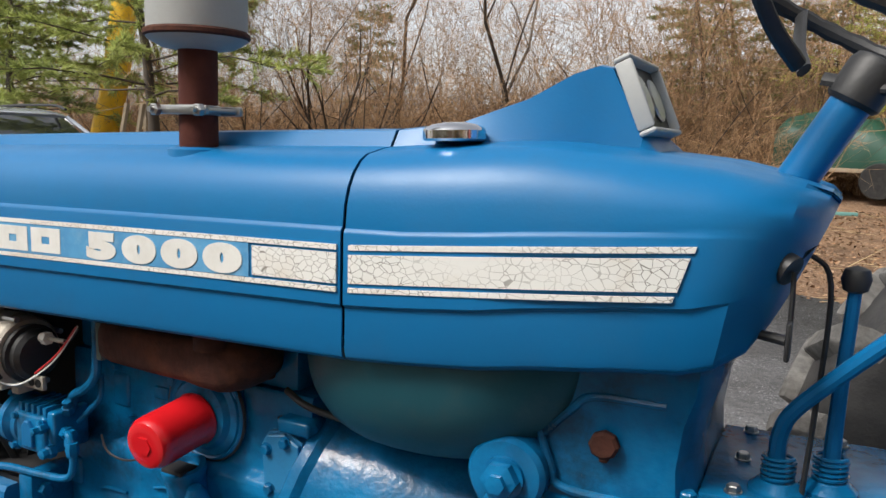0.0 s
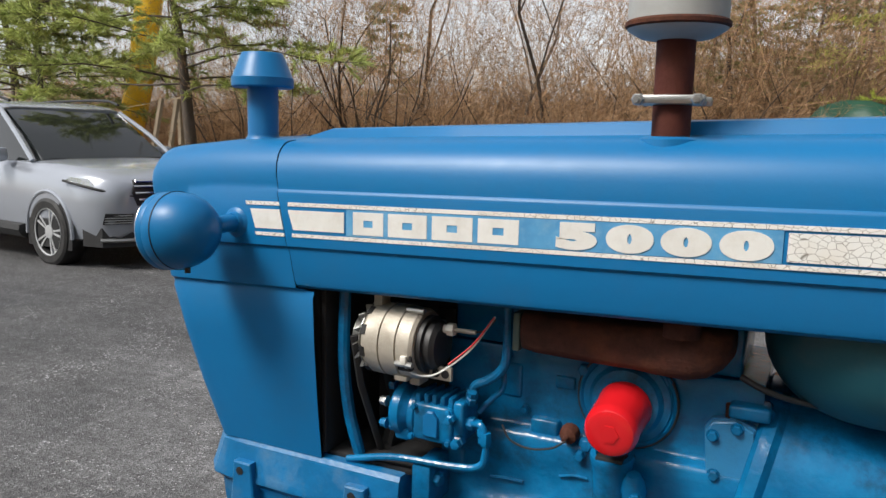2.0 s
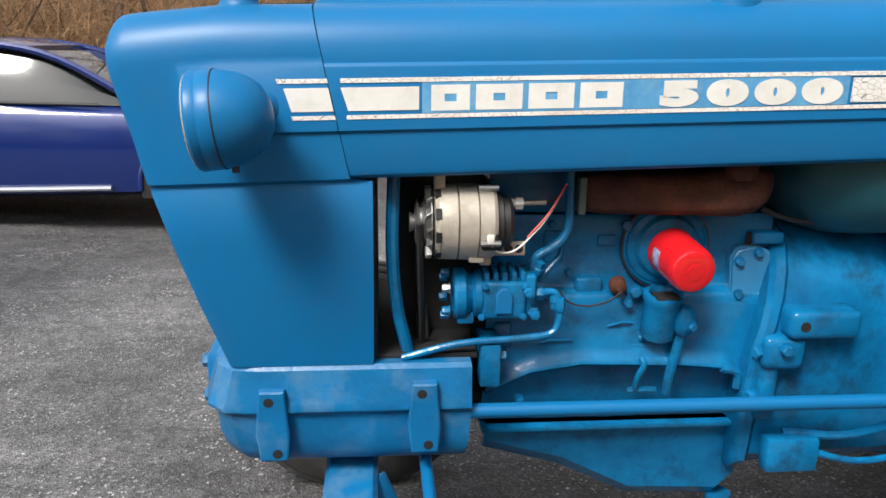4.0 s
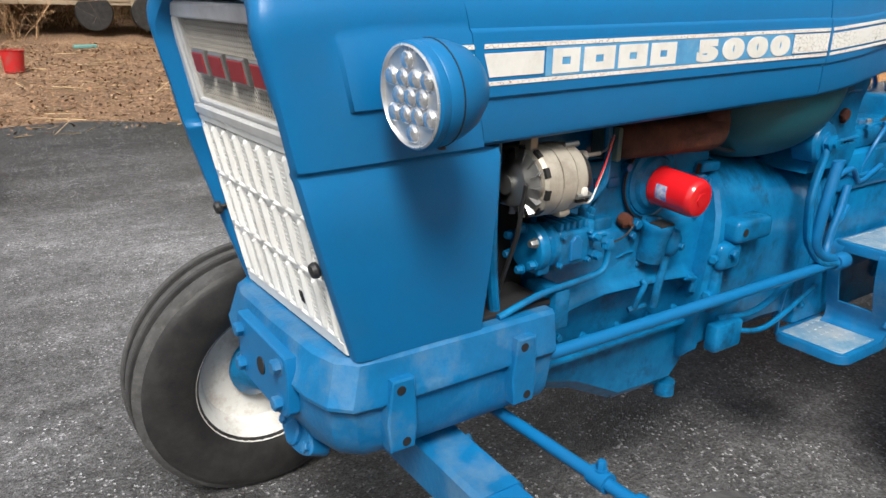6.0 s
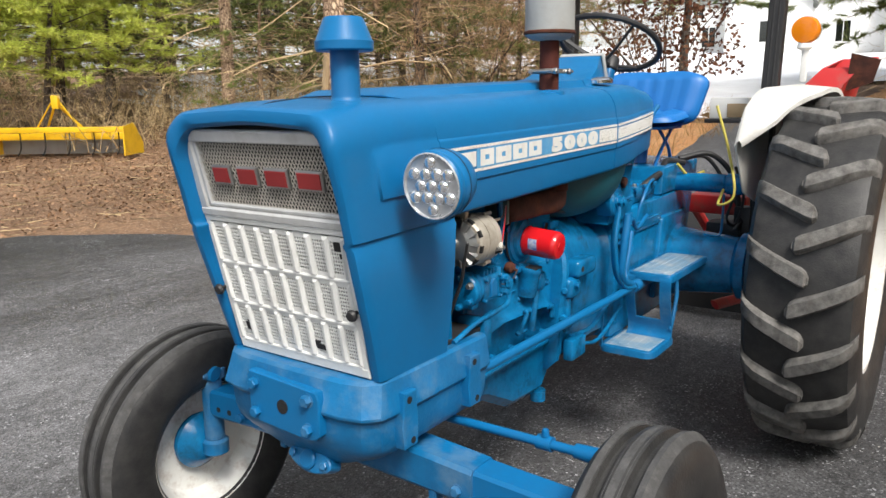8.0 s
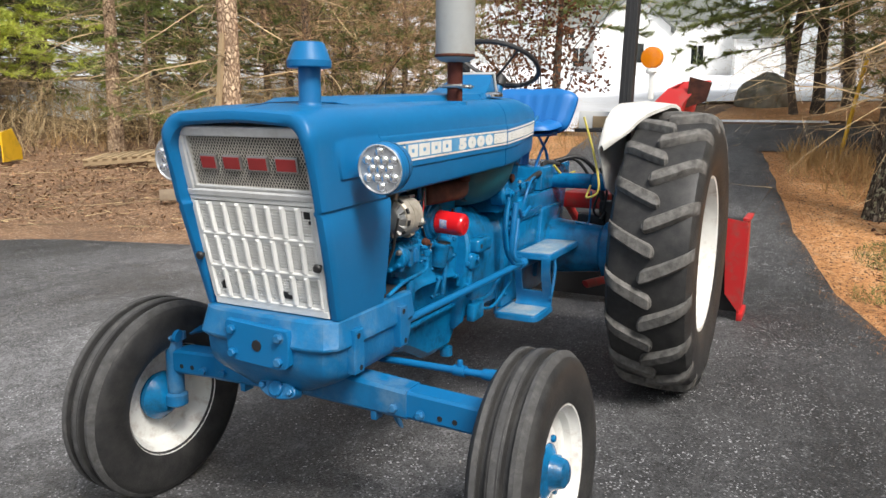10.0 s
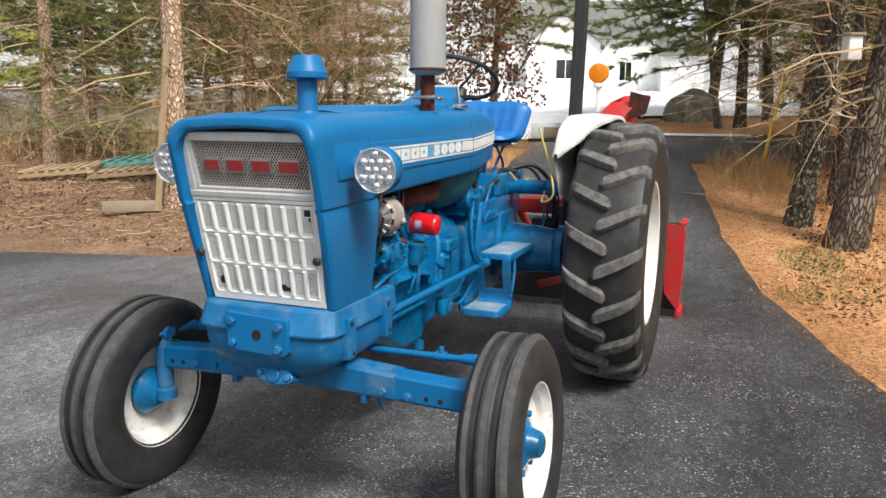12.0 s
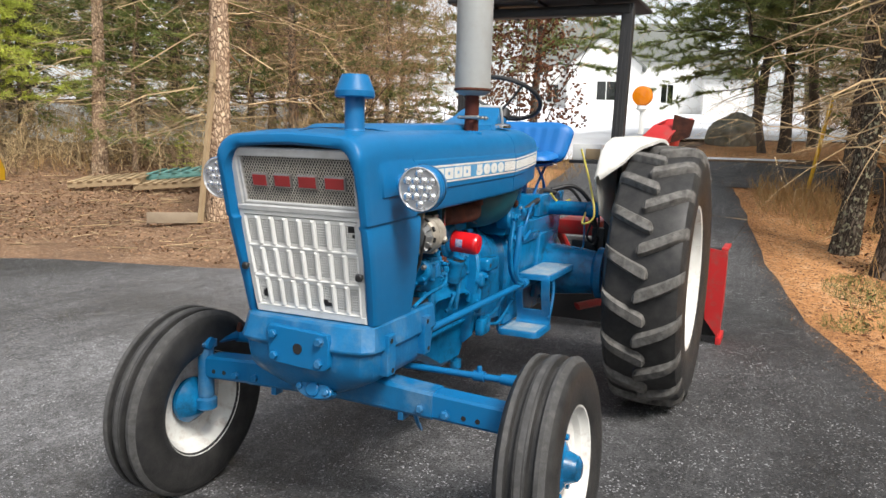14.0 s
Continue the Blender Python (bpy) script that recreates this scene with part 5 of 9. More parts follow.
# oil filter and its round mounting
fc = V(0.664, -0.140, 1.078)
bm = bmesh.new()
lathe(bm, [(0.092, 0), (0.092, 0.014), (0.088, 0.017), (0.084, 0.014), (0.082, 0.018), (0.070, 0.022), (0.062, 0.032), (0.050, 0.036)], fc, (0, -1, 0), 48)
mount = ep("filter_mount", bm, BLUE_CAST, "round blue filter mounting with black gasket rim")
bm = bmesh.new()
loops = []
for i in range(48):
    a = 2 * math.pi * i / 48
    loops.append([fc + V((0.0925 + 0.004 * math.cos(b)) * math.cos(a), -0.010 + 0.004 * math.sin(b), (0.0925 + 0.004 * math.cos(b)) * math.sin(a)) for b in (2 * math.pi * j / 6 for j in range(6))])
rings(bm, loops + [loops[0]], cap=False)
ep("gasket", bm, BLACK, parent=mount)
bm = bmesh.new()
fd = V(0.02, -1.0, -0.085).normalized()
fb = fc + V(0.002, -0.034, -0.004)
lathe(bm, [(0.046, 0), (0.0495, 0.004), (0.0500, 0.008), (0.0480, 0.012), (0.0480, 0.105), (0.0465, 0.116), (0.041, 0.124), (0.034, 0.127), (0.020, 0.1265), (0.0, 0.126)], fb, fd, 40)
lathe(bm, [(0.017, 0), (0.017, 0.003), (0.0, 0.003)], fb + fd * 0.126, fd, 6)
filt = ep("oil_filter", bm, RED, "glossy red spin-on oil filter", parent=tractor)
bm = bmesh.new()
loops = []
for k in range(9):
    a = math.radians(-22 + k * 5.5)
    d = V(-math.cos(a), 0, math.sin(a))
    loops.append([fb + d * r + fd * h for r, h in ((0.0484, 0.030), (0.0484, 0.062), (0.0476, 0.062), (0.0476, 0.030))])
rings(bm, loops)
part("filter_badge", bm, material("filter_badge_blue", (0.05, 0.12, 0.40), 0.3, second=(0.6, 0.6, 0.65), scale=60, amount=1.0, bump=0), filt, "small blue and white badge")
# oil filler cup and the pipe beside it
bm = bmesh.new()
lathe(bm, [(0.036, -0.095), (0.037, -0.03), (0.040, -0.012), (0.042, 0.0), (0.040, 0.005), (0.030, 0.006), (0.026, -0.004), (0.0, -0.005)], (0.652, -0.196, 0.982), (0, -0.18, 0.98), 28)
filler = ep("oil_filler", bm, BLUE_CAST, "blue oil filler cup")
bm = bmesh.new()
box(bm, 0.628, 0.678, -0.229, -0.185, 0.978, 0.988, 0.003)
ep("filler_cap", bm, DARK, parent=filler)
bm = bmesh.new()
lathe(bm, [(0.016, -0.03), (0.022, -0.02), (0.024, 0.0), (0.020, 0.02), (0.012, 0.034), (0.0, 0.036)], (0.698, -0.208, 0.930), (0, -0.25, 0.97), 14)
hexbolt(bm, (0.705, -0.228, 0.925), (0.2, -1, 0), 0.010, 0.010)
tube(bm, [(0.698, -0.200, 0.91), (0.692, -0.196, 0.86), (0.684, -0.192, 0.80), (0.680, -0.19, 0.755)], 0.011, 10)
ep("dipstick_tube", bm, BLUE_CAST)
bm = bmesh.new()
lathe(bm, [(0.016, 0), (0.019, 0.006), (0.017, 0.024), (0.006, 0.03), (0.005, 0.042)], (0.563, -0.158, 1.0), (-0.1, -0.95, -0.2), 12)
ep("oil_sender", bm, RUST, "rusty oil pressure sender")
for pts, r, m_ in (([(0.563, -0.198, 0.992), (0.535, -0.20, 0.972), (0.49, -0.20, 0.962), (0.45, -0.20, 0.972), (0.43, -0.195, 0.998)], 0.0022, BLACK), ([(0.86, -0.16, 1.158), (0.90, -0.165, 1.142), (0.95, -0.16, 1.130), (1.03, -0.15, 1.122)], 0.006, BLACK)):
    bm = bmesh.new()
    tube(bm, pts, r, 8)
    ep("sender_wire", bm, m_)
# manifold: a rounded casting with a swollen outlet, gasket tab at its front end
bm = bmesh.new()
loops = []
for x, zc, w, h in ((0.470, 1.204, 0.034, 0.030), (0.476, 1.203, 0.046, 0.040), (0.50, 1.202, 0.050, 0.043), (0.62, 1.199, 0.052, 0.043), (0.69, 1.200, 0.054, 0.044), (0.73, 1.204, 0.062, 0.050), (0.775, 1.206, 0.066, 0.053), (0.81, 1.210, 0.062, 0.048), (0.835, 1.216, 0.050, 0.036), (0.85, 1.222, 0.03, 0.02)):
    loops.append([V(x, -0.186 + w * math.copysign(abs(math.cos(a)) ** 0.6, math.cos(a)), zc + h * math.copysign(abs(math.sin(a)) ** 0.6, math.sin(a))) for a in (2 * math.pi * j / 20 for j in range(20))])
rings(bm, loops)
manifold = ep("exhaust_manifold", bm, RUST, "rusty cast exhaust manifold", sharp=60)
for x in (0.53, 0.65, 0.78):
    bm = bmesh.new()
    box(bm, x - 0.03, x + 0.03, -0.145, -0.12, 1.16, 1.23, 0.006)
    ep("manifold_port", bm, RUST, parent=manifold)
bm = bmesh.new()
box(bm, 0.455, 0.470, -0.222, -0.14, 1.160, 1.235, 0.004)
ep("manifold_tab", bm, material("olive_stained_steel", (0.10, 0.13, 0.10), 0.6, second=(0.05, 0.10, 0.12), scale=20, amount=0.9), parent=manifold)
bm = bmesh.new()
tube(bm, [(ex, ey, 1.20), (ex, ey, 1.50)], 0.03, 14)
tp("exhaust_elbow", bm, RUST, parent=engine)
# alternator
ac = V(0.165, -0.240, 1.153)
bm = bmesh.new()
lathe(bm, [(0.045, 0.0), (0.066, 0.003), (0.0715, 0.010), (0.073, 0.044), (0.066, 0.0445), (0.066, 0.047), (0.073, 0.0475), (0.0735, 0.082), (0.067, 0.0825), (0.067, 0.0845), (0.0725, 0.085), (0.071, 0.112), (0.066, 0.119), (0.040, 0.121), (0.0, 0.121)], ac, (1, 0, 0), 40)
alt = ep("alternator", bm, ALU, "dusty cast aluminium alternator")
for x0, x1, y0, y1, z0, z1 in ((0.168, 0.188, -0.258, -0.222, 1.215, 1.252), (0.255, 0.278, -0.262, -0.22, 1.07, 1.09), (0.232, 0.262, -0.285, -0.262, 1.082, 1.094)):
    bm = bmesh.new()
    box(bm, x0, x1, y0, y1, z0, z1, 0.004)
    ep("alternator_ear", bm, ALU, parent=alt)
bm = bmesh.new()
box(bm, 0.268, 0.345, -0.256, -0.246, 1.088, 1.116, 0.003)
arm = ep("alternator_bracket", bm, ALU, parent=alt)
for x in (0.312, 0.332):
    bm = bmesh.new()
    cyl(bm, (x, -0.2575, 1.102), (x, -0.255, 1.102), 0.0085, n=14)
    ep("bracket_hole", bm, DARK, parent=arm)
for a in (0.4, 1.9, 3.5, 5.2):
    bm = bmesh.new()
    p = V(0, 0.0745 * math.cos(a), 0.0745 * math.sin(a))
    cyl(bm, ac + V(0.085, 0, 0) + p, ac + V(0.123, 0, 0) + p, 0.006, n=8)
    ep("through_bolt", bm, STEEL, parent=alt)
for k in range(10):
    a = 2 * math.pi * k / 10 + 0.2
    bm = bmesh.new()
    p, t = V(0, math.cos(a), math.sin(a)), V(0, -math.sin(a), math.cos(a))
    rings(bm, [[ac + V(x, 0, 0) + p * r + t * w for x, w in ((0.003, -0.010), (0.014, -0.010), (0.014, 0.010), (0.003, 0.010))] for r in (0.05, 0.0728)])
    ep("cooling_slot", bm, DARK, parent=alt)
bm = bmesh.new()
box(bm, 0.253, 0.284, -0.309, -0.292, 1.112, 1.146, 0.004)
ep("plug_opening", bm, DARK, parent=alt)
for k in range(14):
    a = 2 * math.pi * k / 14
    bm = bmesh.new()
    p, t = V(0, math.cos(a), math.sin(a)), V(0, -math.sin(a), math.cos(a))
    rings(bm, [[ac + V(x, 0, 0) + p * r + t * w for x, w in ((-0.003, -0.004), (-0.014, 0.002), (-0.014, 0.005), (-0.003, -0.001))] for r in (0.034, 0.070)])
    ep("fan_blade", bm, STEEL, parent=alt)
bm = bmesh.new()
lathe(bm, [(0.034, -0.034), (0.046, -0.030), (0.034, -0.024), (0.034, -0.022), (0.046, -0.016), (0.03, -0.012)], ac, (1, 0, 0), 28)
lathe(bm, [(0.02, -0.044), (0.012, -0.03), (0.062, -0.005), (0.062, -0.003), (0.0, -0.002)], ac, (1, 0, 0), 28)
ep("alternator_pulley", bm, STEEL, "steel pulley and cooling fan", parent=alt)
bm = bmesh.new()
lathe(bm, [(0.058, 0), (0.058, 0.012), (0.050, 0.014), (0.050, 0.026), (0.042, 0.034), (0.0, 0.034)], ac + V(0.119, 0, 0), (1, 0, 0), 24)
ep("alternator_end", bm, BLACK, parent=alt)
bm = bmesh.new()
cyl(bm, (0.318, -0.235, 1.188), (0.326, -0.235, 1.188), 0.009, n=12)
cyl(bm, (0.326, -0.235, 1.188), (0.340, -0.235, 1.188), 0.013, n=6)
ep("terminal", bm, TERMINAL, "white plastic terminal nut", parent=alt)
bm = bmesh.new()
cyl(bm, (0.338, -0.235, 1.188), (0.386, -0.235, 1.189), 0.0045, n=10)
ep("terminal", bm, ALU, parent=alt)
bm = bmesh.new()
box(bm, 0.262, 0.276, -0.316, -0.298, 1.126, 1.144, 0.003)
ep("wire_plug", bm, TERMINAL, parent=alt)
for pts, r, m_ in (([(0.268, -0.312, 1.128), (0.285, -0.30, 1.108), (0.318, -0.285, 1.106), (0.356, -0.265, 1.132), (0.39, -0.25, 1.168), (0.425, -0.235, 1.225)], 0.0019, WHITE), ([(0.345, -0.27, 1.128), (0.388, -0.252, 1.170), (0.424, -0.237, 1.224)], 0.0020, RED_WORN), ([(0.385, -0.235, 1.189), (0.405, -0.236, 1.196), (0.425, -0.234, 1.22)], 0.0024, BLACK)):
    bm = bmesh.new()
    tube(bm, pts, r, 6)
    ep("alternator_wire", bm, m_, parent=alt)
# belt, pulleys and the dark timing end
bm = bmesh.new()
tube(bm, [(0.138, -0.284, 1.16), (0.142, -0.262, 1.05), (0.150, -0.19, 0.88)], 0.008, 8, curved=False, flat=0.6)
tube(bm, [(0.138, -0.196, 1.16), (0.142, -0.15, 1.02), (0.150, -0.10, 0.90)], 0.008, 8, curved=False, flat=0.6)
ep("fan_belt", bm, BLACK)
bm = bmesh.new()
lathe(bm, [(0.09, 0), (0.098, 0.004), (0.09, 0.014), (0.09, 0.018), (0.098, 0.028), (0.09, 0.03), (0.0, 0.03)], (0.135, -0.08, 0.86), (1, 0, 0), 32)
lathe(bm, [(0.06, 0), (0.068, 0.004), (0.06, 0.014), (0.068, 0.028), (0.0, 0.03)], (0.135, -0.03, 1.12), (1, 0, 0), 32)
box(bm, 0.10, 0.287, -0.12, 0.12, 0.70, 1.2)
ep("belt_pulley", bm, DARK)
# near-black floor and wall added here to hold the engine bay's shade
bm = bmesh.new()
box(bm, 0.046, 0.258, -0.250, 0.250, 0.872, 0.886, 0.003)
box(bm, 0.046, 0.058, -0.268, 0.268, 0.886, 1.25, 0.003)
ep("bay_shade_sheet", bm, DARK, "black sheets added for shade in the engine bay")
bm = bmesh.new()
tube(bm, [(0.092, -0.245, 1.25), (0.088, -0.245, 1.10), (0.098, -0.24, 0.98), (0.118, -0.23, 0.885)], 0.013, 10)
ep("radiator_side_pipe", bm, BLUE_CAST)
# hydraulic pump under the alternator
bm = bmesh.new()
lathe(bm, [(0.03, 0), (0.050, 0.004), (0.054, 0.010), (0.054, 0.026), (0.046, 0.032), (0.040, 0.040), (0.050, 0.046), (0.050, 0.058), (0.042, 0.064), (0.0, 0.066)], (0.205, -0.215, 1.0), (1, 0, 0), 28)
box(bm, 0.262, 0.352, -0.262, -0.17, 0.958, 1.036, 0.009, seg=3)
box(bm, 0.348, 0.372, -0.255, -0.175, 0.964, 1.048, 0.007, seg=3)
box(bm, 0.215, 0.25, -0.25, -0.18, 0.945, 0.97, 0.006)
pump = ep("hydraulic_pump", bm, BLUE_CAST, "blue cast hydraulic pump")
bm = bmesh.new()
q = [(0.290, 0.972), (0.322, 0.972), (0.322, 1.012), (0.312, 1.024), (0.300, 1.024), (0.290, 1.012)]
rings(bm, [[V(x, -0.258, z) for x, z in q], [V(x, -0.267, z) for x, z in q], [V(0.306 + (x - 0.306) * 0.9, -0.269, 0.998 + (z - 0.998) * 0.92) for x, z in q]])
ep("pump_plate", bm, BLUE, parent=pump)
for at, d, r in (((0.372, -0.235, 1.004), (1, 0, 0), 0.014), ((0.366, -0.250, 0.972), (0, -1, 0), 0.013), ((0.376, -0.225, 1.040), (0.2, -0.3, 1), 0.012), ((0.410, -0.250, 1.006), (0, 0, -1), 0.010), ((0.352, -0.258, 1.018), (0, -1, 0), 0.010)):
    bm = bmesh.new()
    lathe(bm, [(r * 0.8, 0), (r, 0.004), (r, 0.016), (r * 0.75, 0.018), (r * 0.75, 0.03), (0.0, 0.032)], at, d, 6)
    ep("pump_fitting", bm, BLUE_CAST, parent=pump)
for x in (0.272, 0.290, 0.308, 0.326, 0.344):
    bm = bmesh.new()
    box(bm, x - 0.005, x + 0.005, -0.255, -0.18, 1.034, 1.054, 0.002)
    ep("pump_fin", bm, BLUE_CAST, parent=pump)
for k, a in enumerate((0.5, 1.6, 2.6, 3.7, 4.7, 5.8)):
    bm = bmesh.new()
    hexbolt(bm, (0.200, -0.215 + 0.045 * math.cos(a), 1.0 + 0.045 * math.sin(a)), (-1, 0, 0), 0.009, 0.014)
    ep("pump_bolt", bm, STEEL if k == 2 else BLUE_CAST, parent=pump)
for at, d in (((0.262, -0.262, 0.965), (0, -1, 0)), ((0.345, -0.262, 0.965), (0, -1, 0)), ((0.345, -0.262, 1.028), (0, -1, 0)), ((0.268, -0.262, 1.028), (0, -1, 0))):
    bm = bmesh.new()
    hexbolt(bm, at, d, 0.006, 0.007)
    ep("pump_bolt", bm, BLUE_CAST, parent=pump)
for pts, r in (([(0.385, -0.24, 1.006), (0.408, -0.25, 1.010), (0.418, -0.252, 0.99), (0.420, -0.252, 0.955), (0.405, -0.254, 0.926), (0.34, -0.256, 0.916), (0.22, -0.258, 0.908), (0.106, -0.258, 0.880)], 0.0075), ([(0.438, -0.205, 1.26), (0.440, -0.208, 1.15), (0.432, -0.21, 1.115), (0.405, -0.212, 1.090), (0.378, -0.214, 1.074), (0.368, -0.216, 1.04)], 0.0095), ([(0.428, -0.19, 1.12), (0.43, -0.195, 1.075), (0.41, -0.20, 1.05), (0.385, -0.21, 1.02)], 0.0060)):
    bm = bmesh.new()
    tube(bm, pts, r, 10)
    ep("hydraulic_pipe", bm, BLUE_CAST, "bent blue hydraulic pipe")
for p in ((0.419, -0.252, 0.985), (0.370, -0.216, 1.052)):
    bm = bmesh.new()
    lathe(bm, [(0.011, -0.012), (0.013, 0.0), (0.011, 0.014)], p, (0, 0, 1), 6)
    ep("pipe_nut", bm, BLUE_CAST)
bm = bmesh.new()
box(bm, 0.262, 0.305, -0.262, -0.16, 0.812, 0.905, 0.007)
ep("engine_bracket", bm, BLUE_CAST)
bm = bmesh.new()
hexbolt(bm, (0.305, -0.235, 0.872), (1, -0.2, 0), 0.014, 0.014)
ep("block_bolt", bm, BLUE_CAST)

# clutch housing, with a rounded top
bm = bmesh.new()


def bell(x, r, zc, zb, w):
    pts = []
    for k in range(15):
        a = math.pi * k / 14
        pts.append(V(x, -r * math.cos(a), zc + r * math.sin(a)))
    return pts + [V(x, w, zb + 0.04), V(x, w - 0.04, zb), V(x, -w + 0.04, zb), V(x, -w, zb + 0.04)]


rings(bm, [bell(0.845, 0.215, 0.86, 0.56, 0.19), bell(0.853, 0.226, 0.86, 0.55, 0.2), bell(0.872, 0.226, 0.86, 0.55, 0.2), bell(0.885, 0.215, 0.86, 0.56, 0.19), bell(1.05, 0.21, 0.85, 0.56, 0.18), bell(1.22, 0.18, 0.84, 0.56, 0.17), bell(1.38, 0.17, 0.84, 0.55, 0.17), bell(1.385, 0.19, 0.84, 0.54, 0.18), bell(1.41, 0.19, 0.84, 0.54, 0.18)])
clutch = tp("clutch_housing", bm, BLUE_CAST, "blue cast clutch housing")
for x0, x1, y0, z0, z1, bv in ((0.905, 1.06, -0.258, 0.898, 0.962, 0.016), (0.862, 0.955, -0.246, 0.826, 0.902, 0.018), (0.868, 0.91, -0.232, 0.70, 0.86, 0.014)):
    bm = bmesh.new()
    box(bm, x0, x1, y0, -0.17, z0, z1, bv, seg=3)
    part("housing_lug", bm, BLUE_CAST, clutch)
for at, d in (((0.862, -0.225, 0.862), (-1, -0.3, 0)), ((0.905, -0.246, 0.876), (0, -1, 0)), ((0.862, -0.22, 0.76), (-1, -0.3, 0))):
    bm = bmesh.new()
    hexbolt(bm, at, d, 0.013, 0.014)
    part("housing_bolt", bm, BLUE_CAST, clutch)
bm = bmesh.new()
cyl(bm, (0.935, -0.2595, 0.930), (0.935, -0.255, 0.930), 0.011, n=16)
part("housing_hole", bm, DARK, clutch)

# fuel tank
bm = bmesh.new()
loops = []
for k in range(13):
    u = k / 12
    zz = 1.26 - 0.212 * math.sin(math.pi / 2 * u) ** 0.9
    sx, sy = 0.215 * max(0.0, math.cos(math.pi / 2 * u)) ** 0.9 + 0.05, 0.19 * max(0.0, math.cos(math.pi / 2 * u)) ** 0.8 + 0.055
    loops.append([V(1.10 - 0.06 * u + sx * math.copysign(abs(math.cos(b)) ** 0.8, math.cos(b)), sy * math.copysign(abs(math.sin(b)) ** 0.8, math.sin(b)) - 0.015, zz) for b in (2 * math.pi * j / 36 for j in range(36))])
rings(bm, loops)
tp("fuel_tank", bm, TEAL, "dull teal painted fuel tank", sharp=60)

# steering box and pillar under the cowl
bm = bmesh.new()
rings(bm, [[V(x0, -w, z), V(x1 - 0.02, -w, z), V(x1, -w + 0.04, z), V(x1, w - 0.04, z), V(x1 - 0.02, w, z), V(x0, w, z)] for z, x0, x1, w in ((1.0, 1.22, 1.475, 0.185), (1.05, 1.235, 1.465, 0.185), (1.055, 1.235, 1.46, 0.175), (1.12, 1.235, 1.455, 0.175), (1.18, 1.25, 1.462, 0.178), (1.225, 1.30, 1.475, 0.185), (1.275, 1.32, 1.48, 0.19))])
pillar = tp("steering_box", bm, BLUE_CAST, "blue cast steering housing below the cowl")
bm = bmesh.new()
tube(bm, [(1.262, -0.178, 1.14), (1.30, -0.182, 1.182), (1.33, -0.183, 1.205), (1.42, -0.18, 1.205)], 0.006, 8)
tube(bm, [(1.25, -0.178, 1.17), (1.275, -0.182, 1.10), (1.30, -0.182, 1.068), (1.45, -0.18, 1.065)], 0.006, 8)
tp("casting_rib", bm, BLUE_CAST, parent=pillar)
bm = bmesh.new()
lathe(bm, [(0.018, 0), (0.020, 0.004), (0.020, 0.012), (0.016, 0.016)], (1.347, -0.178, 1.142), (0, -1, 0), 8)
box(bm, 1.342, 1.353, -0.19, -0.176, 1.118, 1.128, 0.002)
tp("pillar_plug", bm, RUST, "rusty square plug", parent=pillar)
bm = bmesh.new()
lathe(bm, [(0.056, -0.06), (0.056, 0.0), (0.050, 0.008), (0.030, 0.010), (0.030, 0.016), (0.0, 0.016)], (1.222, -0.205, 1.082), (0, -1, 0), 28)
lathe(bm, [(0.026, 0.016), (0.026, 0.03), (0.014, 0.034), (0.014, 0.042), (0.0, 0.043)], (1.222, -0.205, 1.082), (0, -1, 0), 6)
tube(bm, [(1.222, -0.215, 1.08), (1.21, -0.235, 0.95), (1.30, -0.262, 0.80), (1.40, -0.268, 0.77)], 0.02, 12, flat=0.6)
tp("drop_arm", bm, BLUE_CAST, "blue steering drop arm")
bm = bmesh.new()
tube(bm, [(1.225, -0.26, 1.04), (1.235, -0.27, 0.93), (1.29, -0.27, 0.82), (1.40, -0.265, 0.775)], 0.016, 12)
tube(bm, [(1.47, -0.20, 0.95), (1.46, -0.215, 0.87), (1.44, -0.22, 0.80), (1.40, -0.24, 0.76)], 0.012, 10)
tp("clutch_pedal_rod", bm, BLUE)

# gearbox and transmission top
bm = bmesh.new()
box(bm, 1.40, 2.30, -0.175, 0.175, 0.52, 1.02, 0.02)
box(bm, 1.42, 1.80, -0.15, 0.15, 1.02, 1.075, 0.012)
box(bm, 1.84, 2.32, -0.17, 0.17, 1.02, 1.14, 0.015)
box(bm, 1.40, 1.86, -0.19, 0.19, 0.93, 0.965, 0.008)
for x in (1.45, 1.55, 1.65, 1.75):
    hexbolt(bm, (x, -0.16, 1.075), (0, 0, 1), 0.012, 0.012)
for z in (0.60, 0.72, 0.84, 0.96):
    hexbolt(bm, (1.412, -0.185, z), (-1, 0, 0), 0.012, 0.012)
box(bm, 1.86, 2.2, -0.20, -0.16, 0.60, 0.95, 0.012)
gearbox = tp("gearbox", bm, BLUE_CAST, "blue cast gearbox and rear housing")
bm = bmesh.new()
box(bm, 1.46, 1.80, -0.14, 0.14, 1.074, 1.082, 0.002)
lid = tp("cover_plate", bm, BLUE_CAST, parent=gearbox)
for x in (1.50, 1.62, 1.74):
    for y in (-0.12, 0.0, 0.12):
        bm = bmesh.new()
        hexbolt(bm, (x, y, 1.082), (0, 0, 1), 0.009, 0.009)
        tp("cover_bolt", bm, STEEL, parent=lid)
for s in (-1, 1):
    bm = bmesh.new()
    lathe(bm, [(0.20, 0.0), (0.20, 0.03), (0.165, 0.06), (0.15, 0.20), (0.135, 0.34), (0.16, 0.36), (0.16, 0.40)], (2.14, s * 0.16, 0.745), (0, s, 0), 32)
    tp("axle_trumpet", bm, BLUE_CAST, "blue rear axle trumpet", parent=gearbox)
bm = bmesh.new()
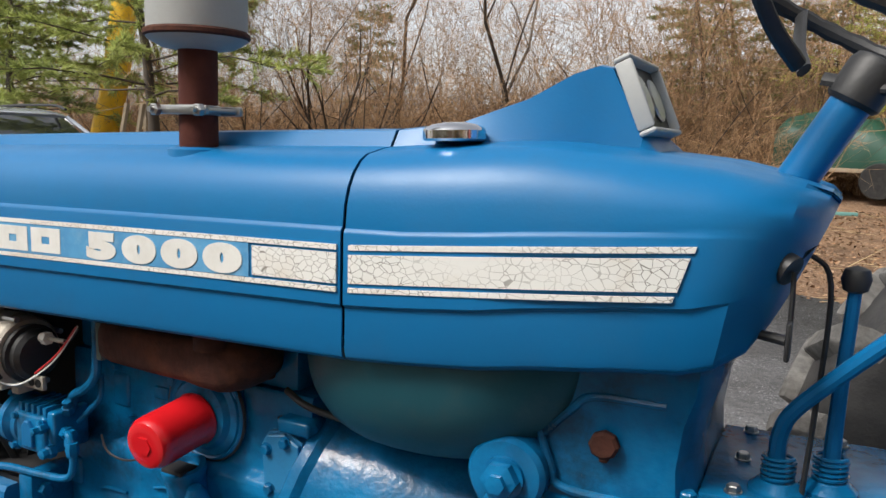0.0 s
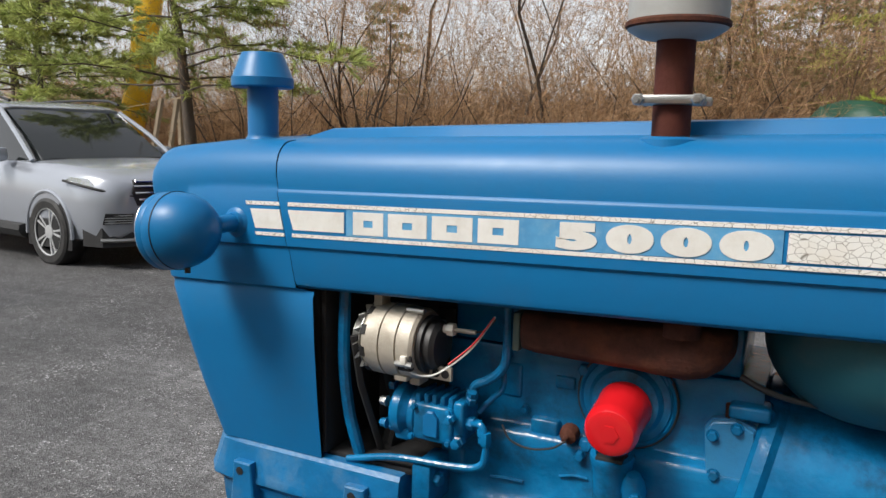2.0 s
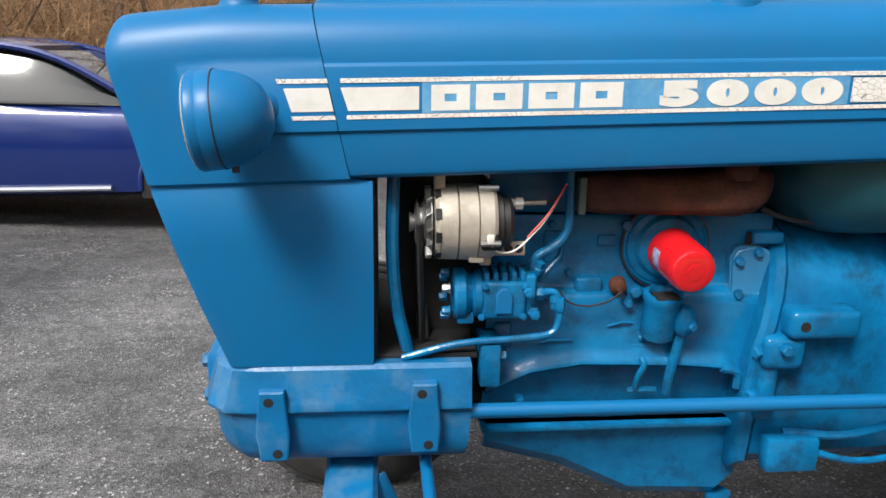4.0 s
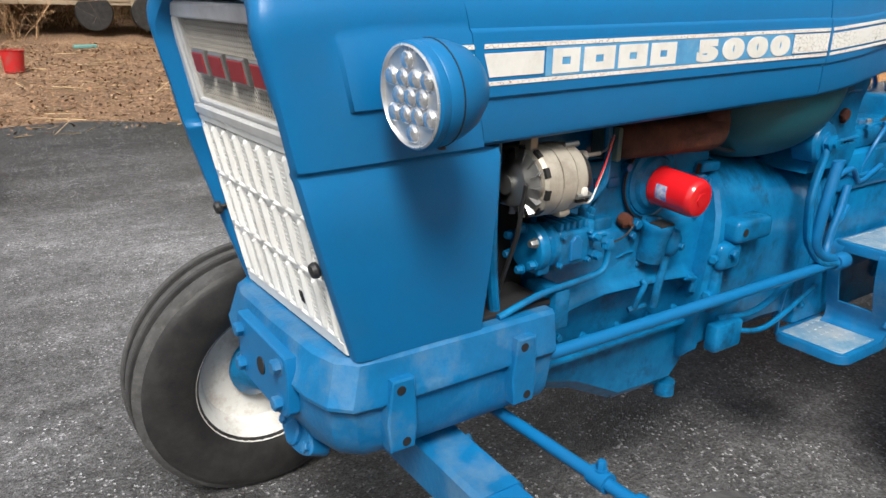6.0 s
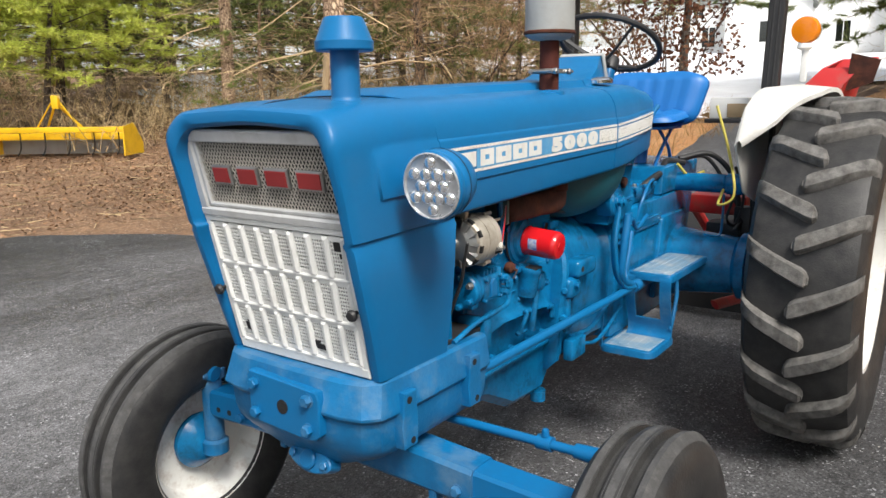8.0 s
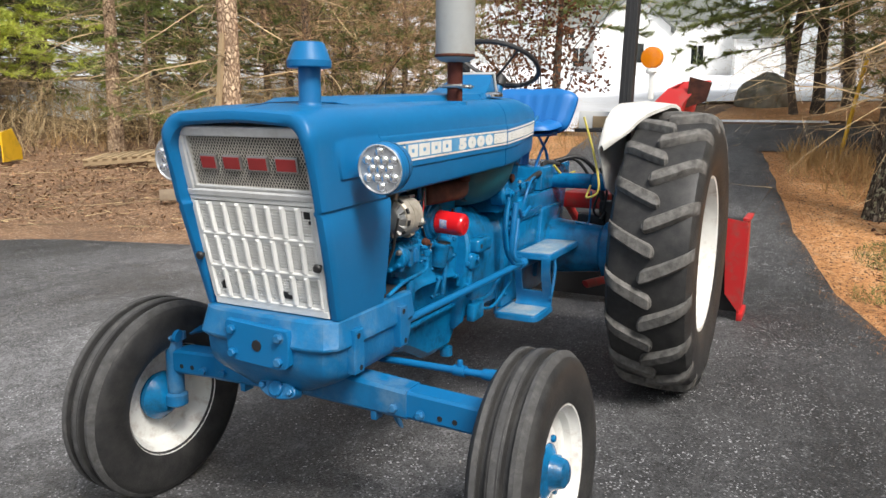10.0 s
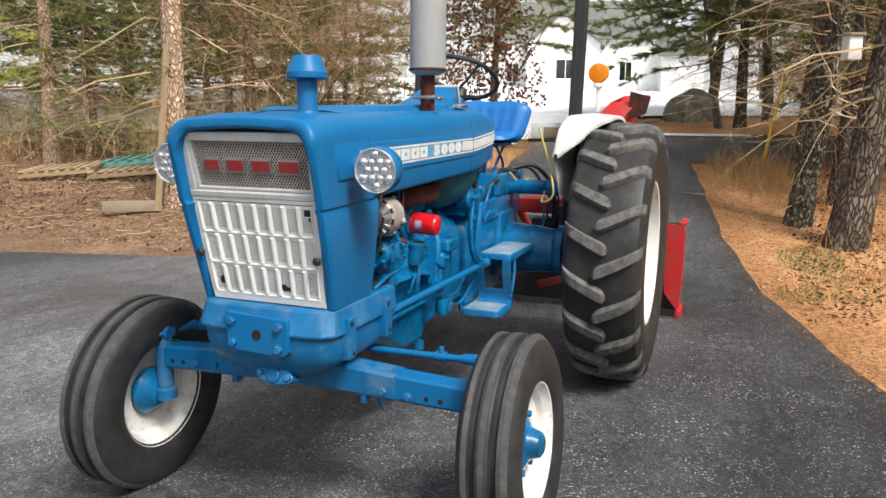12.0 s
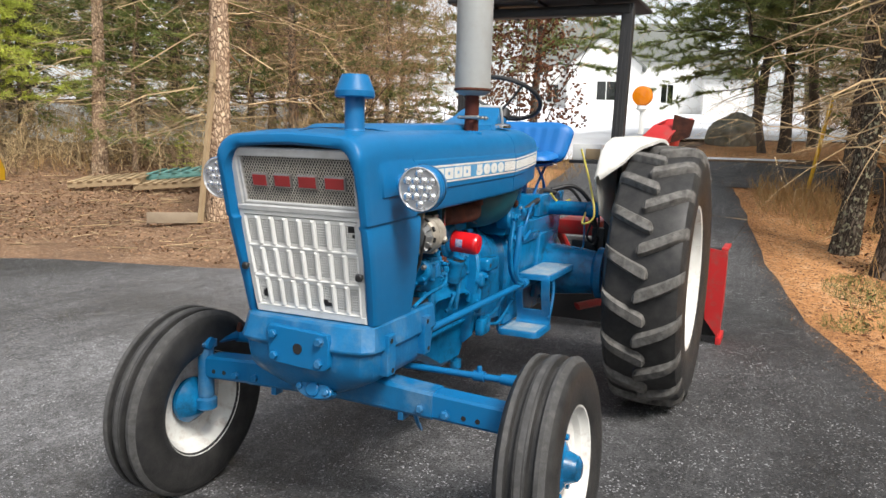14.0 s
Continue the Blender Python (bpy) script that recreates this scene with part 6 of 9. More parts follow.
cyl(bm, (2.16, -0.10, 1.13), (2.16, -0.42, 1.13), 0.045, n=24, chamfer=0.005)
cyl(bm, (2.16, -0.42, 1.13), (2.16, -0.50, 1.13), 0.05, n=24, chamfer=0.006)
tp("lift_shaft", bm, BLUE_CAST, parent=gearbox)
bm = bmesh.new()
cyl(bm, (2.16, 0.10, 1.13), (2.16, 0.50, 1.13), 0.045, n=24)
tp("lift_shaft", bm, BLUE_CAST, parent=gearbox)
# gear levers with coil boots
bm = bmesh.new()
tube(bm, [(1.548, -0.09, 1.10), (1.546, -0.09, 1.16), (1.572, -0.10, 1.215), (1.68, -0.13, 1.335), (1.78, -0.15, 1.42)], 0.0105, 10)
lever = tp("gear_lever", bm, BLUE, "cranked blue gear lever")
bm = bmesh.new()
tube(bm, [(1.606, -0.06, 1.10), (1.607, -0.06, 1.20), (1.612, -0.06, 1.35)], lambda f: 0.011 - 0.003 * f, 10)
lever2 = tp("gear_lever", bm, BLUE, "straight blue gear lever")
bm = bmesh.new()
lathe(bm, [(0.008, -0.017), (0.014, -0.014), (0.0175, 0.0), (0.014, 0.012), (0.0, 0.017)], (1.612, -0.06, 1.364), (0, 0, 1), 20)
tp("lever_knob", bm, BLACK, parent=lever2)
for x, y in ((1.548, -0.09), (1.606, -0.06)):
    bm = bmesh.new()
    lathe(bm, [(0.034, 0), (0.034, 0.012), (0.022, 0.024)], (x, y, 1.075), (0, 0, 1), 20)
    coil = [V(x + 0.019 * math.cos(a * 1.0), y + 0.019 * math.sin(a), 1.098 + 0.0011 * a) for a in np.arange(0, 31.4, 0.5)]
    tube(bm, coil, 0.0026, 6, curved=False)
    tp("lever_boot", bm, BLUE_CAST)
# key and stop cable under the cowl
bm = bmesh.new()
cyl(bm, (1.515, -0.17, 1.40), (1.545, -0.185, 1.385), 0.018, n=16)
cyl(bm, (1.50, -0.17, 1.31), (1.545, -0.18, 1.305), 0.006, n=10)
sw = tp("ignition_switch", bm, BLACK, "black ignition switch with hanging key tag")
bm = bmesh.new()
box(bm, 1.545, 1.551, -0.205, -0.165, 1.285, 1.33, 0.003)
tube(bm, [(1.547, -0.185, 1.385), (1.548, -0.186, 1.355), (1.548, -0.185, 1.325)], 0.003, 6)
tp("key_tag", bm, BLACK, parent=sw)
bm = bmesh.new()
tube(bm, [(1.555, -0.10, 1.40), (1.585, -0.10, 1.36), (1.582, -0.10, 1.20), (1.575, -0.10, 1.06)], 0.0035, 6)
tp("black_cable", bm, BLACK)

# ---- step, seat, rops, fenders ----
def tray(bm, x0, x1, y0, y1, z, r, lip=0.03, t=0.006):
    """A pressed plate with rounded corners and a lip turned down all round."""
    def loop(d, zz):
        out = []
        for cx, cy, a0 in ((x1 - r, y1 - r, 0), (x0 + r, y1 - r, 90), (x0 + r, y0 + r, 180), (x1 - r, y0 + r, 270)):
            for k in range(6):
                a = radians(a0 + 18 * k)
                out.append(V(cx + (r + d) * math.cos(a), cy + (r + d) * math.sin(a), zz))
        return out
    rings(bm, [loop(-t, z - lip), loop(0, z - lip), loop(0, z - 0.008), loop(-0.003, z - 0.002), loop(-0.009, z)], cap=False)
    rings(bm, [loop(-t, z - lip), loop(-t - 0.002, z - t)], cap=False)
    bm.faces.new([bm.verts.new(p) for p in loop(-0.009, z)])
    bm.faces.new([bm.verts.new(p) for p in loop(-t - 0.002, z - t)])
    bmesh.ops.remove_doubles(bm, verts=bm.verts[:], dist=1e-6)


bm = bmesh.new()
tray(bm, 1.515, 2.02, -0.395, -0.195, 0.802, 0.03)
step = tp("foot_step", bm, BLUE_WORN, "worn blue two-tier foot step")
bm = bmesh.new()
tray(bm, 1.315, 1.60, -0.395, -0.155, 0.522, 0.045)
tp("tread_plate", bm, BLUE_WORN, "lower step tray with scuffed tread", parent=step)
# riser between the tiers: two bent legs and the band below the opening
riser = [(1.545, 0.799), (1.522, 0.790), (1.512, 0.765), (1.520, 0.68), (1.545, 0.60), (1.555, 0.56), (1.548, 0.53), (1.52, 0.517)]
for y0, y1, lo, hi_ in ((-0.393, -0.345, 0, 8), (-0.235, -0.197, 0, 8), (-0.346, -0.234, 4, 8)):
    bm = bmesh.new()
    path = smooth_path([V(x, 0, z) for x, z in riser[lo:hi_]], 4)
    loops = []
    for k, p in enumerate(path):
        d = (path[min(k + 1, len(path) - 1)] - path[max(k - 1, 0)]).normalized()
        nrm = V(-d.z, 0, d.x) * 0.004
        loops.append([V(p.x, y0, p.z) - nrm, V(p.x, y1, p.z) - nrm, V(p.x, y1, p.z) + nrm, V(p.x, y0, p.z) + nrm])
    rings(bm, loops)
    tp("tread_plate", bm, BLUE_WORN, parent=step)
bm = bmesh.new()
tube(bm, [(1.60, -0.385, 0.78), (1.60, -0.39, 0.70), (1.57, -0.39, 0.62), (1.55, -0.385, 0.56)], 0.009, 8)
tp("step_brace", bm, BLUE_WORN, parent=step)
bm = bmesh.new()
tube(bm, [(1.33, -0.165, 0.51), (1.33, -0.165, 0.60), (1.36, -0.16, 0.68)], 0.016, 8, flat=0.4)
tp("step_brace", bm, BLUE_WORN, parent=step)
bm = bmesh.new()
box(bm, 1.55, 1.95, -0.22, -0.17, 0.70, 0.785, 0.004)
tp("tread_plate", bm, BLUE_WORN, parent=step)
bm = bmesh.new()
for i in range(17):
    for j in range(6):
        lathe(bm, [(0.007, 0), (0.0055, 0.0018), (0.0, 0.002)], (1.54 + i * 0.027 + (j % 2) * 0.012, -0.375 + j * 0.031, 0.8022), (0, 0, 1), 6)
TREAD = material("scuffed_tread", (0.10, 0.23, 0.35), 0.42, second=(0.36, 0.39, 0.40), scale=10, amount=1.0, fine=120, bump=0.3)
tagged(tp("tread_stud", bm, TREAD, "worn scuffed raised tread", parent=step), kind="stuff")
for x0, x1, y0, y1, z in ((1.535, 2.0, -0.380, -0.212, 0.8021), (1.335, 1.565, -0.375, -0.180, 0.5221)):
    bm = bmesh.new()
    box(bm, x0, x1, y0, y1, z - 0.002, z + 0.0008, 0.0005)
    tp("tread_plate", bm, TREAD, "tread rubbed down to bare metal", parent=step)
bm = bmesh.new()
for i in range(6):
    for j in range(6):
        lathe(bm, [(0.007, 0), (0.0055, 0.0018), (0.0, 0.002)], (1.345 + i * 0.032 + (j % 2) * 0.012, -0.365 + j * 0.034, 0.5222), (0, 0, 1), 6)
tagged(tp("tread_stud", bm, TREAD, "worn scuffed raised tread", parent=step), kind="stuff")
bm = bmesh.new()
tube(bm, [(1.30, -0.20, 0.70), (1.10, -0.22, 0.66), (0.95, -0.20, 0.66)], 0.010, 8)
tube(bm, [(1.45, -0.20, 0.66), (1.15, -0.23, 0.60), (0.98, -0.22, 0.63)], 0.008, 8)
box(bm, 0.90, 1.02, -0.24, -0.20, 0.58, 0.66, 0.008)
lathe(bm, [(0.03, 0), (0.03, 0.04)], (0.86, -0.12, 0.42), (0, 0, 1), 16)
tp("linkage_rod", bm, BLUE_CAST)

# seat: cushion and back with piping ribs
bm = bmesh.new()


def pad(bm, m, w, l, t, ribs, taper=0.8):
    n, k = 22, 26
    top, bot = [], []
    for i in range(n + 1):
        u = -1 + 2 * i / n
        row, rowb = [], []
        for j in range(k + 1):
            v = -1 + 2 * j / k
            ww = w * (1 - (1 - taper) * (u + 1) / 2) * math.sqrt(max(0.0, 1 - abs(u) ** 6)) if abs(u) < 1 else w * 0.35
            edge = max(0.0, 1 - abs(v) ** 8) ** 0.5 * max(0.0, 1 - abs(u) ** 8) ** 0.5
            rib = 0.010 * abs(math.sin(v * math.pi * ribs / 2)) * (1 if abs(u) < 0.72 and abs(v) < 0.8 else 0)
            row.append(m @ V(u * l, v * ww, t * edge + 0.02 * v * v + rib))
            rowb.append(m @ V(u * l, v * ww, -0.012 * edge))
        top.append(row)
        bot.append(rowb)
    for grid, flip in ((top, False), (bot, True)):
        vs = [[bm.verts.new(p) for p in r] for r in grid]
        for i in range(n):
            for j in range(k):
                q = (vs[i][j], vs[i + 1][j], vs[i + 1][j + 1], vs[i][j + 1])
                bm.faces.new(q[::-1] if flip else q)
    bmesh.ops.remove_doubles(bm, verts=bm.verts[:], dist=0.003)


pad(bm, Matrix.Translation((2.06, -0.015, 1.415)) @ pose(0, 0, 0, 0, -5, 0), 0.215, 0.17, 0.04, 5, 1.0)
tp("seat_cushion", bm, BLUE_SEAT, "padded blue vinyl seat", sharp=60)
bm = bmesh.new()
pad(bm, Matrix.Translation((2.235, -0.015, 1.52)) @ pose(0, 0, 0, 0, -72, 0), 0.225, 0.145, 0.05, 7, 1.28)
tp("seat_back", bm, BLUE_SEAT, "blue ribbed vinyl backrest", sharp=60)
bm = bmesh.new()
box(bm, 2.02, 2.26, -0.16, 0.16, 1.385, 1.40, 0.004)
for s in (-1, 1):
    tube(bm, [(2.0, s * 0.11, 1.18), (2.08, s * 0.12, 1.28), (2.22, s * 0.12, 1.38)], 0.016, 8, flat=0.5)
    tube(bm, [(2.25, s * 0.11, 1.18), (2.2, s * 0.12, 1.28), (2.06, s * 0.12, 1.38)], 0.016, 8, flat=0.5)
box(bm, 1.96, 2.30, -0.14, 0.14, 1.14, 1.185, 0.008)
cyl(bm, (2.12, 0.0, 1.18), (2.18, 0.0, 1.38), 0.03, n=16)
tp("seat_base", bm, BLUE_SEAT, "blue steel seat suspension")

for s in (-1, 1):
    # fender: a bent sheet that starts as a narrow tongue ahead of the wheel and widens over it
    bm = bmesh.new()
    loops = []
    ctr = V(2.145 if s < 0 else 2.25, 0, 0.742)
    for k in range(23):
        f = k / 22
        a = math.radians(122 - 92 * f)
        r = float(np.interp(f, [0, 0.15, 0.45, 1], [0.715, 0.80, 0.845, 0.83]))
        w = float(np.interp(f, [0, 0.1, 0.3, 0.5, 1], [0.575, 0.70, 0.82, 0.85, 0.85]))
        xa, za = ctr.x + r * math.cos(a), ctr.z + r * math.sin(a)
        rd = V(math.cos(a), 0, math.sin(a))
        mid = V(xa, s * (0.556 + w) / 2, za) + rd * 0.012
        e = V(xa, s * w, za) - rd * 0.004
        loops.append([V(xa, s * 0.552, za) - rd * 0.03, V(xa, s * 0.556, za), mid, e, e - rd * 0.02])
    rings(bm, loops, cap=False, closed=False)
    bmesh.ops.recalc_face_normals(bm, faces=bm.faces[:])
    bmesh.ops.solidify(bm, geom=bm.faces[:], thickness=0.003)
    fender = tp("fender", bm, CREAM, "weathered white curved rear fender", sharp=50)
    bm = bmesh.new()
    q = []
    for k in range(14):
        f = k / 13
        a = math.radians(122 - 92 * f)
        r = float(np.interp(f, [0, 0.15, 0.45, 1], [0.70, 0.785, 0.83, 0.815]))
        q.append((ctr.x + r * math.cos(a), ctr.z + r * math.sin(a)))
    q += [(2.70, 1.02), (2.35, 1.0), (1.95, 1.12)]
    rings(bm, [[V(x, s * 0.545, z) for x, z in q], [V(x, s * 0.551, z) for x, z in q]])
    tp("fender_skirt", bm, CREAM, parent=fender)

# roll-over frame with canopy
bm = bmesh.new()
for s in (-1, 1):
    for a, b in (((2.36, s * 0.52, 0.75), (2.445, s * 0.545, 2.40)),):
        d = Vector(b) - Vector(a)
        rings(bm, [[Vector(p) + V(dx, dy, 0) for dx, dy in ((-0.035, -0.03), (-0.035, 0.03), (-0.028, 0.037), (0.028, 0.037), (0.035, 0.03), (0.035, -0.03), (0.028, -0.037), (-0.028, -0.037))] for p in (a, b)])
box(bm, 2.40, 2.47, -0.56, 0.56, 2.34, 2.40, 0.008)
rops = tp("roll_bar", bm, BLACK, "black square-section roll bar posts")
for s in (-1, 1):
    for dx in (-0.012, 0.012):
        bm = bmesh.new()
        tube(bm, [(2.325, s * 0.52 + dx, 0.8), (2.405, s * 0.545 + dx, 2.25)], 0.005, 6)
        tp("cable", bm, PLASTIC, parent=rops)
bm = bmesh.new()
box(bm, 2.22, 2.95, -0.60, 0.60, 2.415, 2.445, 0.008)
for y in (-0.35, 0.0, 0.35):
    box(bm, 2.24, 2.92, y - 0.015, y + 0.015, 2.398, 2.416, 0.003)
tp("canopy", bm, BLACK, "flat black canopy roof")

# small pale box on the roll bar's bracket
BOXY, BOXZ = (-0.41, -0.22), (1.425, 1.53)
bm = bmesh.new()
box(bm, 2.50, 2.66, BOXY[0], BOXY[1], BOXZ[0], BOXZ[1], 0.006)
crate = tp("tool_box", bm, WHITE, "small grey-white wooden box by the roll bar")
bm = bmesh.new()
box(bm, 2.494, 2.50, BOXY[0] + 0.004, BOXY[0] + 0.10, BOXZ[0] + 0.006, BOXZ[1] - 0.03, 0.002)
tp("box_panel", bm, NEWWOOD, parent=crate)
bm = bmesh.new()
box(bm, 2.42, 2.60, -0.52, BOXY[1], BOXZ[0] - 0.02, BOXZ[0], 0.003)
tp("box_bracket", bm, BLACK, parent=crate)

# amber beacon on the fender
bm = bmesh.new()
box(bm, 2.385, 2.405, -0.69, -0.66, 1.60, 1.76, 0.006)
lathe(bm, [(0.02, 0), (0.035, 0.01), (0.03, 0.03)], (2.395, -0.672, 1.745), (0, 0, 1), 20)
tp("beacon_stem", bm, WHITE)
bm = bmesh.new()
lathe(bm, [(0.03, -0.03), (0.058, -0.026), (0.062, -0.01), (0.062, 0.01), (0.058, 0.026), (0.03, 0.03)], (2.395, -0.672, 1.835), (1, -0.15, 0), 30)
tp("beacon_lens", bm, AMBER, "round amber warning lens")

# hoses and cables behind the gearbox
bm = bmesh.new()
tube(bm, [(1.72, -0.12, 1.10), (1.85, -0.17, 1.17), (2.0, -0.16, 1.19), (2.12, -0.14, 1.23), (2.2, -0.20, 1.22)], 0.016, 10)
tube(bm, [(2.18, -0.18, 1.24), (2.28, -0.30, 1.26), (2.34, -0.40, 1.15), (2.36, -0.44, 0.98)], 0.013, 10)
tube(bm, [(2.22, -0.16, 1.22), (2.34, -0.26, 1.24), (2.38, -0.36, 1.10), (2.35, -0.45, 0.95), (2.2, -0.46, 0.90)], 0.010, 8)
tube(bm, [(2.30, -0.42, 1.20), (2.33, -0.46, 1.05), (2.28, -0.44, 0.92), (2.20, -0.42, 0.96), (2.22, -0.45, 1.08)], 0.007, 8)
tp("hydraulic_hose", bm, BLACK, "black hydraulic hoses")
bm = bmesh.new()
tube(bm, [(1.86, -0.44, 1.50), (1.87, -0.50, 1.30), (1.84, -0.54, 1.12), (1.86, -0.47, 1.07), (2.0, -0.45, 1.12)], 0.006, 8)
tube(bm, [(2.10, -0.20, 1.22), (2.16, -0.24, 1.16), (2.20, -0.30, 1.18)], 0.007, 8)
tp("yellow_cord", bm, material("pale_yellow_cord", (0.62, 0.52, 0.10), 0.5), "pale yellow cord")
bm = bmesh.new()
tube(bm, [(1.92, -0.40, 0.92), (2.05, -0.43, 0.90), (2.2, -0.40, 0.97), (2.35, -0.36, 1.05)], 0.006, 8)
tube(bm, [(1.62, -0.18, 0.99), (1.66, -0.20, 1.10), (1.76, -0.19, 1.16), (1.9, -0.17, 1.17)], 0.007, 8)
tube(bm, [(1.43, -0.20, 1.00), (1.52, -0.21, 1.03), (1.60, -0.20, 0.98), (1.72, -0.20, 1.02)], 0.008, 8)
tube(bm, [(1.44, -0.19, 0.94), (1.50, -0.20, 0.86), (1.58, -0.19, 0.90)], 0.009, 8)
tp("control_pipe", bm, BLUE)
bm = bmesh.new()
box(bm, 2.28, 2.40, -0.46, -0.30, 0.84, 0.92, 0.006)
box(bm, 2.32, 2.40, -0.50, -0.42, 0.55, 1.0, 0.006)
tp("axle_bracket", bm, PLASTIC)


# ---- wheels ----
def front_wheel(s):
    c = V(-0.025 if s > 0 else 0.03, 0.755 if s > 0 else -0.86, 0.378 if s > 0 else 0.392)
    k = 1.03 if s > 0 else 1.0
    tilt = pose(0, 0, 0, s * 3.0, 0, 0)
    d = (tilt @ V(0, s, 0)).normalized()
    q = orient(d)
    bm = bmesh.new()
    prof = []
    # outline over the tyre: inner bead to outer bead, with three raised ribs
    outline = [(0.212, -0.075), (0.225, -0.088), (0.26, -0.100), (0.31, -0.104), (0.345, -0.100), (0.366, -0.090), (0.374, -0.080)]
    outline += [(0.384, -0.074), (0.3865, -0.066), (0.3855, -0.048), (0.371, -0.043), (0.371, -0.028), (0.388, -0.022), (0.3915, -0.014), (0.3915, 0.014), (0.388, 0.022), (0.371, 0.028), (0.371, 0.043), (0.3855, 0.048), (0.3865, 0.066), (0.384, 0.074)]
    outline += [(0.374, 0.080), (0.366, 0.090), (0.345, 0.100), (0.31, 0.104), (0.26, 0.100), (0.225, 0.088), (0.212, 0.075)]
    n = 72
    loops = [[c + q @ V(k * r * math.cos(a), k * r * math.sin(a), h) for a in (2 * math.pi * i / n for i in range(n))] for r, h in outline]
    rings(bm, loops, cap=False)
    wheel = tp("front_wheel", bm, RUBBER, "ribbed black front tyre", sharp=30)
    for h0, h1, r0, r1 in ((-0.084, -0.049, 0.374, 0.3875), (-0.019, 0.019, 0.3885, 0.3885), (0.049, 0.084, 0.3875, 0.374)):
        bm = bmesh.new()
        sec = [(r0 - 0.006, h0), (r0 + 0.0022, h0 + 0.002), (max(r0, r1) + 0.0042, (h0 + h1) / 2), (r1 + 0.0022, h1 - 0.002), (r1 - 0.006, h1)]
        rings(bm, [[c + q @ V(k * r * math.cos(a), k * r * math.sin(a), h) for a in (2 * math.pi * i / n for i in range(n))] for r, h in sec], cap=False)
        part("tread_rib", bm, RIB, wheel)
    bm = bmesh.new()
    loops = [[c + q @ V(k * r * math.cos(a), k * r * math.sin(a), h) for a in (2 * math.pi * i / 48 for i in range(48))] for r, h in ((0.228, 0.080), (0.226, 0.086), (0.216, 0.084), (0.206, 0.062), (0.196, 0.055), (0.190, 0.03), (0.150, 0.020), (0.125, 0.030), (0.09, 0.034), (0.085, 0.02), (0.09, 0.012), (0.18, 0.0), (0.19, -0.03), (0.198, -0.055), (0.21, -0.068), (0.222, -0.086), (0.228, -0.082))]
    rings(bm, loops, cap=False)
    part("rim", bm, RIMWHITE, wheel, "white painted rim with rust spots")
    bm = bmesh.new()
    lathe(bm, [(0.088, 0.016), (0.088, 0.04), (0.06, 0.055), (0.045, 0.095), (0.03, 0.105), (0.0, 0.106)], c, d, 28)
    lathe(bm, [(0.10, 0.0), (0.10, 0.016), (0.06, 0.06), (0.04, 0.07)], c - d * 0.002, -d, 28)
    for b in range(6):
        a = 2 * math.pi * b / 6
        p = c + q @ V(0.105 * math.cos(a), 0.105 * math.sin(a), 0.032)
        hexbolt(bm, p, d, 0.012, 0.014, False)
    part("hub", bm, BLUE_CAST, wheel, "blue hub")
    return wheel


front_wheel(-1)
front_wheel(1)


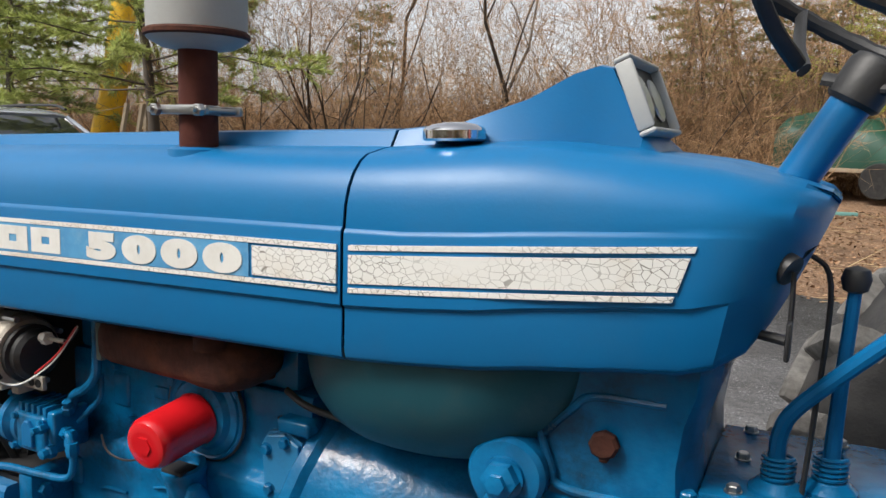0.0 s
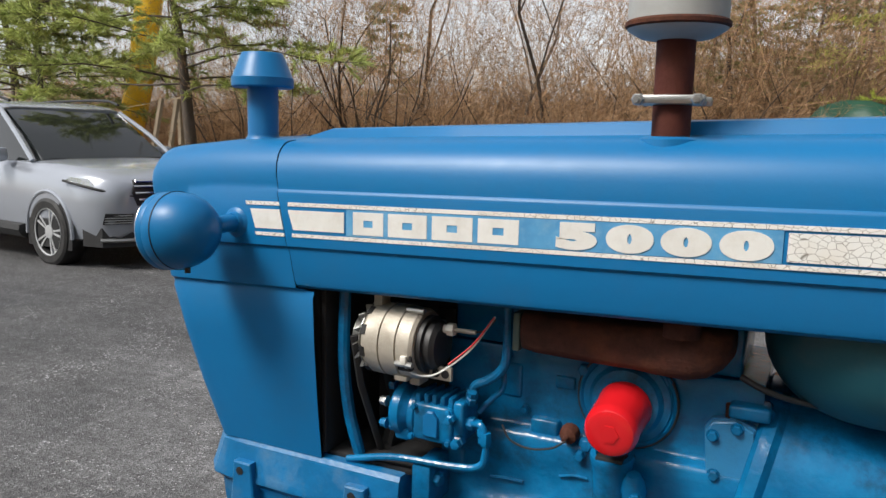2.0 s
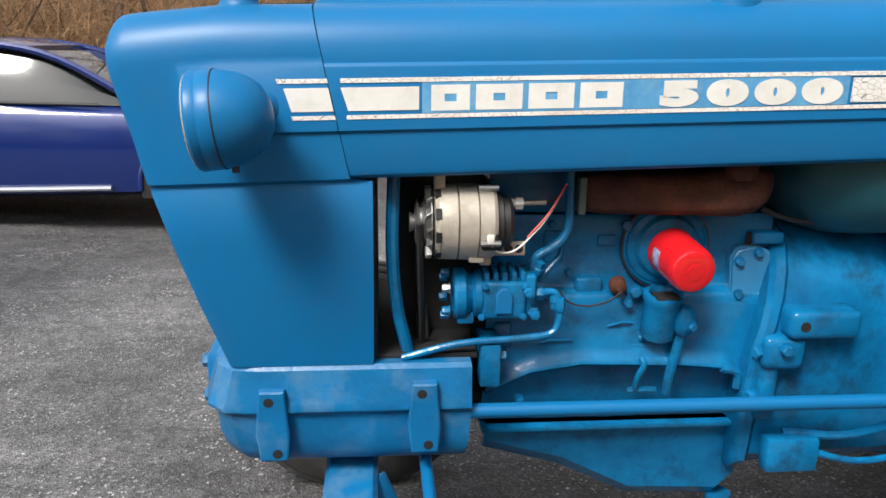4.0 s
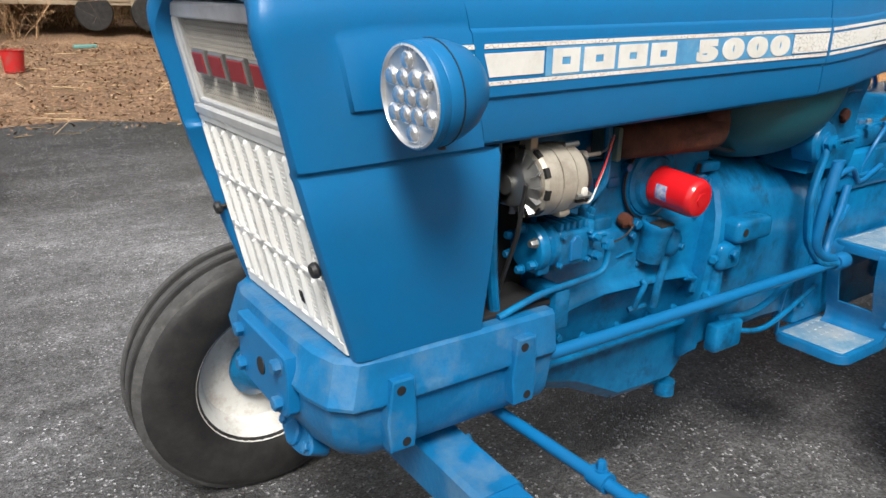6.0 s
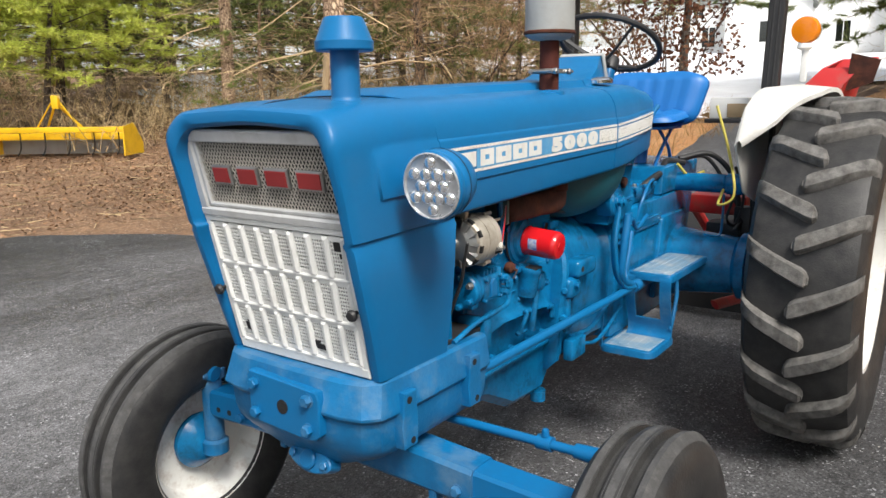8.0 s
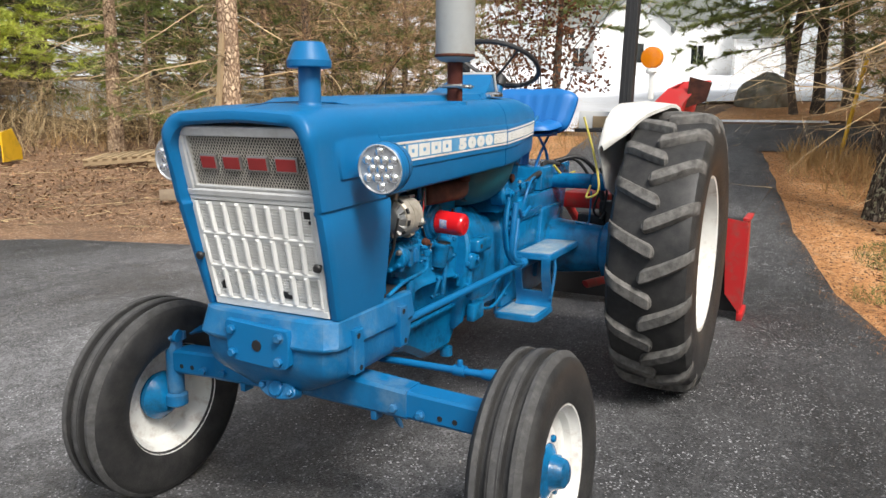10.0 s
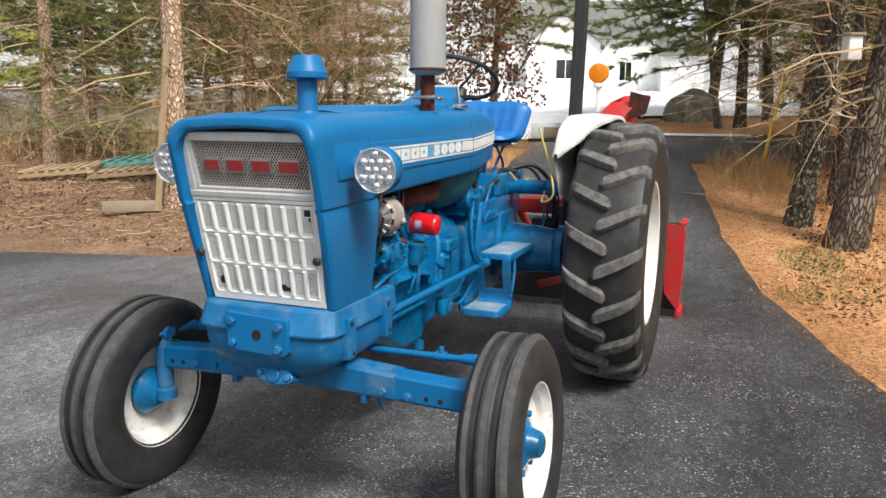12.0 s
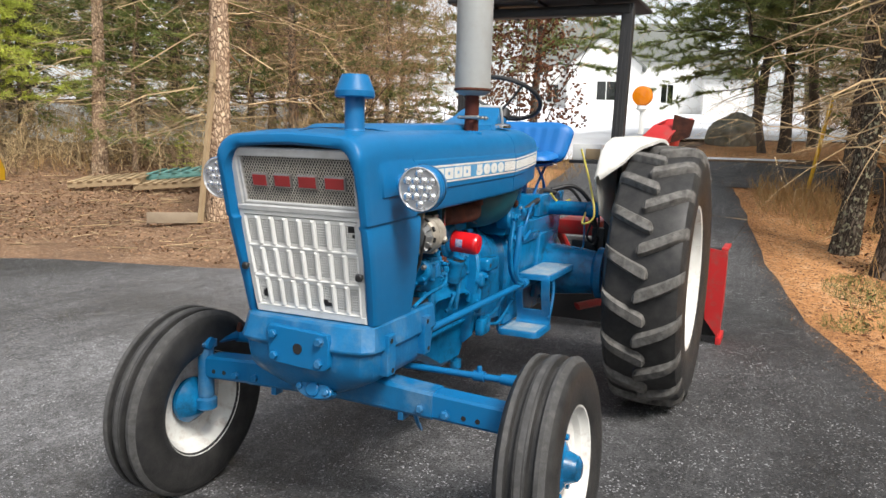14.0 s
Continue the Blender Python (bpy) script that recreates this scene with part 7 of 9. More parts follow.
def rear_wheel(s):
    c = V(2.145 if s < 0 else 2.33, s * 0.895, 0.766)
    n = 96
    bm = bmesh.new()
    outline = [(0.40, -0.165), (0.42, -0.185), (0.50, -0.208), (0.60, -0.214), (0.655, -0.205), (0.688, -0.185), (0.700, -0.15), (0.705, -0.08), (0.707, 0.0), (0.705, 0.08), (0.700, 0.15), (0.688, 0.185), (0.655, 0.205), (0.60, 0.214), (0.50, 0.208), (0.42, 0.185), (0.40, 0.165)]
    q = orient((0, s, 0))
    rings(bm, [[c + q @ V(1.032 * r * math.cos(a), 1.032 * r * math.sin(a), h) for a in (2 * math.pi * i / n for i in range(n))] for r, h in outline], cap=False)
    wheel = tp("rear_wheel", bm, RUBBER, "large black rear tractor tyre with worn chevron lugs", sharp=40)
    # curved lugs from the shoulder to past the middle, swept back, with rounded noses
    count = 19
    for k in range(count):
        for side in (-1, 1):
            a0 = 2 * math.pi * (k + (0.5 if side > 0 else 0.0)) / count
            bm = bmesh.new()
            loops = []
            for t in (0, 0.05, 0.14, 0.28, 0.44, 0.60, 0.76, 0.88, 0.95, 0.985, 1.0):
                h = side * (0.208 - 0.242 * t)
                a = a0 + LUG_SWEEP * (t ** 0.72)
                base = 1.032 * float(np.interp(abs(h), [0, 0.15, 0.19, 0.21], [0.700, 0.694, 0.672, 0.62]))
                top = base + (0.046 if 0.03 < t < 0.97 else 0.036)
                w = 0.030 + 0.004 * t
                w *= 1.0 if t < 0.9 else math.sqrt(max(0.12, 1 - ((t - 0.9) / 0.1) ** 2))
                wa, wb = w / base * 1.25, w / top * 0.92

                def at(r, aa):
                    return c + V(-r * math.cos(aa), h * s, r * math.sin(aa))
                loops.append([at(base - 0.012, a - wa), at(base - 0.012, a + wa), at(top - 0.006, a + wb * 1.05), at(top, a + wb * 0.85), at(top, a - wb * 0.85), at(top - 0.006, a - wb * 1.05)])
            rings(bm, loops)
            part("tread_lug", bm, LUG, wheel)
    bm = bmesh.new()
    rings(bm, [[c + q @ V(1.032 * r * math.cos(a), 1.032 * r * math.sin(a), h) for a in (2 * math.pi * i / 64 for i in range(64))] for r, h in ((0.418, 0.172), (0.414, 0.182), (0.400, 0.178), (0.386, 0.12), (0.372, 0.08), (0.36, 0.02), (0.30, 0.035), (0.22, 0.06), (0.16, 0.03), (0.08, 0.03), (0.08, 0.0), (0.36, -0.02), (0.375, -0.1), (0.40, -0.178), (0.416, -0.172))], cap=False)
    part("rim", bm, RIMWHITE, wheel, "white rear rim")
    bm = bmesh.new()
    lathe(bm, [(0.15, -0.3), (0.15, 0.045), (0.10, 0.06), (0.085, 0.12), (0.0, 0.12)], c, (0, s, 0), 32)
    part("hub", bm, BLUE_CAST, wheel)


LUG_SWEEP = -0.185
rear_wheel(-1)
rear_wheel(1)

# ---------------- cars ----------------


def car_wheel(car, x, y, r, w, spokes, rim_mat):
    s = -1 if y < 0 else 1
    d = V(0, s, 0)
    c = V(x, y, r)
    bm = bmesh.new()
    q = orient(d)
    rings(bm, [[c + q @ V(rr * math.cos(a), rr * math.sin(a), h) for a in (2 * math.pi * i / 48 for i in range(48))] for rr, h in ((r * 0.70, 0.0), (r * 0.72, 0.012), (r * 0.90, 0.016), (r * 0.98, 0.0), (r, -0.03), (r, -w + 0.03), (r * 0.95, -w), (r * 0.6, -w))], cap=False)
    wheel = part("wheel", bm, RUBBER, car, "black road tyre")
    bm = bmesh.new()
    rings(bm, [[c + q @ V(rr * math.cos(a), rr * math.sin(a), h) for a in (2 * math.pi * i / 48 for i in range(48))] for rr, h in ((r * 0.71, 0.0), (r * 0.70, 0.008), (r * 0.655, 0.0), (r * 0.63, -0.10), (r * 0.1, -0.11))], cap=False)
    part("rim_barrel", bm, PLASTIC, wheel)
    for k in range(spokes):
        a = 2 * math.pi * (k // 2 if spokes > 6 else k) / (spokes // 2 if spokes > 6 else spokes) + (0.16 * (1 if k % 2 else -1) if spokes > 6 else 0)
        bm = bmesh.new()
        u, t = q @ V(math.cos(a), math.sin(a), 0), q @ V(-math.sin(a), math.cos(a), 0)
        loops = []
        for f, ww in ((0.12, 0.014), (0.35, 0.011), (0.68, 0.016)):
            loops.append([c + u * (r * f) + t * sx * ww + d * h for sx, h in ((-1, -0.03), (1, -0.03), (0.8, -0.004 - 0.01 * (f < 0.3)), (-0.8, -0.004 - 0.01 * (f < 0.3)))])
        rings(bm, loops)
        part("spoke", bm, rim_mat, wheel)
    bm = bmesh.new()
    rings(bm, [[c + q @ V(rr * math.cos(a), rr * math.sin(a), h) for a in (2 * math.pi * i / 40 for i in range(40))] for rr, h in ((r * 0.70, 0.004), (r * 0.69, 0.012), (r * 0.66, 0.006), (r * 0.66, -0.02))], cap=False)
    lathe(bm, [(r * 0.2, -0.02), (r * 0.2, -0.006), (r * 0.1, 0.0), (0.0, 0.0)], c, d, 20)
    part("rim", bm, rim_mat, wheel)
    return wheel


def car_arch(car, x, y, r, rr, mat_):
    """The dark mouth of a wheel arch, with a rolled lip."""
    s = -1 if y < 0 else 1
    bm = bmesh.new()
    pts = [V(x + rr * math.cos(a), y, r + rr * math.sin(a)) for a in (math.pi * i / 20 - 0.12 + 0.24 * i / 20 for i in range(21))]
    pts += [V(x - rr * 0.98, y, 0.20), V(x + rr * 0.98, y, 0.20)]
    rings(bm, [[p for p in pts], [p + V(0, s * 0.006, 0) for p in pts]])
    part("wheel_arch", bm, DARK, car)
    bm = bmesh.new()
    tube(bm, [p + V(0, s * 0.004, 0) for p in pts[:21]], 0.022, 8, curved=False)
    part("arch_lip", bm, mat_, car)


def car_body(car, stations, mat_):
    bm = bmesh.new()
    loops = []
    for x, zb, zt, wb, wm, wt in stations:
        h = zt - zb
        half = [(wb * 0.9, zb), (wb, zb + 0.04), (wm * 0.995, zb + h * 0.30), (wm, zb + h * 0.55), (wm * 0.99, zb + h * 0.70), ((wm * 0.55 + wt * 0.45), zb + h * 0.90), (wt, zt - 0.015), (wt * 0.88, zt + 0.004), (wt * 0.5, zt + 0.018)]
        loops.append([V(x, -a, b) for a, b in half] + [V(x, a, b) for a, b in half[::-1]])
    rings(bm, loops)
    return part("body", bm, mat_, car, sharp=38)


def car_glass(car, stations, name="glasshouse", mat_=None):
    bm = bmesh.new()
    loops = []
    for x, z0, z1, w0, w1 in stations:
        half = [(w0, z0), (w0 * 0.5 + w1 * 0.5 + 0.01, (z0 + z1) / 2), (w1, z1 - 0.012), (w1 * 0.85, z1)]
        loops.append([V(x, -a, b) for a, b in half] + [V(x, a, b) for a, b in half[::-1]])
    rings(bm, loops)
    return part(name, bm, mat_ or CARGLASS, car, sharp=30)


def car_strip(car, name, pts, r, mat_, label="", flat=1.0):
    bm = bmesh.new()
    tube(bm, pts, r, 8, curved=True, steps=4, flat=flat)
    return part(name, bm, mat_, car, label)


# silver crossover
suv = thing("parked_suv", "silver family crossover parked with its nose towards a blue hatchback", "car", group="parked cars")
suv.matrix_basis = pose(-6.235, 4.70, 0.08, 0, 0, -7)
car_body(suv, [(-3.90, 0.55, 1.02, 0.70, 0.78, 0.72), (-3.86, 0.45, 1.10, 0.86, 0.92, 0.84), (-3.5, 0.30, 1.12, 0.92, 0.975, 0.89), (-2.0, 0.26, 1.10, 0.93, 0.985, 0.90), (-0.5, 0.26, 1.10, 0.93, 0.985, 0.91), (0.0, 0.27, 1.085, 0.93, 0.98, 0.88), (0.42, 0.28, 1.055, 0.92, 0.97, 0.85), (0.72, 0.30, 1.01, 0.88, 0.93, 0.80), (0.88, 0.34, 0.955, 0.78, 0.84, 0.72), (0.95, 0.42, 0.90, 0.62, 0.68, 0.60)], SILVER_CAR)
car_glass(suv, [(-3.78, 1.09, 1.15, 0.86, 0.80), (-3.45, 1.10, 1.66, 0.89, 0.70), (-2.8, 1.10, 1.735, 0.90, 0.71), (-1.6, 1.09, 1.75, 0.905, 0.72), (-1.30, 1.09, 1.70, 0.90, 0.70), (-0.78, 1.09, 1.38, 0.88, 0.74), (-0.40, 1.08, 1.12, 0.84, 0.78)])
car_glass(suv, [(-3.62, 1.50, 1.63, 0.80, 0.70), (-3.4, 1.60, 1.70, 0.80, 0.72), (-2.8, 1.655, 1.755, 0.785, 0.73), (-1.8, 1.665, 1.772, 0.79, 0.74), (-1.36, 1.63, 1.725, 0.77, 0.71), (-1.27, 1.66, 1.695, 0.74, 0.70)], "roof", SILVER_CAR)
for s in (-1, 1):
    car_strip(suv, "pillar", [(-1.28, s * 0.755, 1.66), (-0.78, s * 0.845, 1.38), (-0.38, s * 0.90, 1.10)], 0.030, SILVER_CAR)
    car_strip(suv, "pillar", [(-1.75, s * 0.80, 1.70), (-1.72, s * 0.90, 1.10)], 0.035, PLASTIC)
    car_strip(suv, "pillar", [(-2.60, s * 0.80, 1.70), (-2.66, s * 0.905, 1.10)], 0.04, SILVER_CAR)
    car_strip(suv, "roof_rail", [(-3.2, s * 0.70, 1.73), (-3.0, s * 0.70, 1.80), (-1.6, s * 0.71, 1.82), (-1.2, s * 0.69, 1.76)], 0.018, PLASTIC)
    car_arch(suv, 0.0, s * 0.968, 0.37, 0.43, SILVER_CAR)
    car_arch(suv, -2.83, s * 0.972, 0.37, 0.43, SILVER_CAR)
    car_wheel(suv, 0.0, s * 0.985, 0.365, 0.24, 10, ALLOY)
    car_wheel(suv, -2.83, s * 0.985, 0.365, 0.24, 10, ALLOY)
    bm = bmesh.new()
    box(bm, -0.95, -0.73, s * 1.07 - 0.10, s * 1.07 + 0.10, 1.08, 1.24, 0.04)
    part("mirror", bm, SILVER_CAR, suv)
    bm = bmesh.new()
    q = [V(0.30, s * 0.962, 0.925), V(0.70, s * 0.90, 0.865), V(0.895, s * 0.70, 0.80), V(0.930, s * 0.56, 0.775), V(0.945, s * 0.54, 0.835), V(0.89, s * 0.66, 0.90), V(0.72, s * 0.845, 0.945), V(0.40, s * 0.945, 0.965)]
    rings(bm, [[p - V(0.06, s * 0.05, 0) for p in q], [p + V(0.012, s * 0.008, 0) for p in q]])
    part("headlight", bm, CLEAR, suv, "clear headlight with dark inner")
    car_strip(suv, "headlight_trim", [q[0] + V(0.012, s * 0.012, 0), q[1] + V(0.016, s * 0.012, 0), q[2] + V(0.016, s * 0.01, 0), q[3] + V(0.016, 0, 0)], 0.014, PLASTIC)
    bm = bmesh.new()
    q = [V(0.80, s * 0.86, 0.50), V(0.925, s * 0.62, 0.50), V(0.94, s * 0.60, 0.60), V(0.84, s * 0.85, 0.615)]
    rings(bm, [[p - V(0.06, s * 0.05, 0) for p in q], [p + V(0.045, s * 0.03, 0) for p in q]])
    fog = part("fog_recess", bm, PLASTIC, suv, "black louvred fog recess")
    for k in range(4):
        car_strip(fog, "louvre", [V(0.868, s * 0.878, 0.515 + k * 0.026), V(0.980, s * 0.64, 0.515 + k * 0.024)], 0.006, STEEL)
bm = bmesh.new()
q = [V(0.945, -0.56, 0.68), V(0.945, 0.56, 0.68), V(0.955, 0.62, 0.83), V(0.925, 0.58, 0.945), V(0.925, -0.58, 0.945), V(0.955, -0.62, 0.83)]
rings(bm, [[p - V(0.1, 0, 0) for p in q], [p + V(0.016, 0, 0) for p in q]])
grille_ = part("grille", bm, PLASTIC, suv, "black grille with bright bars")
for z, w in ((0.73, 0.55), (0.80, 0.59), (0.87, 0.60), (0.925, 0.58)):
    car_strip(grille_, "grille_bar", [(0.962, -w, z + 0.012), (0.990, 0, z), (0.962, w, z + 0.012)], 0.017, CHROME)
bm = bmesh.new()
box(bm, 0.985, 1.012, -0.075, 0.075, 0.775, 0.90, 0.012)
part("badge", bm, CHROME, grille_, "plain chrome badge")
bm = bmesh.new()
box(bm, 0.955, 0.985, -0.155, 0.155, 0.52, 0.665, 0.004)
plate = part("number_plate", bm, WHITE, suv, "pale plate with plain bars")
bm = bmesh.new()
for k in range(5):
    box(bm, 0.984, 0.987, -0.115 + k * 0.05, -0.085 + k * 0.05, 0.56, 0.61)
part("plate_bar", bm, TAIL, plate)
bm = bmesh.new()
rings(bm, [[V(x, y, z) for x, y in ((0.55, -0.93), (0.80, -0.87), (0.93, -0.62), (0.975, 0.0), (0.93, 0.62), (0.80, 0.87), (0.55, 0.93), (0.5, 0.5), (0.5, -0.5))] for z in (0.26, 0.46)])
part("lower_bumper", bm, PLASTIC, suv, "black lower bumper")
car_strip(suv, "skid_strip", [(0.80, -0.89, 0.335), (0.945, -0.62, 0.33), (0.985, 0.0, 0.33), (0.945, 0.62, 0.33), (0.80, 0.89, 0.335)], 0.020, STEEL)
car_strip(suv, "sill_cladding", [(-2.3, -0.955, 0.33), (-0.5, -0.955, 0.33)], 0.07, PLASTIC, flat=1.4)

# dark blue hatchback
hatch = thing("parked_hatchback", "dark blue two-door hatchback with alloy wheels parked beside a crossover", "car", group="parked cars")
hatch.matrix_basis = pose(-4.08, 5.09, 0.10, 0, 0, 1.5) @ Matrix.Diagonal((1, 1, 0.95, 1))
car_body(hatch, [(-0.80, 0.50, 0.86, 0.60, 0.66, 0.56), (-0.77, 0.36, 0.96, 0.76, 0.82, 0.72), (-0.60, 0.28, 1.00, 0.82, 0.865, 0.78), (0.0, 0.22, 0.985, 0.84, 0.88, 0.80), (1.2, 0.20, 0.955, 0.85, 0.885, 0.82), (2.2, 0.21, 0.93, 0.85, 0.885, 0.80), (2.75, 0.22, 0.88, 0.84, 0.875, 0.76), (3.2, 0.25, 0.78, 0.80, 0.84, 0.68), (3.42, 0.32, 0.66, 0.66, 0.70, 0.55), (3.46, 0.40, 0.58, 0.55, 0.58, 0.48)], BLUE_CAR)
car_glass(hatch, [(-0.70, 0.97, 1.02, 0.74, 0.66), (-0.45, 0.98, 1.26, 0.775, 0.62), (-0.10, 0.98, 1.385, 0.795, 0.61), (0.5, 0.97, 1.425, 0.805, 0.62), (1.1, 0.96, 1.42, 0.81, 0.62), (1.6, 0.95, 1.33, 0.80, 0.64), (2.25, 0.93, 0.98, 0.77, 0.70)])
car_glass(hatch, [(-0.60, 1.24, 1.34, 0.62, 0.58), (-0.35, 1.29, 1.385, 0.64, 0.60), (0.0, 1.355, 1.425, 0.655, 0.62), (0.5, 1.385, 1.452, 0.67, 0.63), (1.1, 1.375, 1.445, 0.67, 0.63), (1.45, 1.345, 1.39, 0.655, 0.62)], "roof", BLUE_CAR)
bm = bmesh.new()
box(bm, -0.86, -0.50, -0.56, 0.56, 1.325, 1.362, 0.015)
box(bm, 0.02, 0.10, -0.02, 0.02, 1.44, 1.50, 0.012)
part("spoiler", bm, BLUE_CAR, hatch)
for s in (-1, 1):
    car_strip(hatch, "pillar", [(0.50, s * 0.665, 1.40), (0.45, s * 0.815, 0.98)], 0.028, PLASTIC)
    car_strip(hatch, "roof_frame", [(-0.62, s * 0.765, 1.0), (-0.40, s * 0.70, 1.28), (0.0, s * 0.665, 1.385), (0.6, s * 0.665, 1.42), (1.2, s * 0.665, 1.405), (1.7, s * 0.69, 1.29), (2.3, s * 0.79, 0.95)], 0.030, BLUE_CAR)
    bm = bmesh.new()
    rings(bm, [[V(x, s * (y - d), z) for x, y, z in ((-0.66, 0.775, 1.0), (-0.02, 0.822, 0.985), (0.06, 0.775, 1.14), (0.20, 0.715, 1.37), (-0.06, 0.70, 1.385), (-0.42, 0.70, 1.27))] for d in (0.10, 0.0)])
    part("rear_pillar", bm, BLUE_CAR, hatch)
    car_strip(hatch, "belt_trim", [(-0.55, s * 0.80, 0.985), (0.4, s * 0.822, 0.975), (2.0, s * 0.822, 0.945)], 0.011, PLASTIC)
    car_strip(hatch, "sill_trim", [(0.45, s * 0.875, 0.285), (1.2, s * 0.885, 0.28), (2.05, s * 0.88, 0.285)], 0.022, SILVER_CAR, "pale sill strip")
    bm = bmesh.new()
    q = [V(-0.80, s * 0.56, 0.60), V(-0.785, s * 0.70, 0.60), V(-0.70, s * 0.815, 0.62), V(-0.60, s * 0.845, 0.78), V(-0.61, s * 0.80, 0.96), V(-0.50, s * 0.735, 1.18), V(-0.58, s * 0.66, 1.24), V(-0.68, s * 0.68, 1.06), V(-0.79, s * 0.66, 0.86)]
    rings(bm, [[p + V(0.06, -s * 0.05, 0) for p in q], [p + V(-0.018, s * 0.022, 0) for p in q]])
    part("tail_light", bm, TAIL, hatch, "tall red tail light")
    car_arch(hatch, 0.0, s * 0.874, 0.315, 0.375, BLUE_CAR)
    car_arch(hatch, 2.64, s * 0.868, 0.315, 0.375, BLUE_CAR)
    car_wheel(hatch, 0.0, s * 0.892, 0.312, 0.2, 10, ALLOY)
    car_wheel(hatch, 2.64, s * 0.886, 0.312, 0.2, 10, ALLOY)
    bm = bmesh.new()
    box(bm, 0.58, 0.80, s * 0.895 - 0.015, s * 0.895 + 0.015, 0.80, 0.83, 0.012)
    part("door_handle", bm, BLUE_CAR, hatch)
    car_strip(hatch, "door_gap", [(0.50, s * 0.886, 0.30), (0.48, s * 0.889, 0.60), (0.46, s * 0.85, 0.93)], 0.004, DARK)
bm = bmesh.new()
box(bm, -0.845, -0.70, -0.66, 0.66, 0.36, 0.58, 0.05)
part("rear_bumper", bm, BLUE_CAR, hatch)

# ---------------- implements and other things about the yard ----------------
# red snow blower carried behind the tractor
blower = thing("snow_blower", "worn red tractor-mounted snow blower with an upright chute", "snow blower")
for s in (-1, 1):
    bm = bmesh.new()
    q = [(3.70, 0.05), (4.00, 0.05), (4.20, 0.25), (4.22, 0.62), (4.16, 0.74), (3.90, 0.72), (3.70, 0.66)]
    rings(bm, [[V(x, s * 1.12, z) for x, z in q], [V(x, s * 1.135, z) for x, z in q]])
    part("side_plate", bm, RED_WORN, blower)
for s in (-1, 1):
    bm = bmesh.new()
    box(bm, 3.86, 4.22, s * 1.13 - 0.025, s * 1.13 + 0.025, 0.725, 0.75, 0.005)
    q = [(s * 1.03, 0.20), (s * 1.13, 0.07), (s * 1.15, 0.12), (s * 1.165, 0.70), (s * 1.15, 0.745), (s * 1.0, 0.765)]
    rings(bm, [[V(3.688, y, z) for y, z in q], [V(3.70, y, z) for y, z in q]])
    box(bm, 3.70, 4.02, s * 1.14 - 0.02, s * 1.14 + 0.02, 0.0, 0.055, 0.004)
    part("edge_flange", bm, RED_WORN, blower)
bm = bmesh.new()
rings(bm, [[V(x, y, z) for x, z in ((3.74, 0.06), (3.755, 0.06), (3.76, 0.56), (3.90, 0.705), (4.15, 0.705), (4.15, 0.715), (3.88, 0.715), (3.745, 0.57))] for y in (-1.12, 1.12)])
part("housing", bm, DARK, blower, "dark inside of the blower housing")
bm = bmesh.new()
for k in range(80):
    a = k * 0.35
    y = -1.1 + 2.2 * k / 79
    tube(bm, [(3.98, y, 0.30), (3.98 + 0.24 * math.cos(a), y, 0.30 + 0.24 * math.sin(a))], 0.012, 5)
cyl(bm, (3.98, -1.12, 0.30), (3.98, 1.12, 0.30), 0.04, n=14)
part("auger", bm, DARK, blower)
bm = bmesh.new()
path = [(V(3.30, -0.55, 0.74), 0.15), (V(3.26, -0.60, 1.20), 0.14), (V(3.26, -0.62, 1.48), 0.12), (V(3.29, -0.67, 1.62), 0.11), (V(3.36, -0.74, 1.71), 0.105)]
loops = [[p + V(r * a, -r * 0.3 * a + r * b * 0.9, r * 0.25 * (a if i > 2 else 0)) for a, b in ((-1, -1), (1, -1), (1, 1), (-1, 1))] for i, (p, r) in enumerate(path)]
rings(bm, loops, cap=False)
bmesh.ops.recalc_face_normals(bm, faces=bm.faces[:])
bmesh.ops.solidify(bm, geom=bm.faces[:], thickness=0.008)
chute = part("chute", bm, RED_WORN, blower, "scuffed red discharge chute")
bm = bmesh.new()
rings(bm, [[V(x, y, z) for y, z in ((-0.74, 1.555), (-0.87, 1.60), (-0.90, 1.72), (-0.755, 1.76))] for x in (3.225, 3.24)])
part("chute_liner", bm, RUST, chute, "rusty inside of the chute mouth")
bm = bmesh.new()
for s in (-1, 1):
    tube(bm, [(2.45, s * 0.32, 0.45), (3.0, s * 0.40, 0.40), (3.40, s * 0.42, 0.35)], 0.03, 8, flat=0.5)
tube(bm, [(2.40, 0, 1.05), (2.9, 0, 0.95), (3.36, 0, 0.70)], 0.03, 10)
box(bm, 2.55, 3.0, -0.42, -0.12, 0.92, 1.02, 0.01)
part("hitch_arm", bm, RED_WORN, blower)

# yellow box scraper at the edge of the trees
scraper = thing("box_scraper", "yellow box scraper with steel teeth lying on leaves", "scraper")
sm = Matrix.Translation((6.62, 11.25, 0.60)) @ pose(0, 0, 0, 0, 0, 125) @ Matrix.Translation((0, 0.45, 0)) @ Matrix.Diagonal((1, -1, 1, 1))
for x in (0.0, 2.55):
    bm = bmesh.new()
    q = [(-0.20, 0.0), (0.62, 0.0), (0.62, 0.20), (0.25, 0.56), (-0.20, 0.50)]
    rings(bm, [[sm @ V(x - 0.012, y, z) for y, z in q], [sm @ V(x + 0.012, y, z) for y, z in q]])
    part("side_plate", bm, YELLOW, scraper)
bm = bmesh.new()
box(bm, 0, 2.55, 0.30, 0.42, 0.26, 0.38, 0.008, sm)
box(bm, 0, 2.55, -0.02, 0.08, 0.40, 0.50, 0.008, sm)
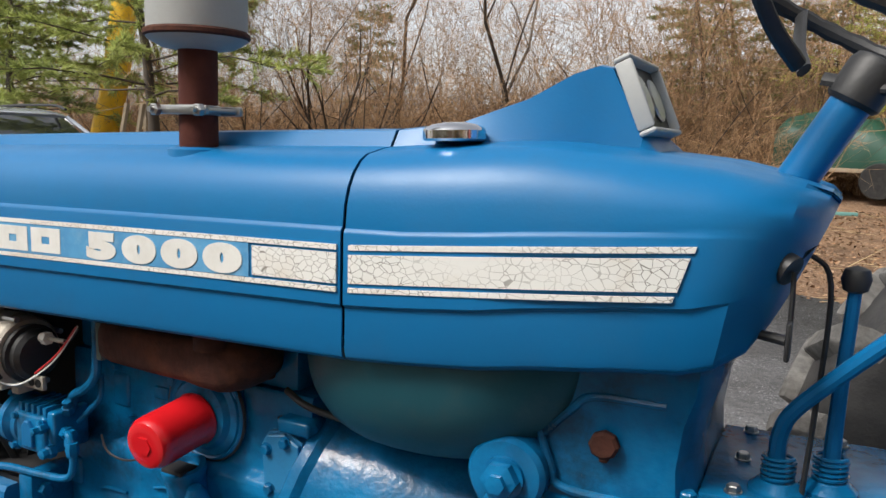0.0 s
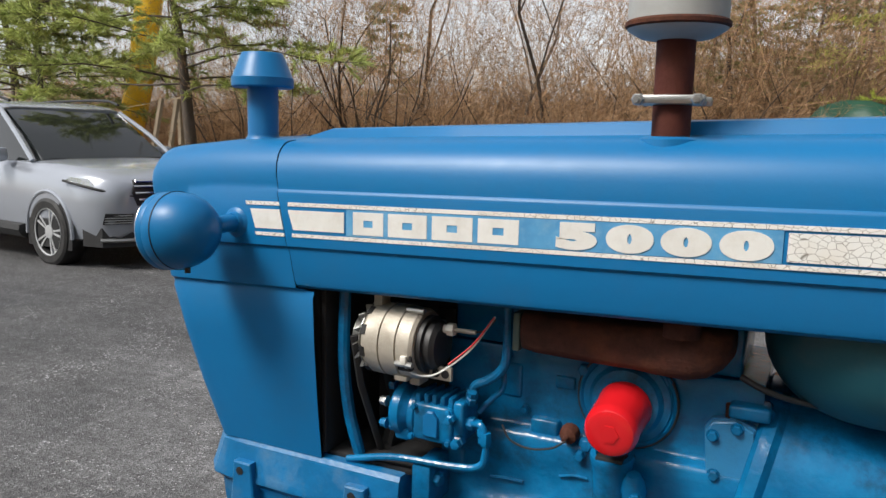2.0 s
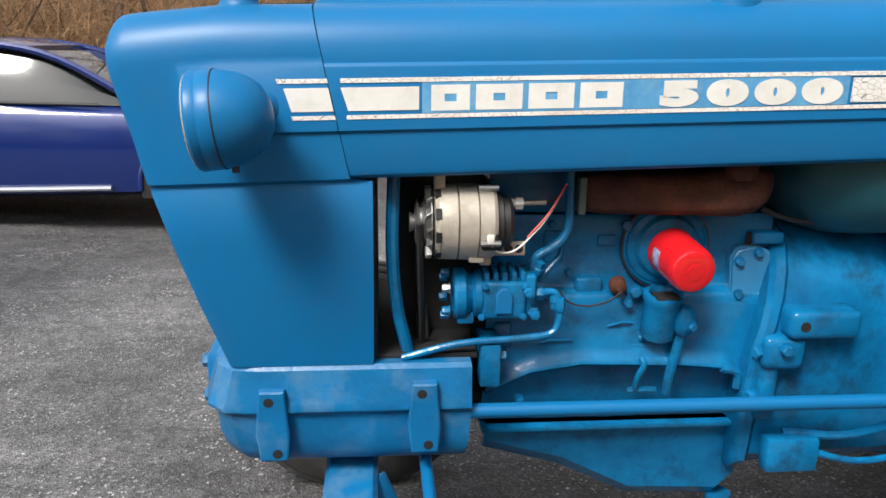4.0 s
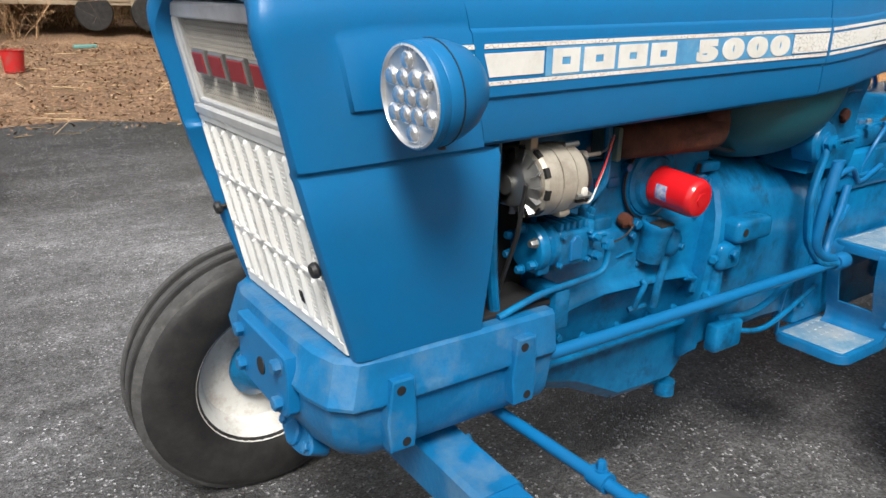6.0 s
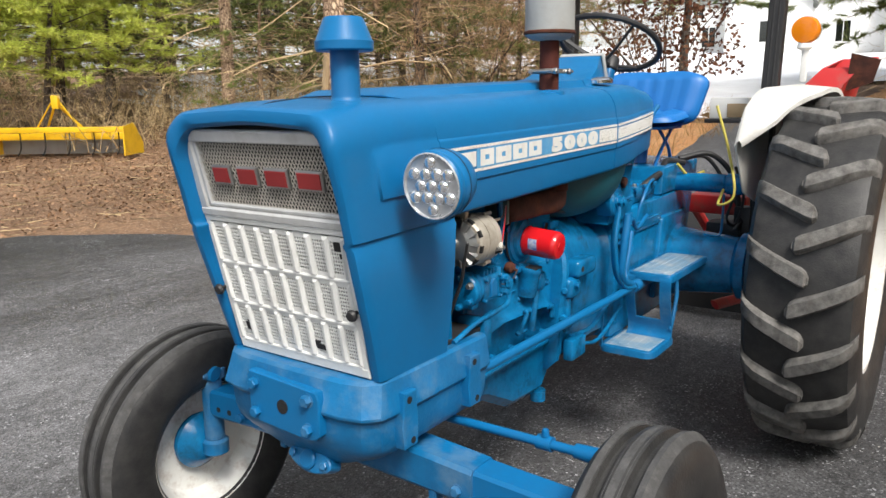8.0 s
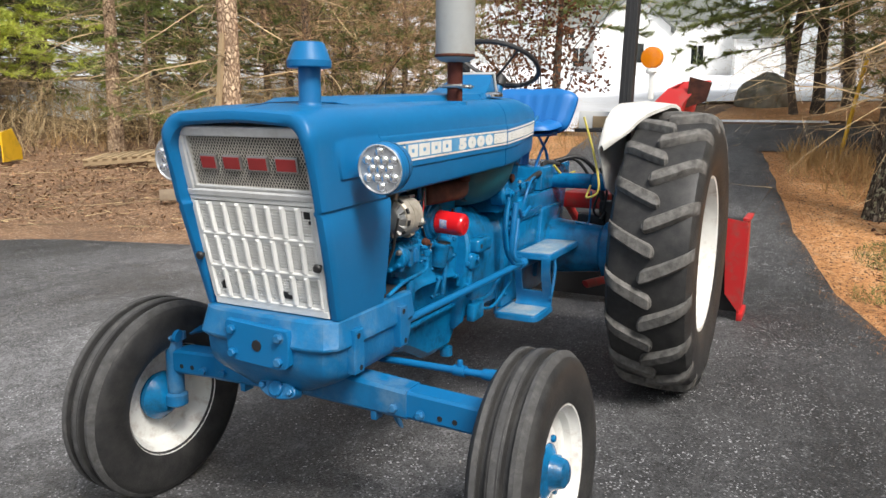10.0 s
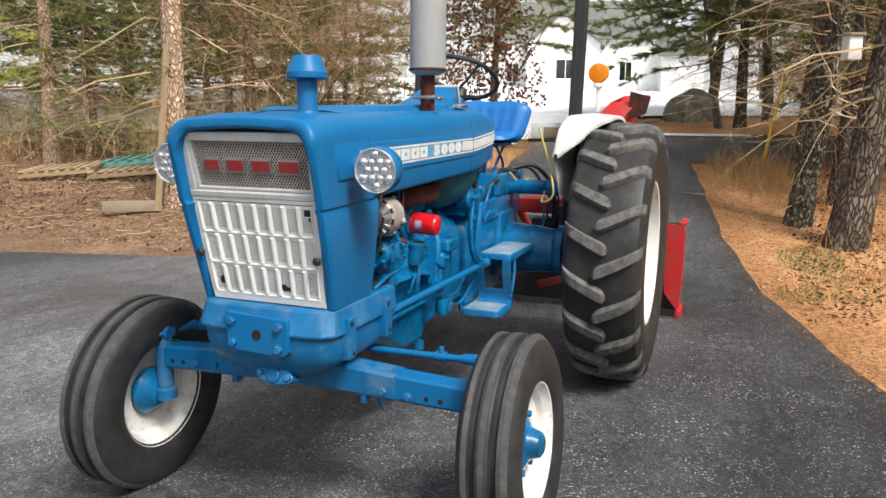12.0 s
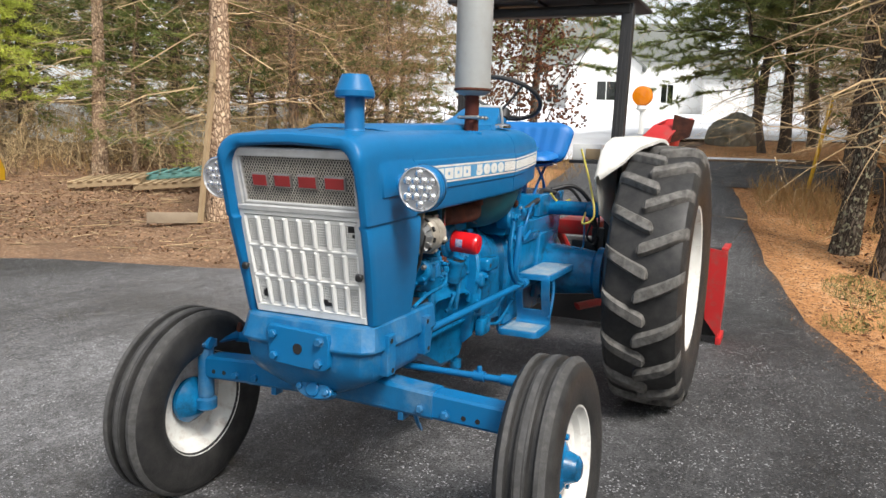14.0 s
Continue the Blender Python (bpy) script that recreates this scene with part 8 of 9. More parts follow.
part("tool_bar", bm, YELLOW, scraper)
bm = bmesh.new()
box(bm, 0, 2.55, 0.50, 0.53, 0.0, 0.34, 0.004, sm)
part("mould_board", bm, MUFFLER, scraper, "worn grey steel blade")
for k in range(6):
    bm = bmesh.new()
    x = 0.18 + k * 0.44
    tube(bm, [sm @ V(x, 0.03, 0.52), sm @ V(x, 0.03, 0.18), sm @ V(x, -0.03, 0.06), sm @ V(x, -0.10, 0.02)], 0.018, 6, flat=0.6)
    part("tooth", bm, DARK, scraper)
for x in (0.85, 1.65):
    bm = bmesh.new()
    tube(bm, [sm @ V(x, 0.05, 0.45), sm @ V(1.25 + (x - 1.25) * 0.2, 0.05, 0.92)], 0.03, 8, flat=0.5)
    tube(bm, [sm @ V(1.25, 0.05, 0.92), sm @ V(x, 0.36, 0.36)], 0.022, 8)
    part("hitch_brace", bm, YELLOW, scraper)
bm = bmesh.new()
box(bm, 1.19, 1.31, -0.0, 0.10, 0.82, 1.05, 0.01, sm)
part("hitch_mast", bm, YELLOW, scraper)

# pallets on the ground
def pallet(name, m, mat_, n, label):
    p = thing(name, label, "pallet", group="pallets by the trees")
    for k in range(n):
        bm = bmesh.new()
        x = 0.06 + k * (1.16 / max(1, n - 1)) - 0.05
        box(bm, x, x + 0.09, 0.0, 1.05, 0.10, 0.122, 0.003, m)
        part("slat", bm, mat_, p)
    for y in (0.03, 0.5, 0.97):
        bm = bmesh.new()
        box(bm, 0.0, 1.22, y, y + 0.045, 0.0, 0.10, 0.003, m)
        part("stringer", bm, mat_, p)


def on_ground(x, y, turn=0.0, tilt_x=0.0, tilt_y=0.0):
    return Matrix.Translation((x, y, height(x, y) + 0.0)) @ pose(0, 0, 0, tilt_x, tilt_y, turn)


pallet("pallet", on_ground(6.75, 9.75, -60, 3, -5), NEWWOOD, 8, "bare wooden pallet lying on leaf litter")
pallet("pallet", on_ground(7.25, 8.75, -62, 3, -5), NEWWOOD, 8, "bare wooden pallet lying on leaf litter")
pallet("pallet", on_ground(7.75, 8.95, -62, 3, -6) @ Matrix.Translation((0, 0, 0.06)), TEAL_WOOD, 6, "faded teal painted pallet beside bare ones")
post = thing("timber_post", "leaning bare timber stake with a foot board", "post")
bm = bmesh.new()
tube(bm, [(6.35, 6.45, 0.20), (6.62, 6.38, 2.6)], 0.045, 4, curved=False)
part("stake", bm, NEWWOOD, post)
bm = bmesh.new()
box(bm, -0.4, 0.4, -0.02, 0.02, 0.0, 0.16, 0.004, on_ground(6.15, 6.75, -50))
part("foot_board", bm, WOOD, post)

# green-tarped trailer among the trees
trailer = thing("tarped_trailer", "utility trailer covered with a dark green tarp", "trailer")
tm = on_ground(1.95, 15.9, -8)
bm = bmesh.new()
rows = []
for i in range(15):
    u = i / 14
    row = []
    for j in range(19):
        a = math.pi * j / 18
        rr = 1.0 + 0.10 * noise.noise((u * 5, j * 0.5, 2.0))
        zz = 0.55 + (1.08 - 0.25 * abs(u - 0.35)) * math.sin(a) ** 0.6 * rr * (1 if 0 < i < 14 else 0.85)
        row.append(tm @ V(-1.3 + 2.0 * u + 0.05 * noise.noise((j * 0.7, u * 4, 0)), 0.80 * math.cos(a) * rr, zz))
    rows.append(row)
rings(bm, rows, cap=False, closed=False)
for i in (0, -1):
    bm.faces.new([bm.verts.new(p) for p in rows[i]])
part("tarp", bm, GREEN_TARP, trailer, sharp=60)
bm = bmesh.new()
box(bm, -1.35, 2.4, -0.82, 0.82, 0.48, 0.56, 0.01, tm)
box(bm, 0.7, 2.4, -0.84, -0.80, 0.55, 1.15, 0.006, tm)
for x in (0.75, 1.3, 1.85, 2.35):
    box(bm, x - 0.03, x + 0.03, -0.88, -0.84, 0.45, 1.2, 0.006, tm)
part("bed", bm, WOOD, trailer)
for x in (0.6, 1.6):
    bm = bmesh.new()
    lathe(bm, [(0.14, 0), (0.2, 0.02), (0.32, 0.03), (0.34, 0.06), (0.34, 0.15), (0.32, 0.18)], tm @ V(x, -0.75, 0.34), tm.to_3x3() @ V(0, -1, 0), 28)
    wh = part("wheel", bm, RUBBER, trailer)
    bm = bmesh.new()
    lathe(bm, [(0.20, 0), (0.19, 0.17), (0.12, 0.16), (0.0, 0.165)], tm @ V(x, -0.75, 0.34), tm.to_3x3() @ V(0, -1, 0), 24)
    part("rim", bm, WHITE, wh)

# yellow boom standing behind the cars
boom = thing("yellow_boom", "tall yellow machine boom standing under pine branches", "machine boom")
b0 = V(-13.85, 11.05, 0.1)
bm = bmesh.new()
tube(bm, [b0, b0 + V(0.20, 0.16, 1.4), b0 + V(0.40, 0.34, 2.6), b0 + V(0.60, 0.55, 4.6)], 0.30, 10, flat=0.8)
part("boom_section", bm, YELLOW, boom)
bm = bmesh.new()
box(bm, -0.35, 0.35, -0.3, 0.3, 0.0, 0.5, 0.03, Matrix.Translation(b0))
part("boom_base", bm, YELLOW, boom)
lad = thing("lumber", "old planks leaning together beside the pine trunk", "planks")
for dx, dy, lean in ((0.0, 0.0, 0.35), (0.35, 0.1, 0.30), (0.7, 0.3, -0.2)):
    bm = bmesh.new()
    tube(bm, [(-10.55 + dx, 8.75 + dy, 0.02), (-10.55 + dx + lean, 8.95 + dy, 2.1)], 0.05, 4, curved=False, flat=0.4)
    part("plank", bm, WOOD, lad)
# stacked firewood heap
heap = thing("firewood_heap", "low heap of split firewood behind the cars", "firewood")
rng = random.Random(5)
for k in range(70):
    bm = bmesh.new()
    x, y = -9.0 + rng.uniform(-1.0, 1.6), 8.9 + rng.uniform(-0.6, 0.8)
    z = 0.06 + rng.uniform(0, 0.5) * max(0.1, 1 - abs(x + 8.8) / 1.6)
    a = rng.uniform(0, 6.28)
    d = V(math.cos(a), math.sin(a), rng.uniform(-0.25, 0.25)) * rng.uniform(0.15, 0.26)
    tube(bm, [V(x, y, z) - d, V(x, y, z) + d], rng.uniform(0.03, 0.07), 5, curved=False)
    part("log", bm, WOOD if k % 3 else PINEBARK, heap)

bucket = thing("red_bucket", "red plastic bucket standing on leaves", "bucket")
bm = bmesh.new()
lathe(bm, [(0.0, 0.01), (0.13, 0.0), (0.16, 0.30), (0.17, 0.31), (0.15, 0.31), (0.12, 0.02), (0.0, 0.02)], (0.55, 11.4, height(0.55, 11.4) - 0.04), n=24)
part("pail", bm, RED_WORN, bucket)
chipb = thing("blue_scrap", "small piece of light blue plastic on leaves", "scrap")
bm = bmesh.new()
box(bm, -0.2, 0.2, -0.04, 0.04, -0.03, 0.03, 0.01, on_ground(1.9, 13.4, 15) @ Matrix.Translation((0, 0, 0.02)))
part("strip", bm, TEAL_WOOD, chipb)

# boulder
boulder = thing("boulder", "large grey mossy boulder at the edge of the snow", "rock")
bm = bmesh.new()
bmesh.ops.create_icosphere(bm, subdivisions=4, radius=1.0)
for v in bm.verts:
    n1 = noise.fractal(v.co * 1.4, 1.0, 2.0, 4) * 0.22
    v.co = Vector((v.co.x * 0.60, v.co.y * 0.57, max(-0.35, v.co.z * 0.56))) * (1 + n1)
bmesh.ops.transform(bm, verts=bm.verts[:], matrix=Matrix.Translation((17.0, -0.28, height(17.0, -0.28) + 0.16)))
part("stone", bm, STONE, boulder, sharp=60)

# white house beyond the snow
house = thing("house", "white gabled house with grey shingle roof beyond the snow", "house")
hm = Matrix.Translation((41.0, 8.0, 3.3)) @ pose(0, 0, 0, 0, 0, 14) @ Matrix.Diagonal((0.7, 0.7, 0.7, 1))
bm = bmesh.new()


def gable(bm, m, x0, x1, y0, y1, z0, z1, ridge, along_y=True):
    """Walls with a pitched top; the ridge runs along y or x."""
    if along_y:
        sec = [(x0, z0), (x1, z0), (x1, z1), ((x0 + x1) / 2, ridge), (x0, z1)]
        rings(bm, [[m @ V(x, y, z) for x, z in sec] for y in (y0, y1)])
    else:
        sec = [(y0, z0), (y1, z0), (y1, z1), ((y0 + y1) / 2, ridge), (y0, z1)]
        rings(bm, [[m @ V(x, y, z) for y, z in sec] for x in (x0, x1)])


def roof(bm, m, x0, x1, y0, y1, z1, ridge, along_y=True, over=0.35, t=0.12):
    k = (ridge - z1) / ((x1 - x0) / 2 if along_y else (y1 - y0) / 2)
    a, b, c = (x0, x1, (x0 + x1) / 2) if along_y else (y0, y1, (y0 + y1) / 2)
    for s, e in ((-1, a), (1, b)):
        lo = (e + s * over, z1 - over * k + 0.02)
        sec = [lo, (c, ridge + 0.02), (c, ridge + 0.02 + t), (lo[0], lo[1] + t)]
        ends = ((y0 - over, y1 + over) if along_y else (x0 - over, x1 + over))
        rings(bm, [[m @ (V(u, w, z) if along_y else V(w, u, z)) for u, z in sec] for w in ends])


gable(bm, hm, 0, 8, -7, 7, -0.6, 4.4, 7.6, True)
gable(bm, hm, -2.5, 0.2, -2.2, 3.4, -0.6, 3.6, 6.0, False)
gable(bm, hm, -1.5, 6.5, -10.2, -7, -0.6, 2.9, 5.2, True)
part("wall", bm, SIDING, house)
bm = bmesh.new()
roof(bm, hm, 0, 8, -7, 7, 4.4, 7.6, True)
part("roof", bm, ROOF, house)
bm = bmesh.new()
roof(bm, hm, -2.5, 0.2, -2.2, 3.4, 3.6, 6.0, False)
part("roof", bm, ROOF, house)
bm = bmesh.new()
roof(bm, hm, -1.5, 6.5, -10.2, -7, 2.9, 5.2, True)
part("roof", bm, ROOF, house)
for x, y0, z0, w, h in ((0.0, 4.6, 0.9, 0.9, 1.4), (-2.5, 0.4, 1.0, 1.4, 1.4), (0.0, -4.4, 1.0, 0.9, 1.4), (0.0, 5.4, 3.0, 0.7, 0.9)):
    bm = bmesh.new()
    box(bm, x - 0.06, x + 0.02, y0 - w / 2, y0 + w / 2, z0, z0 + h, 0.0, hm)
    win = part("window", bm, CARGLASS, house)
    for a0, a1, b0_, b1 in ((-w / 2 - 0.1, -w / 2, -0.1, h + 0.1), (w / 2, w / 2 + 0.1, -0.1, h + 0.1), (-w / 2, w / 2, h, h + 0.1), (-w / 2, w / 2, -0.1, 0), (-0.03, 0.03, 0, h)):
        bm = bmesh.new()
        box(bm, x - 0.10, x + 0.01, y0 + a0, y0 + a1, z0 + b0_, z0 + b1, 0.0, hm)
        part("window_frame", bm, WHITE, win)
for y0 in (-8.6,):
    bm = bmesh.new()
    box(bm, -1.56, -1.5, y0 - 1.0, y0 + 1.0, -0.4, 1.9, 0.0, hm)
    part("garage_door", bm, WHITE, house)

# ---------------- trees and undergrowth ----------------


class Sticks:
    """Collects tapered rods and small blades, and turns them into meshes."""

    def __init__(self, seed):
        self.r = np.random.RandomState(seed)
        self.rods, self.blades, self.tips = [], [], []

    def rod(self, p, q, a, b):
        self.rods.append((*p, *q, a, b))

    def tip(self, p, q, a):
        """A thin twig that runs out to a point."""
        self.tips.append((*p, *q, a))

    def points(self):
        d = np.array(self.tips, dtype=float).reshape(-1, 7)
        p, q, r = d[:, :3], d[:, 3:6], d[:, 6:7]
        ax = q - p
        ax /= np.maximum(np.linalg.norm(ax, axis=1, keepdims=True), 1e-9)
        ref = np.where(np.abs(ax[:, 2:3]) > 0.9, np.array([[1.0, 0, 0]]), np.array([[0, 0, 1.0]]))
        u = np.cross(ax, ref)
        u /= np.maximum(np.linalg.norm(u, axis=1, keepdims=True), 1e-9)
        w = np.cross(ax, u)
        vs = np.stack([p + r * u, p + r * (-0.5 * u + 0.87 * w), p + r * (-0.5 * u - 0.87 * w), q], axis=1)
        fs = np.concatenate([(np.arange(len(d)) * 4)[:, None] + np.array([[a, b, 3]]) for a, b in ((0, 1), (1, 2), (2, 0))])
        return vs.reshape(-1, 3), fs

    def mesh(self, name, sides=4):
        d = np.array(self.rods, dtype=float)
        p, q, ra, rb = d[:, :3], d[:, 3:6], d[:, 6:7], d[:, 7:8]
        ax = q - p
        ax /= np.maximum(np.linalg.norm(ax, axis=1, keepdims=True), 1e-9)
        ref = np.where(np.abs(ax[:, 2:3]) > 0.9, np.array([[1.0, 0, 0]]), np.array([[0, 0, 1.0]]))
        u = np.cross(ax, ref)
        u /= np.maximum(np.linalg.norm(u, axis=1, keepdims=True), 1e-9)
        w = np.cross(ax, u)
        n = len(d)
        vs = np.zeros((n, 2 * sides, 3))
        for k in range(sides):
            c, s = math.cos(2 * math.pi * k / sides), math.sin(2 * math.pi * k / sides)
            vs[:, k] = p + ra * (c * u + s * w)
            vs[:, sides + k] = q + rb * (c * u + s * w)
        base = (np.arange(n) * 2 * sides)[:, None]
        faces = np.concatenate([base + np.array([[k, (k + 1) % sides, sides + (k + 1) % sides, sides + k]]) for k in range(sides)])
        verts, polys = vs.reshape(-1, 3).tolist(), faces.tolist()
        if self.tips:
            tv, tf = self.points()
            polys += (tf + len(verts)).tolist()
            verts += tv.tolist()
        me = bpy.data.meshes.new(name)
        me.from_pydata(verts, [], polys)
        me.polygons.foreach_set("use_smooth", [sides > 3] * len(me.polygons))
        return me

    def needle_mesh(self, name):
        d = np.array(self.blades, dtype=float)
        b, t, w = d[:, :3], d[:, 3:6], d[:, 6:9]
        vs = np.stack([b - w, b + w, t], axis=1)
        me = bpy.data.meshes.new(name)
        me.from_pydata(vs.reshape(-1, 3).tolist(), [], np.arange(len(d) * 3).reshape(-1, 3).tolist())
        return me

    def blade_mesh(self, name):
        """Blades: rows of base, tip and half width vector."""
        d = np.array(self.blades, dtype=float)
        b, t, w = d[:, :3], d[:, 3:6], d[:, 6:9]
        n = len(d)
        vs = np.stack([b - w * 0.5, b + w * 0.5, (b + t) / 2 + w, t, (b + t) / 2 - w], axis=1)
        base = (np.arange(n) * 5)[:, None]
        faces = base + np.array([[0, 1, 2, 3, 4]])
        me = bpy.data.meshes.new(name)
        me.from_pydata(vs.reshape(-1, 3).tolist(), [], faces.tolist())
        return me


def unit(v):
    return v / max(np.linalg.norm(v), 1e-9)


def grow(st, twigs, p, d, length, r, depth, bend=0.25, fork=3, up=0.15, twig_r=0.006):
    """A limb in bent pieces that forks until it is a twig."""
    thin = r < twig_r * 2.2
    steps = 4 if not thin else (3 if depth else 2)
    q = np.array(p, float)
    dd = unit(np.array(d, float))
    target = twigs if thin else st
    for k in range(steps):
        nd = unit(dd + st.r.normal(0, bend, 3) * 0.5 + np.array([0, 0, up * 0.3]))
        e = q + nd * length / steps
        ra, rb = r * (1 - 0.6 * k / steps), r * (1 - 0.6 * (k + 1) / steps)
        if thin and (k == steps - 1 or depth == 0):
            target.tip(q, e, ra)
        else:
            target.rod(q, e, ra, rb)
        if depth > 0 and k > 0:
            for _ in range(fork if k == steps - 1 else max(1, fork - 2)):
                side = unit(nd + st.r.normal(0, 0.75, 3) + np.array([0, 0, up]))
                grow(st, twigs, e, side, length * st.r.uniform(0.45, 0.75), max(rb * 0.62, twig_r * 0.6), depth - 1, bend, fork, up, twig_r)
        q, dd = e, nd


def limbs(seed, stems, heightm, r, depth, spread=0.35, fork=3, up=0.25):
    a, b = Sticks(seed), Sticks(seed + 1)
    for k in range(stems):
        an = a.r.uniform(0, 6.28)
        lean = spread * a.r.uniform(0.3, 1.0) * (0 if stems == 1 else 1)
        d = (math.cos(an) * lean, math.sin(an) * lean, 1.0)
        grow(a, b, (0.12 * math.cos(an) * (stems > 1), 0.12 * math.sin(an) * (stems > 1), -0.1), d, heightm * a.r.uniform(0.5, 0.62), r * a.r.uniform(0.7, 1.1), depth, 0.36, fork, up)
    return a.mesh("limbs", 6), b.mesh("twigs", 3)


def plant(name, label, category, parts_, m, group=""):
    """A tree from ready meshes: (part name, mesh, material)."""
    t = thing(name, label, category, group=group)
    t.matrix_basis = m
    for pname, me, mat_ in parts_:
        if not me.materials:
            me.materials.append(mat_)
        ob = new(pname, me)
        ob.parent = t
        if pname != "trunk":
            tagged(ob, kind="stuff")
    return t


def stand(x, y, turn=0.0, size=1.0, lean=0.0):
    return Matrix.Translation((x, y, height(x, y) - 0.05)) @ pose(0, 0, 0, lean) @ pose(0, 0, 0, 0, 0, turn) @ Matrix.Diagonal((size, size, size, 1))


rt = random.Random(11)
BARE = [limbs(20, 1, 9.0, 0.055, 4, fork=3), limbs(30, 9, 6.8, 0.042, 4, 0.42, 3), limbs(40, 8, 5.5, 0.024, 4, 0.8, 3)]


def bare(kind, x, y, size=1.0, label="bare grey-brown deciduous tree in winter"):
    lm, tw = BARE[kind]
    return plant("bare_tree", label, "tree", [("trunk", lm, BARK), ("crown", tw, TWIG)], stand(x, y, rt.uniform(0, 360), size), "bare trees at the edge of the yard")


# thicket: many thin stems with side twigs, in patches
def thicket_mesh(seed, w, d, n, hi, pale=False):
    s = Sticks(seed)
    for _ in range(n):
        p = np.array([s.r.uniform(-w / 2, w / 2), s.r.uniform(-d / 2, d / 2), -0.15])
        dd = unit(np.array([s.r.normal(0, 0.42), s.r.normal(0, 0.42), 1.0]))
        h = hi * s.r.uniform(0.35, 1.0)
        r = s.r.uniform(0.005, 0.012)
        for k in range(5):
            nd = unit(dd + s.r.normal(0, 0.24, 3) + np.array([0, 0, -0.04 * k]))
            e = p + nd * h / 5
            s.rod(p, e, r * (1 - 0.17 * k), r * (1 - 0.17 * (k + 1)))
            for _ in range(3 if k else 1):
                sd = unit(nd + s.r.normal(0, 0.7, 3))
                ln = h * s.r.uniform(0.10, 0.26)
                m = p + (e - p) * s.r.uniform(0, 1)
                e2 = m + sd * ln
                s.tip(m, e2, r * 0.5)
                if s.r.rand() < 0.7:
                    s.tip(m + sd * ln * 0.5, m + sd * ln * 0.5 + unit(sd + s.r.normal(0, 0.8, 3)) * ln * 0.6, r * 0.35)
            p, dd = e, nd
    return s.mesh("thicket", 3)


THICK = [thicket_mesh(60 + k, 5.0, 2.6, 240, hi) for k, hi in enumerate((3.3, 2.8, 3.9))]
for me in THICK:
    me.materials.append(TWIG)
PALETH = thicket_mesh(70, 4.0, 2.0, 110, 1.5)
PALETH.materials.append(TWIGPALE)


def thicket(x, y, turn, size=1.0, me=None):
    ob = new("thicket", me or THICK[rt.randrange(3)])
    ob.matrix_basis = stand(x, y, turn, size)
    return tagged(ob, "dense tangle of bare brown brush stems", "brush", "brush behind the yard", "stuff")


# pines
def pine_mesh(seed, hi, r, live_from, live_len, dead_from, dead_len, dead_n, clumps, needle=0.11, wide=0.007, tuft=24):
    a, dead, nd = Sticks(seed), Sticks(seed + 1), Sticks(seed + 2)
    q, d = np.array([0, 0, -0.15]), np.array([0, 0, 1.0])
    cols = []
    for k in range(12):
        d = unit(d + a.r.normal(0, 0.025, 3) * np.array([1, 1, 0]))
        e = q + d * hi / 12
        a.rod(q, e, r * (1 - 0.07 * k) * (1.25 if k == 0 else 1.0), r * (1 - 0.07 * (k + 1)))
        cols.append((q, e))
        q = e

    def on(z):
        i = min(11, max(0, int((z + 0.15) / hi * 12)))
        f = ((z + 0.15) - hi * i / 12) / (hi / 12)
        return cols[i][0] + (cols[i][1] - cols[i][0]) * f

    for _ in range(dead_n):
        z = a.r.uniform(*dead_from)
        an = a.r.uniform(0, 6.28)
        grow(dead, dead, on(z), (math.cos(an), math.sin(an), a.r.uniform(-0.25, 0.15)), dead_len * a.r.uniform(0.5, 1.1), 0.016, 2, 0.28, 2, -0.06, 0.004)
    levels = int((hi - live_from) / 0.42)
    for lv in range(levels):
        z = live_from + (hi - live_from) * lv / levels
        f = 1 - 0.75 * lv / levels
        for b in range(5):
            an = a.r.uniform(0, 6.28)
            ln = live_len * f * a.r.uniform(0.7, 1.15)
            p = on(z + a.r.uniform(-0.25, 0.25))
            dirn = unit(np.array([math.cos(an), math.sin(an), a.r.uniform(0.0, 0.25)]))
            for k in range(4):
                e = p + unit(dirn + np.array([0, 0, -0.10 * k]) + a.r.normal(0, 0.08, 3)) * ln / 4
                a.rod(p, e, 0.022 * f * (1 - k * 0.2), 0.022 * f * (0.8 - k * 0.2))
                for c in range(max(1, int(clumps * (0.4 + 0.3 * k)))):
                    base = p + (e - p) * a.r.uniform(0, 1)
                    sd = unit(dirn + nd.r.normal(0, 0.75, 3) * np.array([1, 1, 0.35]) - np.array([0, 0, 0.12]))
                    tip = base + sd * a.r.uniform(0.12, 0.42)
                    dead.tip(base, tip, 0.005)
                    for _ in range(tuft):
                        nn = unit(sd + nd.r.normal(0, 0.5, 3) + np.array([0, 0, 0.05]))
                        s0 = base + (tip - base) * nd.r.uniform(0.15, 1.0)
                        w = unit(np.cross(nn, nd.r.normal(0, 1, 3))) * wide
                        nd.blades.append((*s0, *(s0 + nn * needle * nd.r.uniform(0.7, 1.3)), *w))
                p = e
    return a.mesh("trunk", 9), dead.mesh("branchwork", 3), nd.needle_mesh("needles")


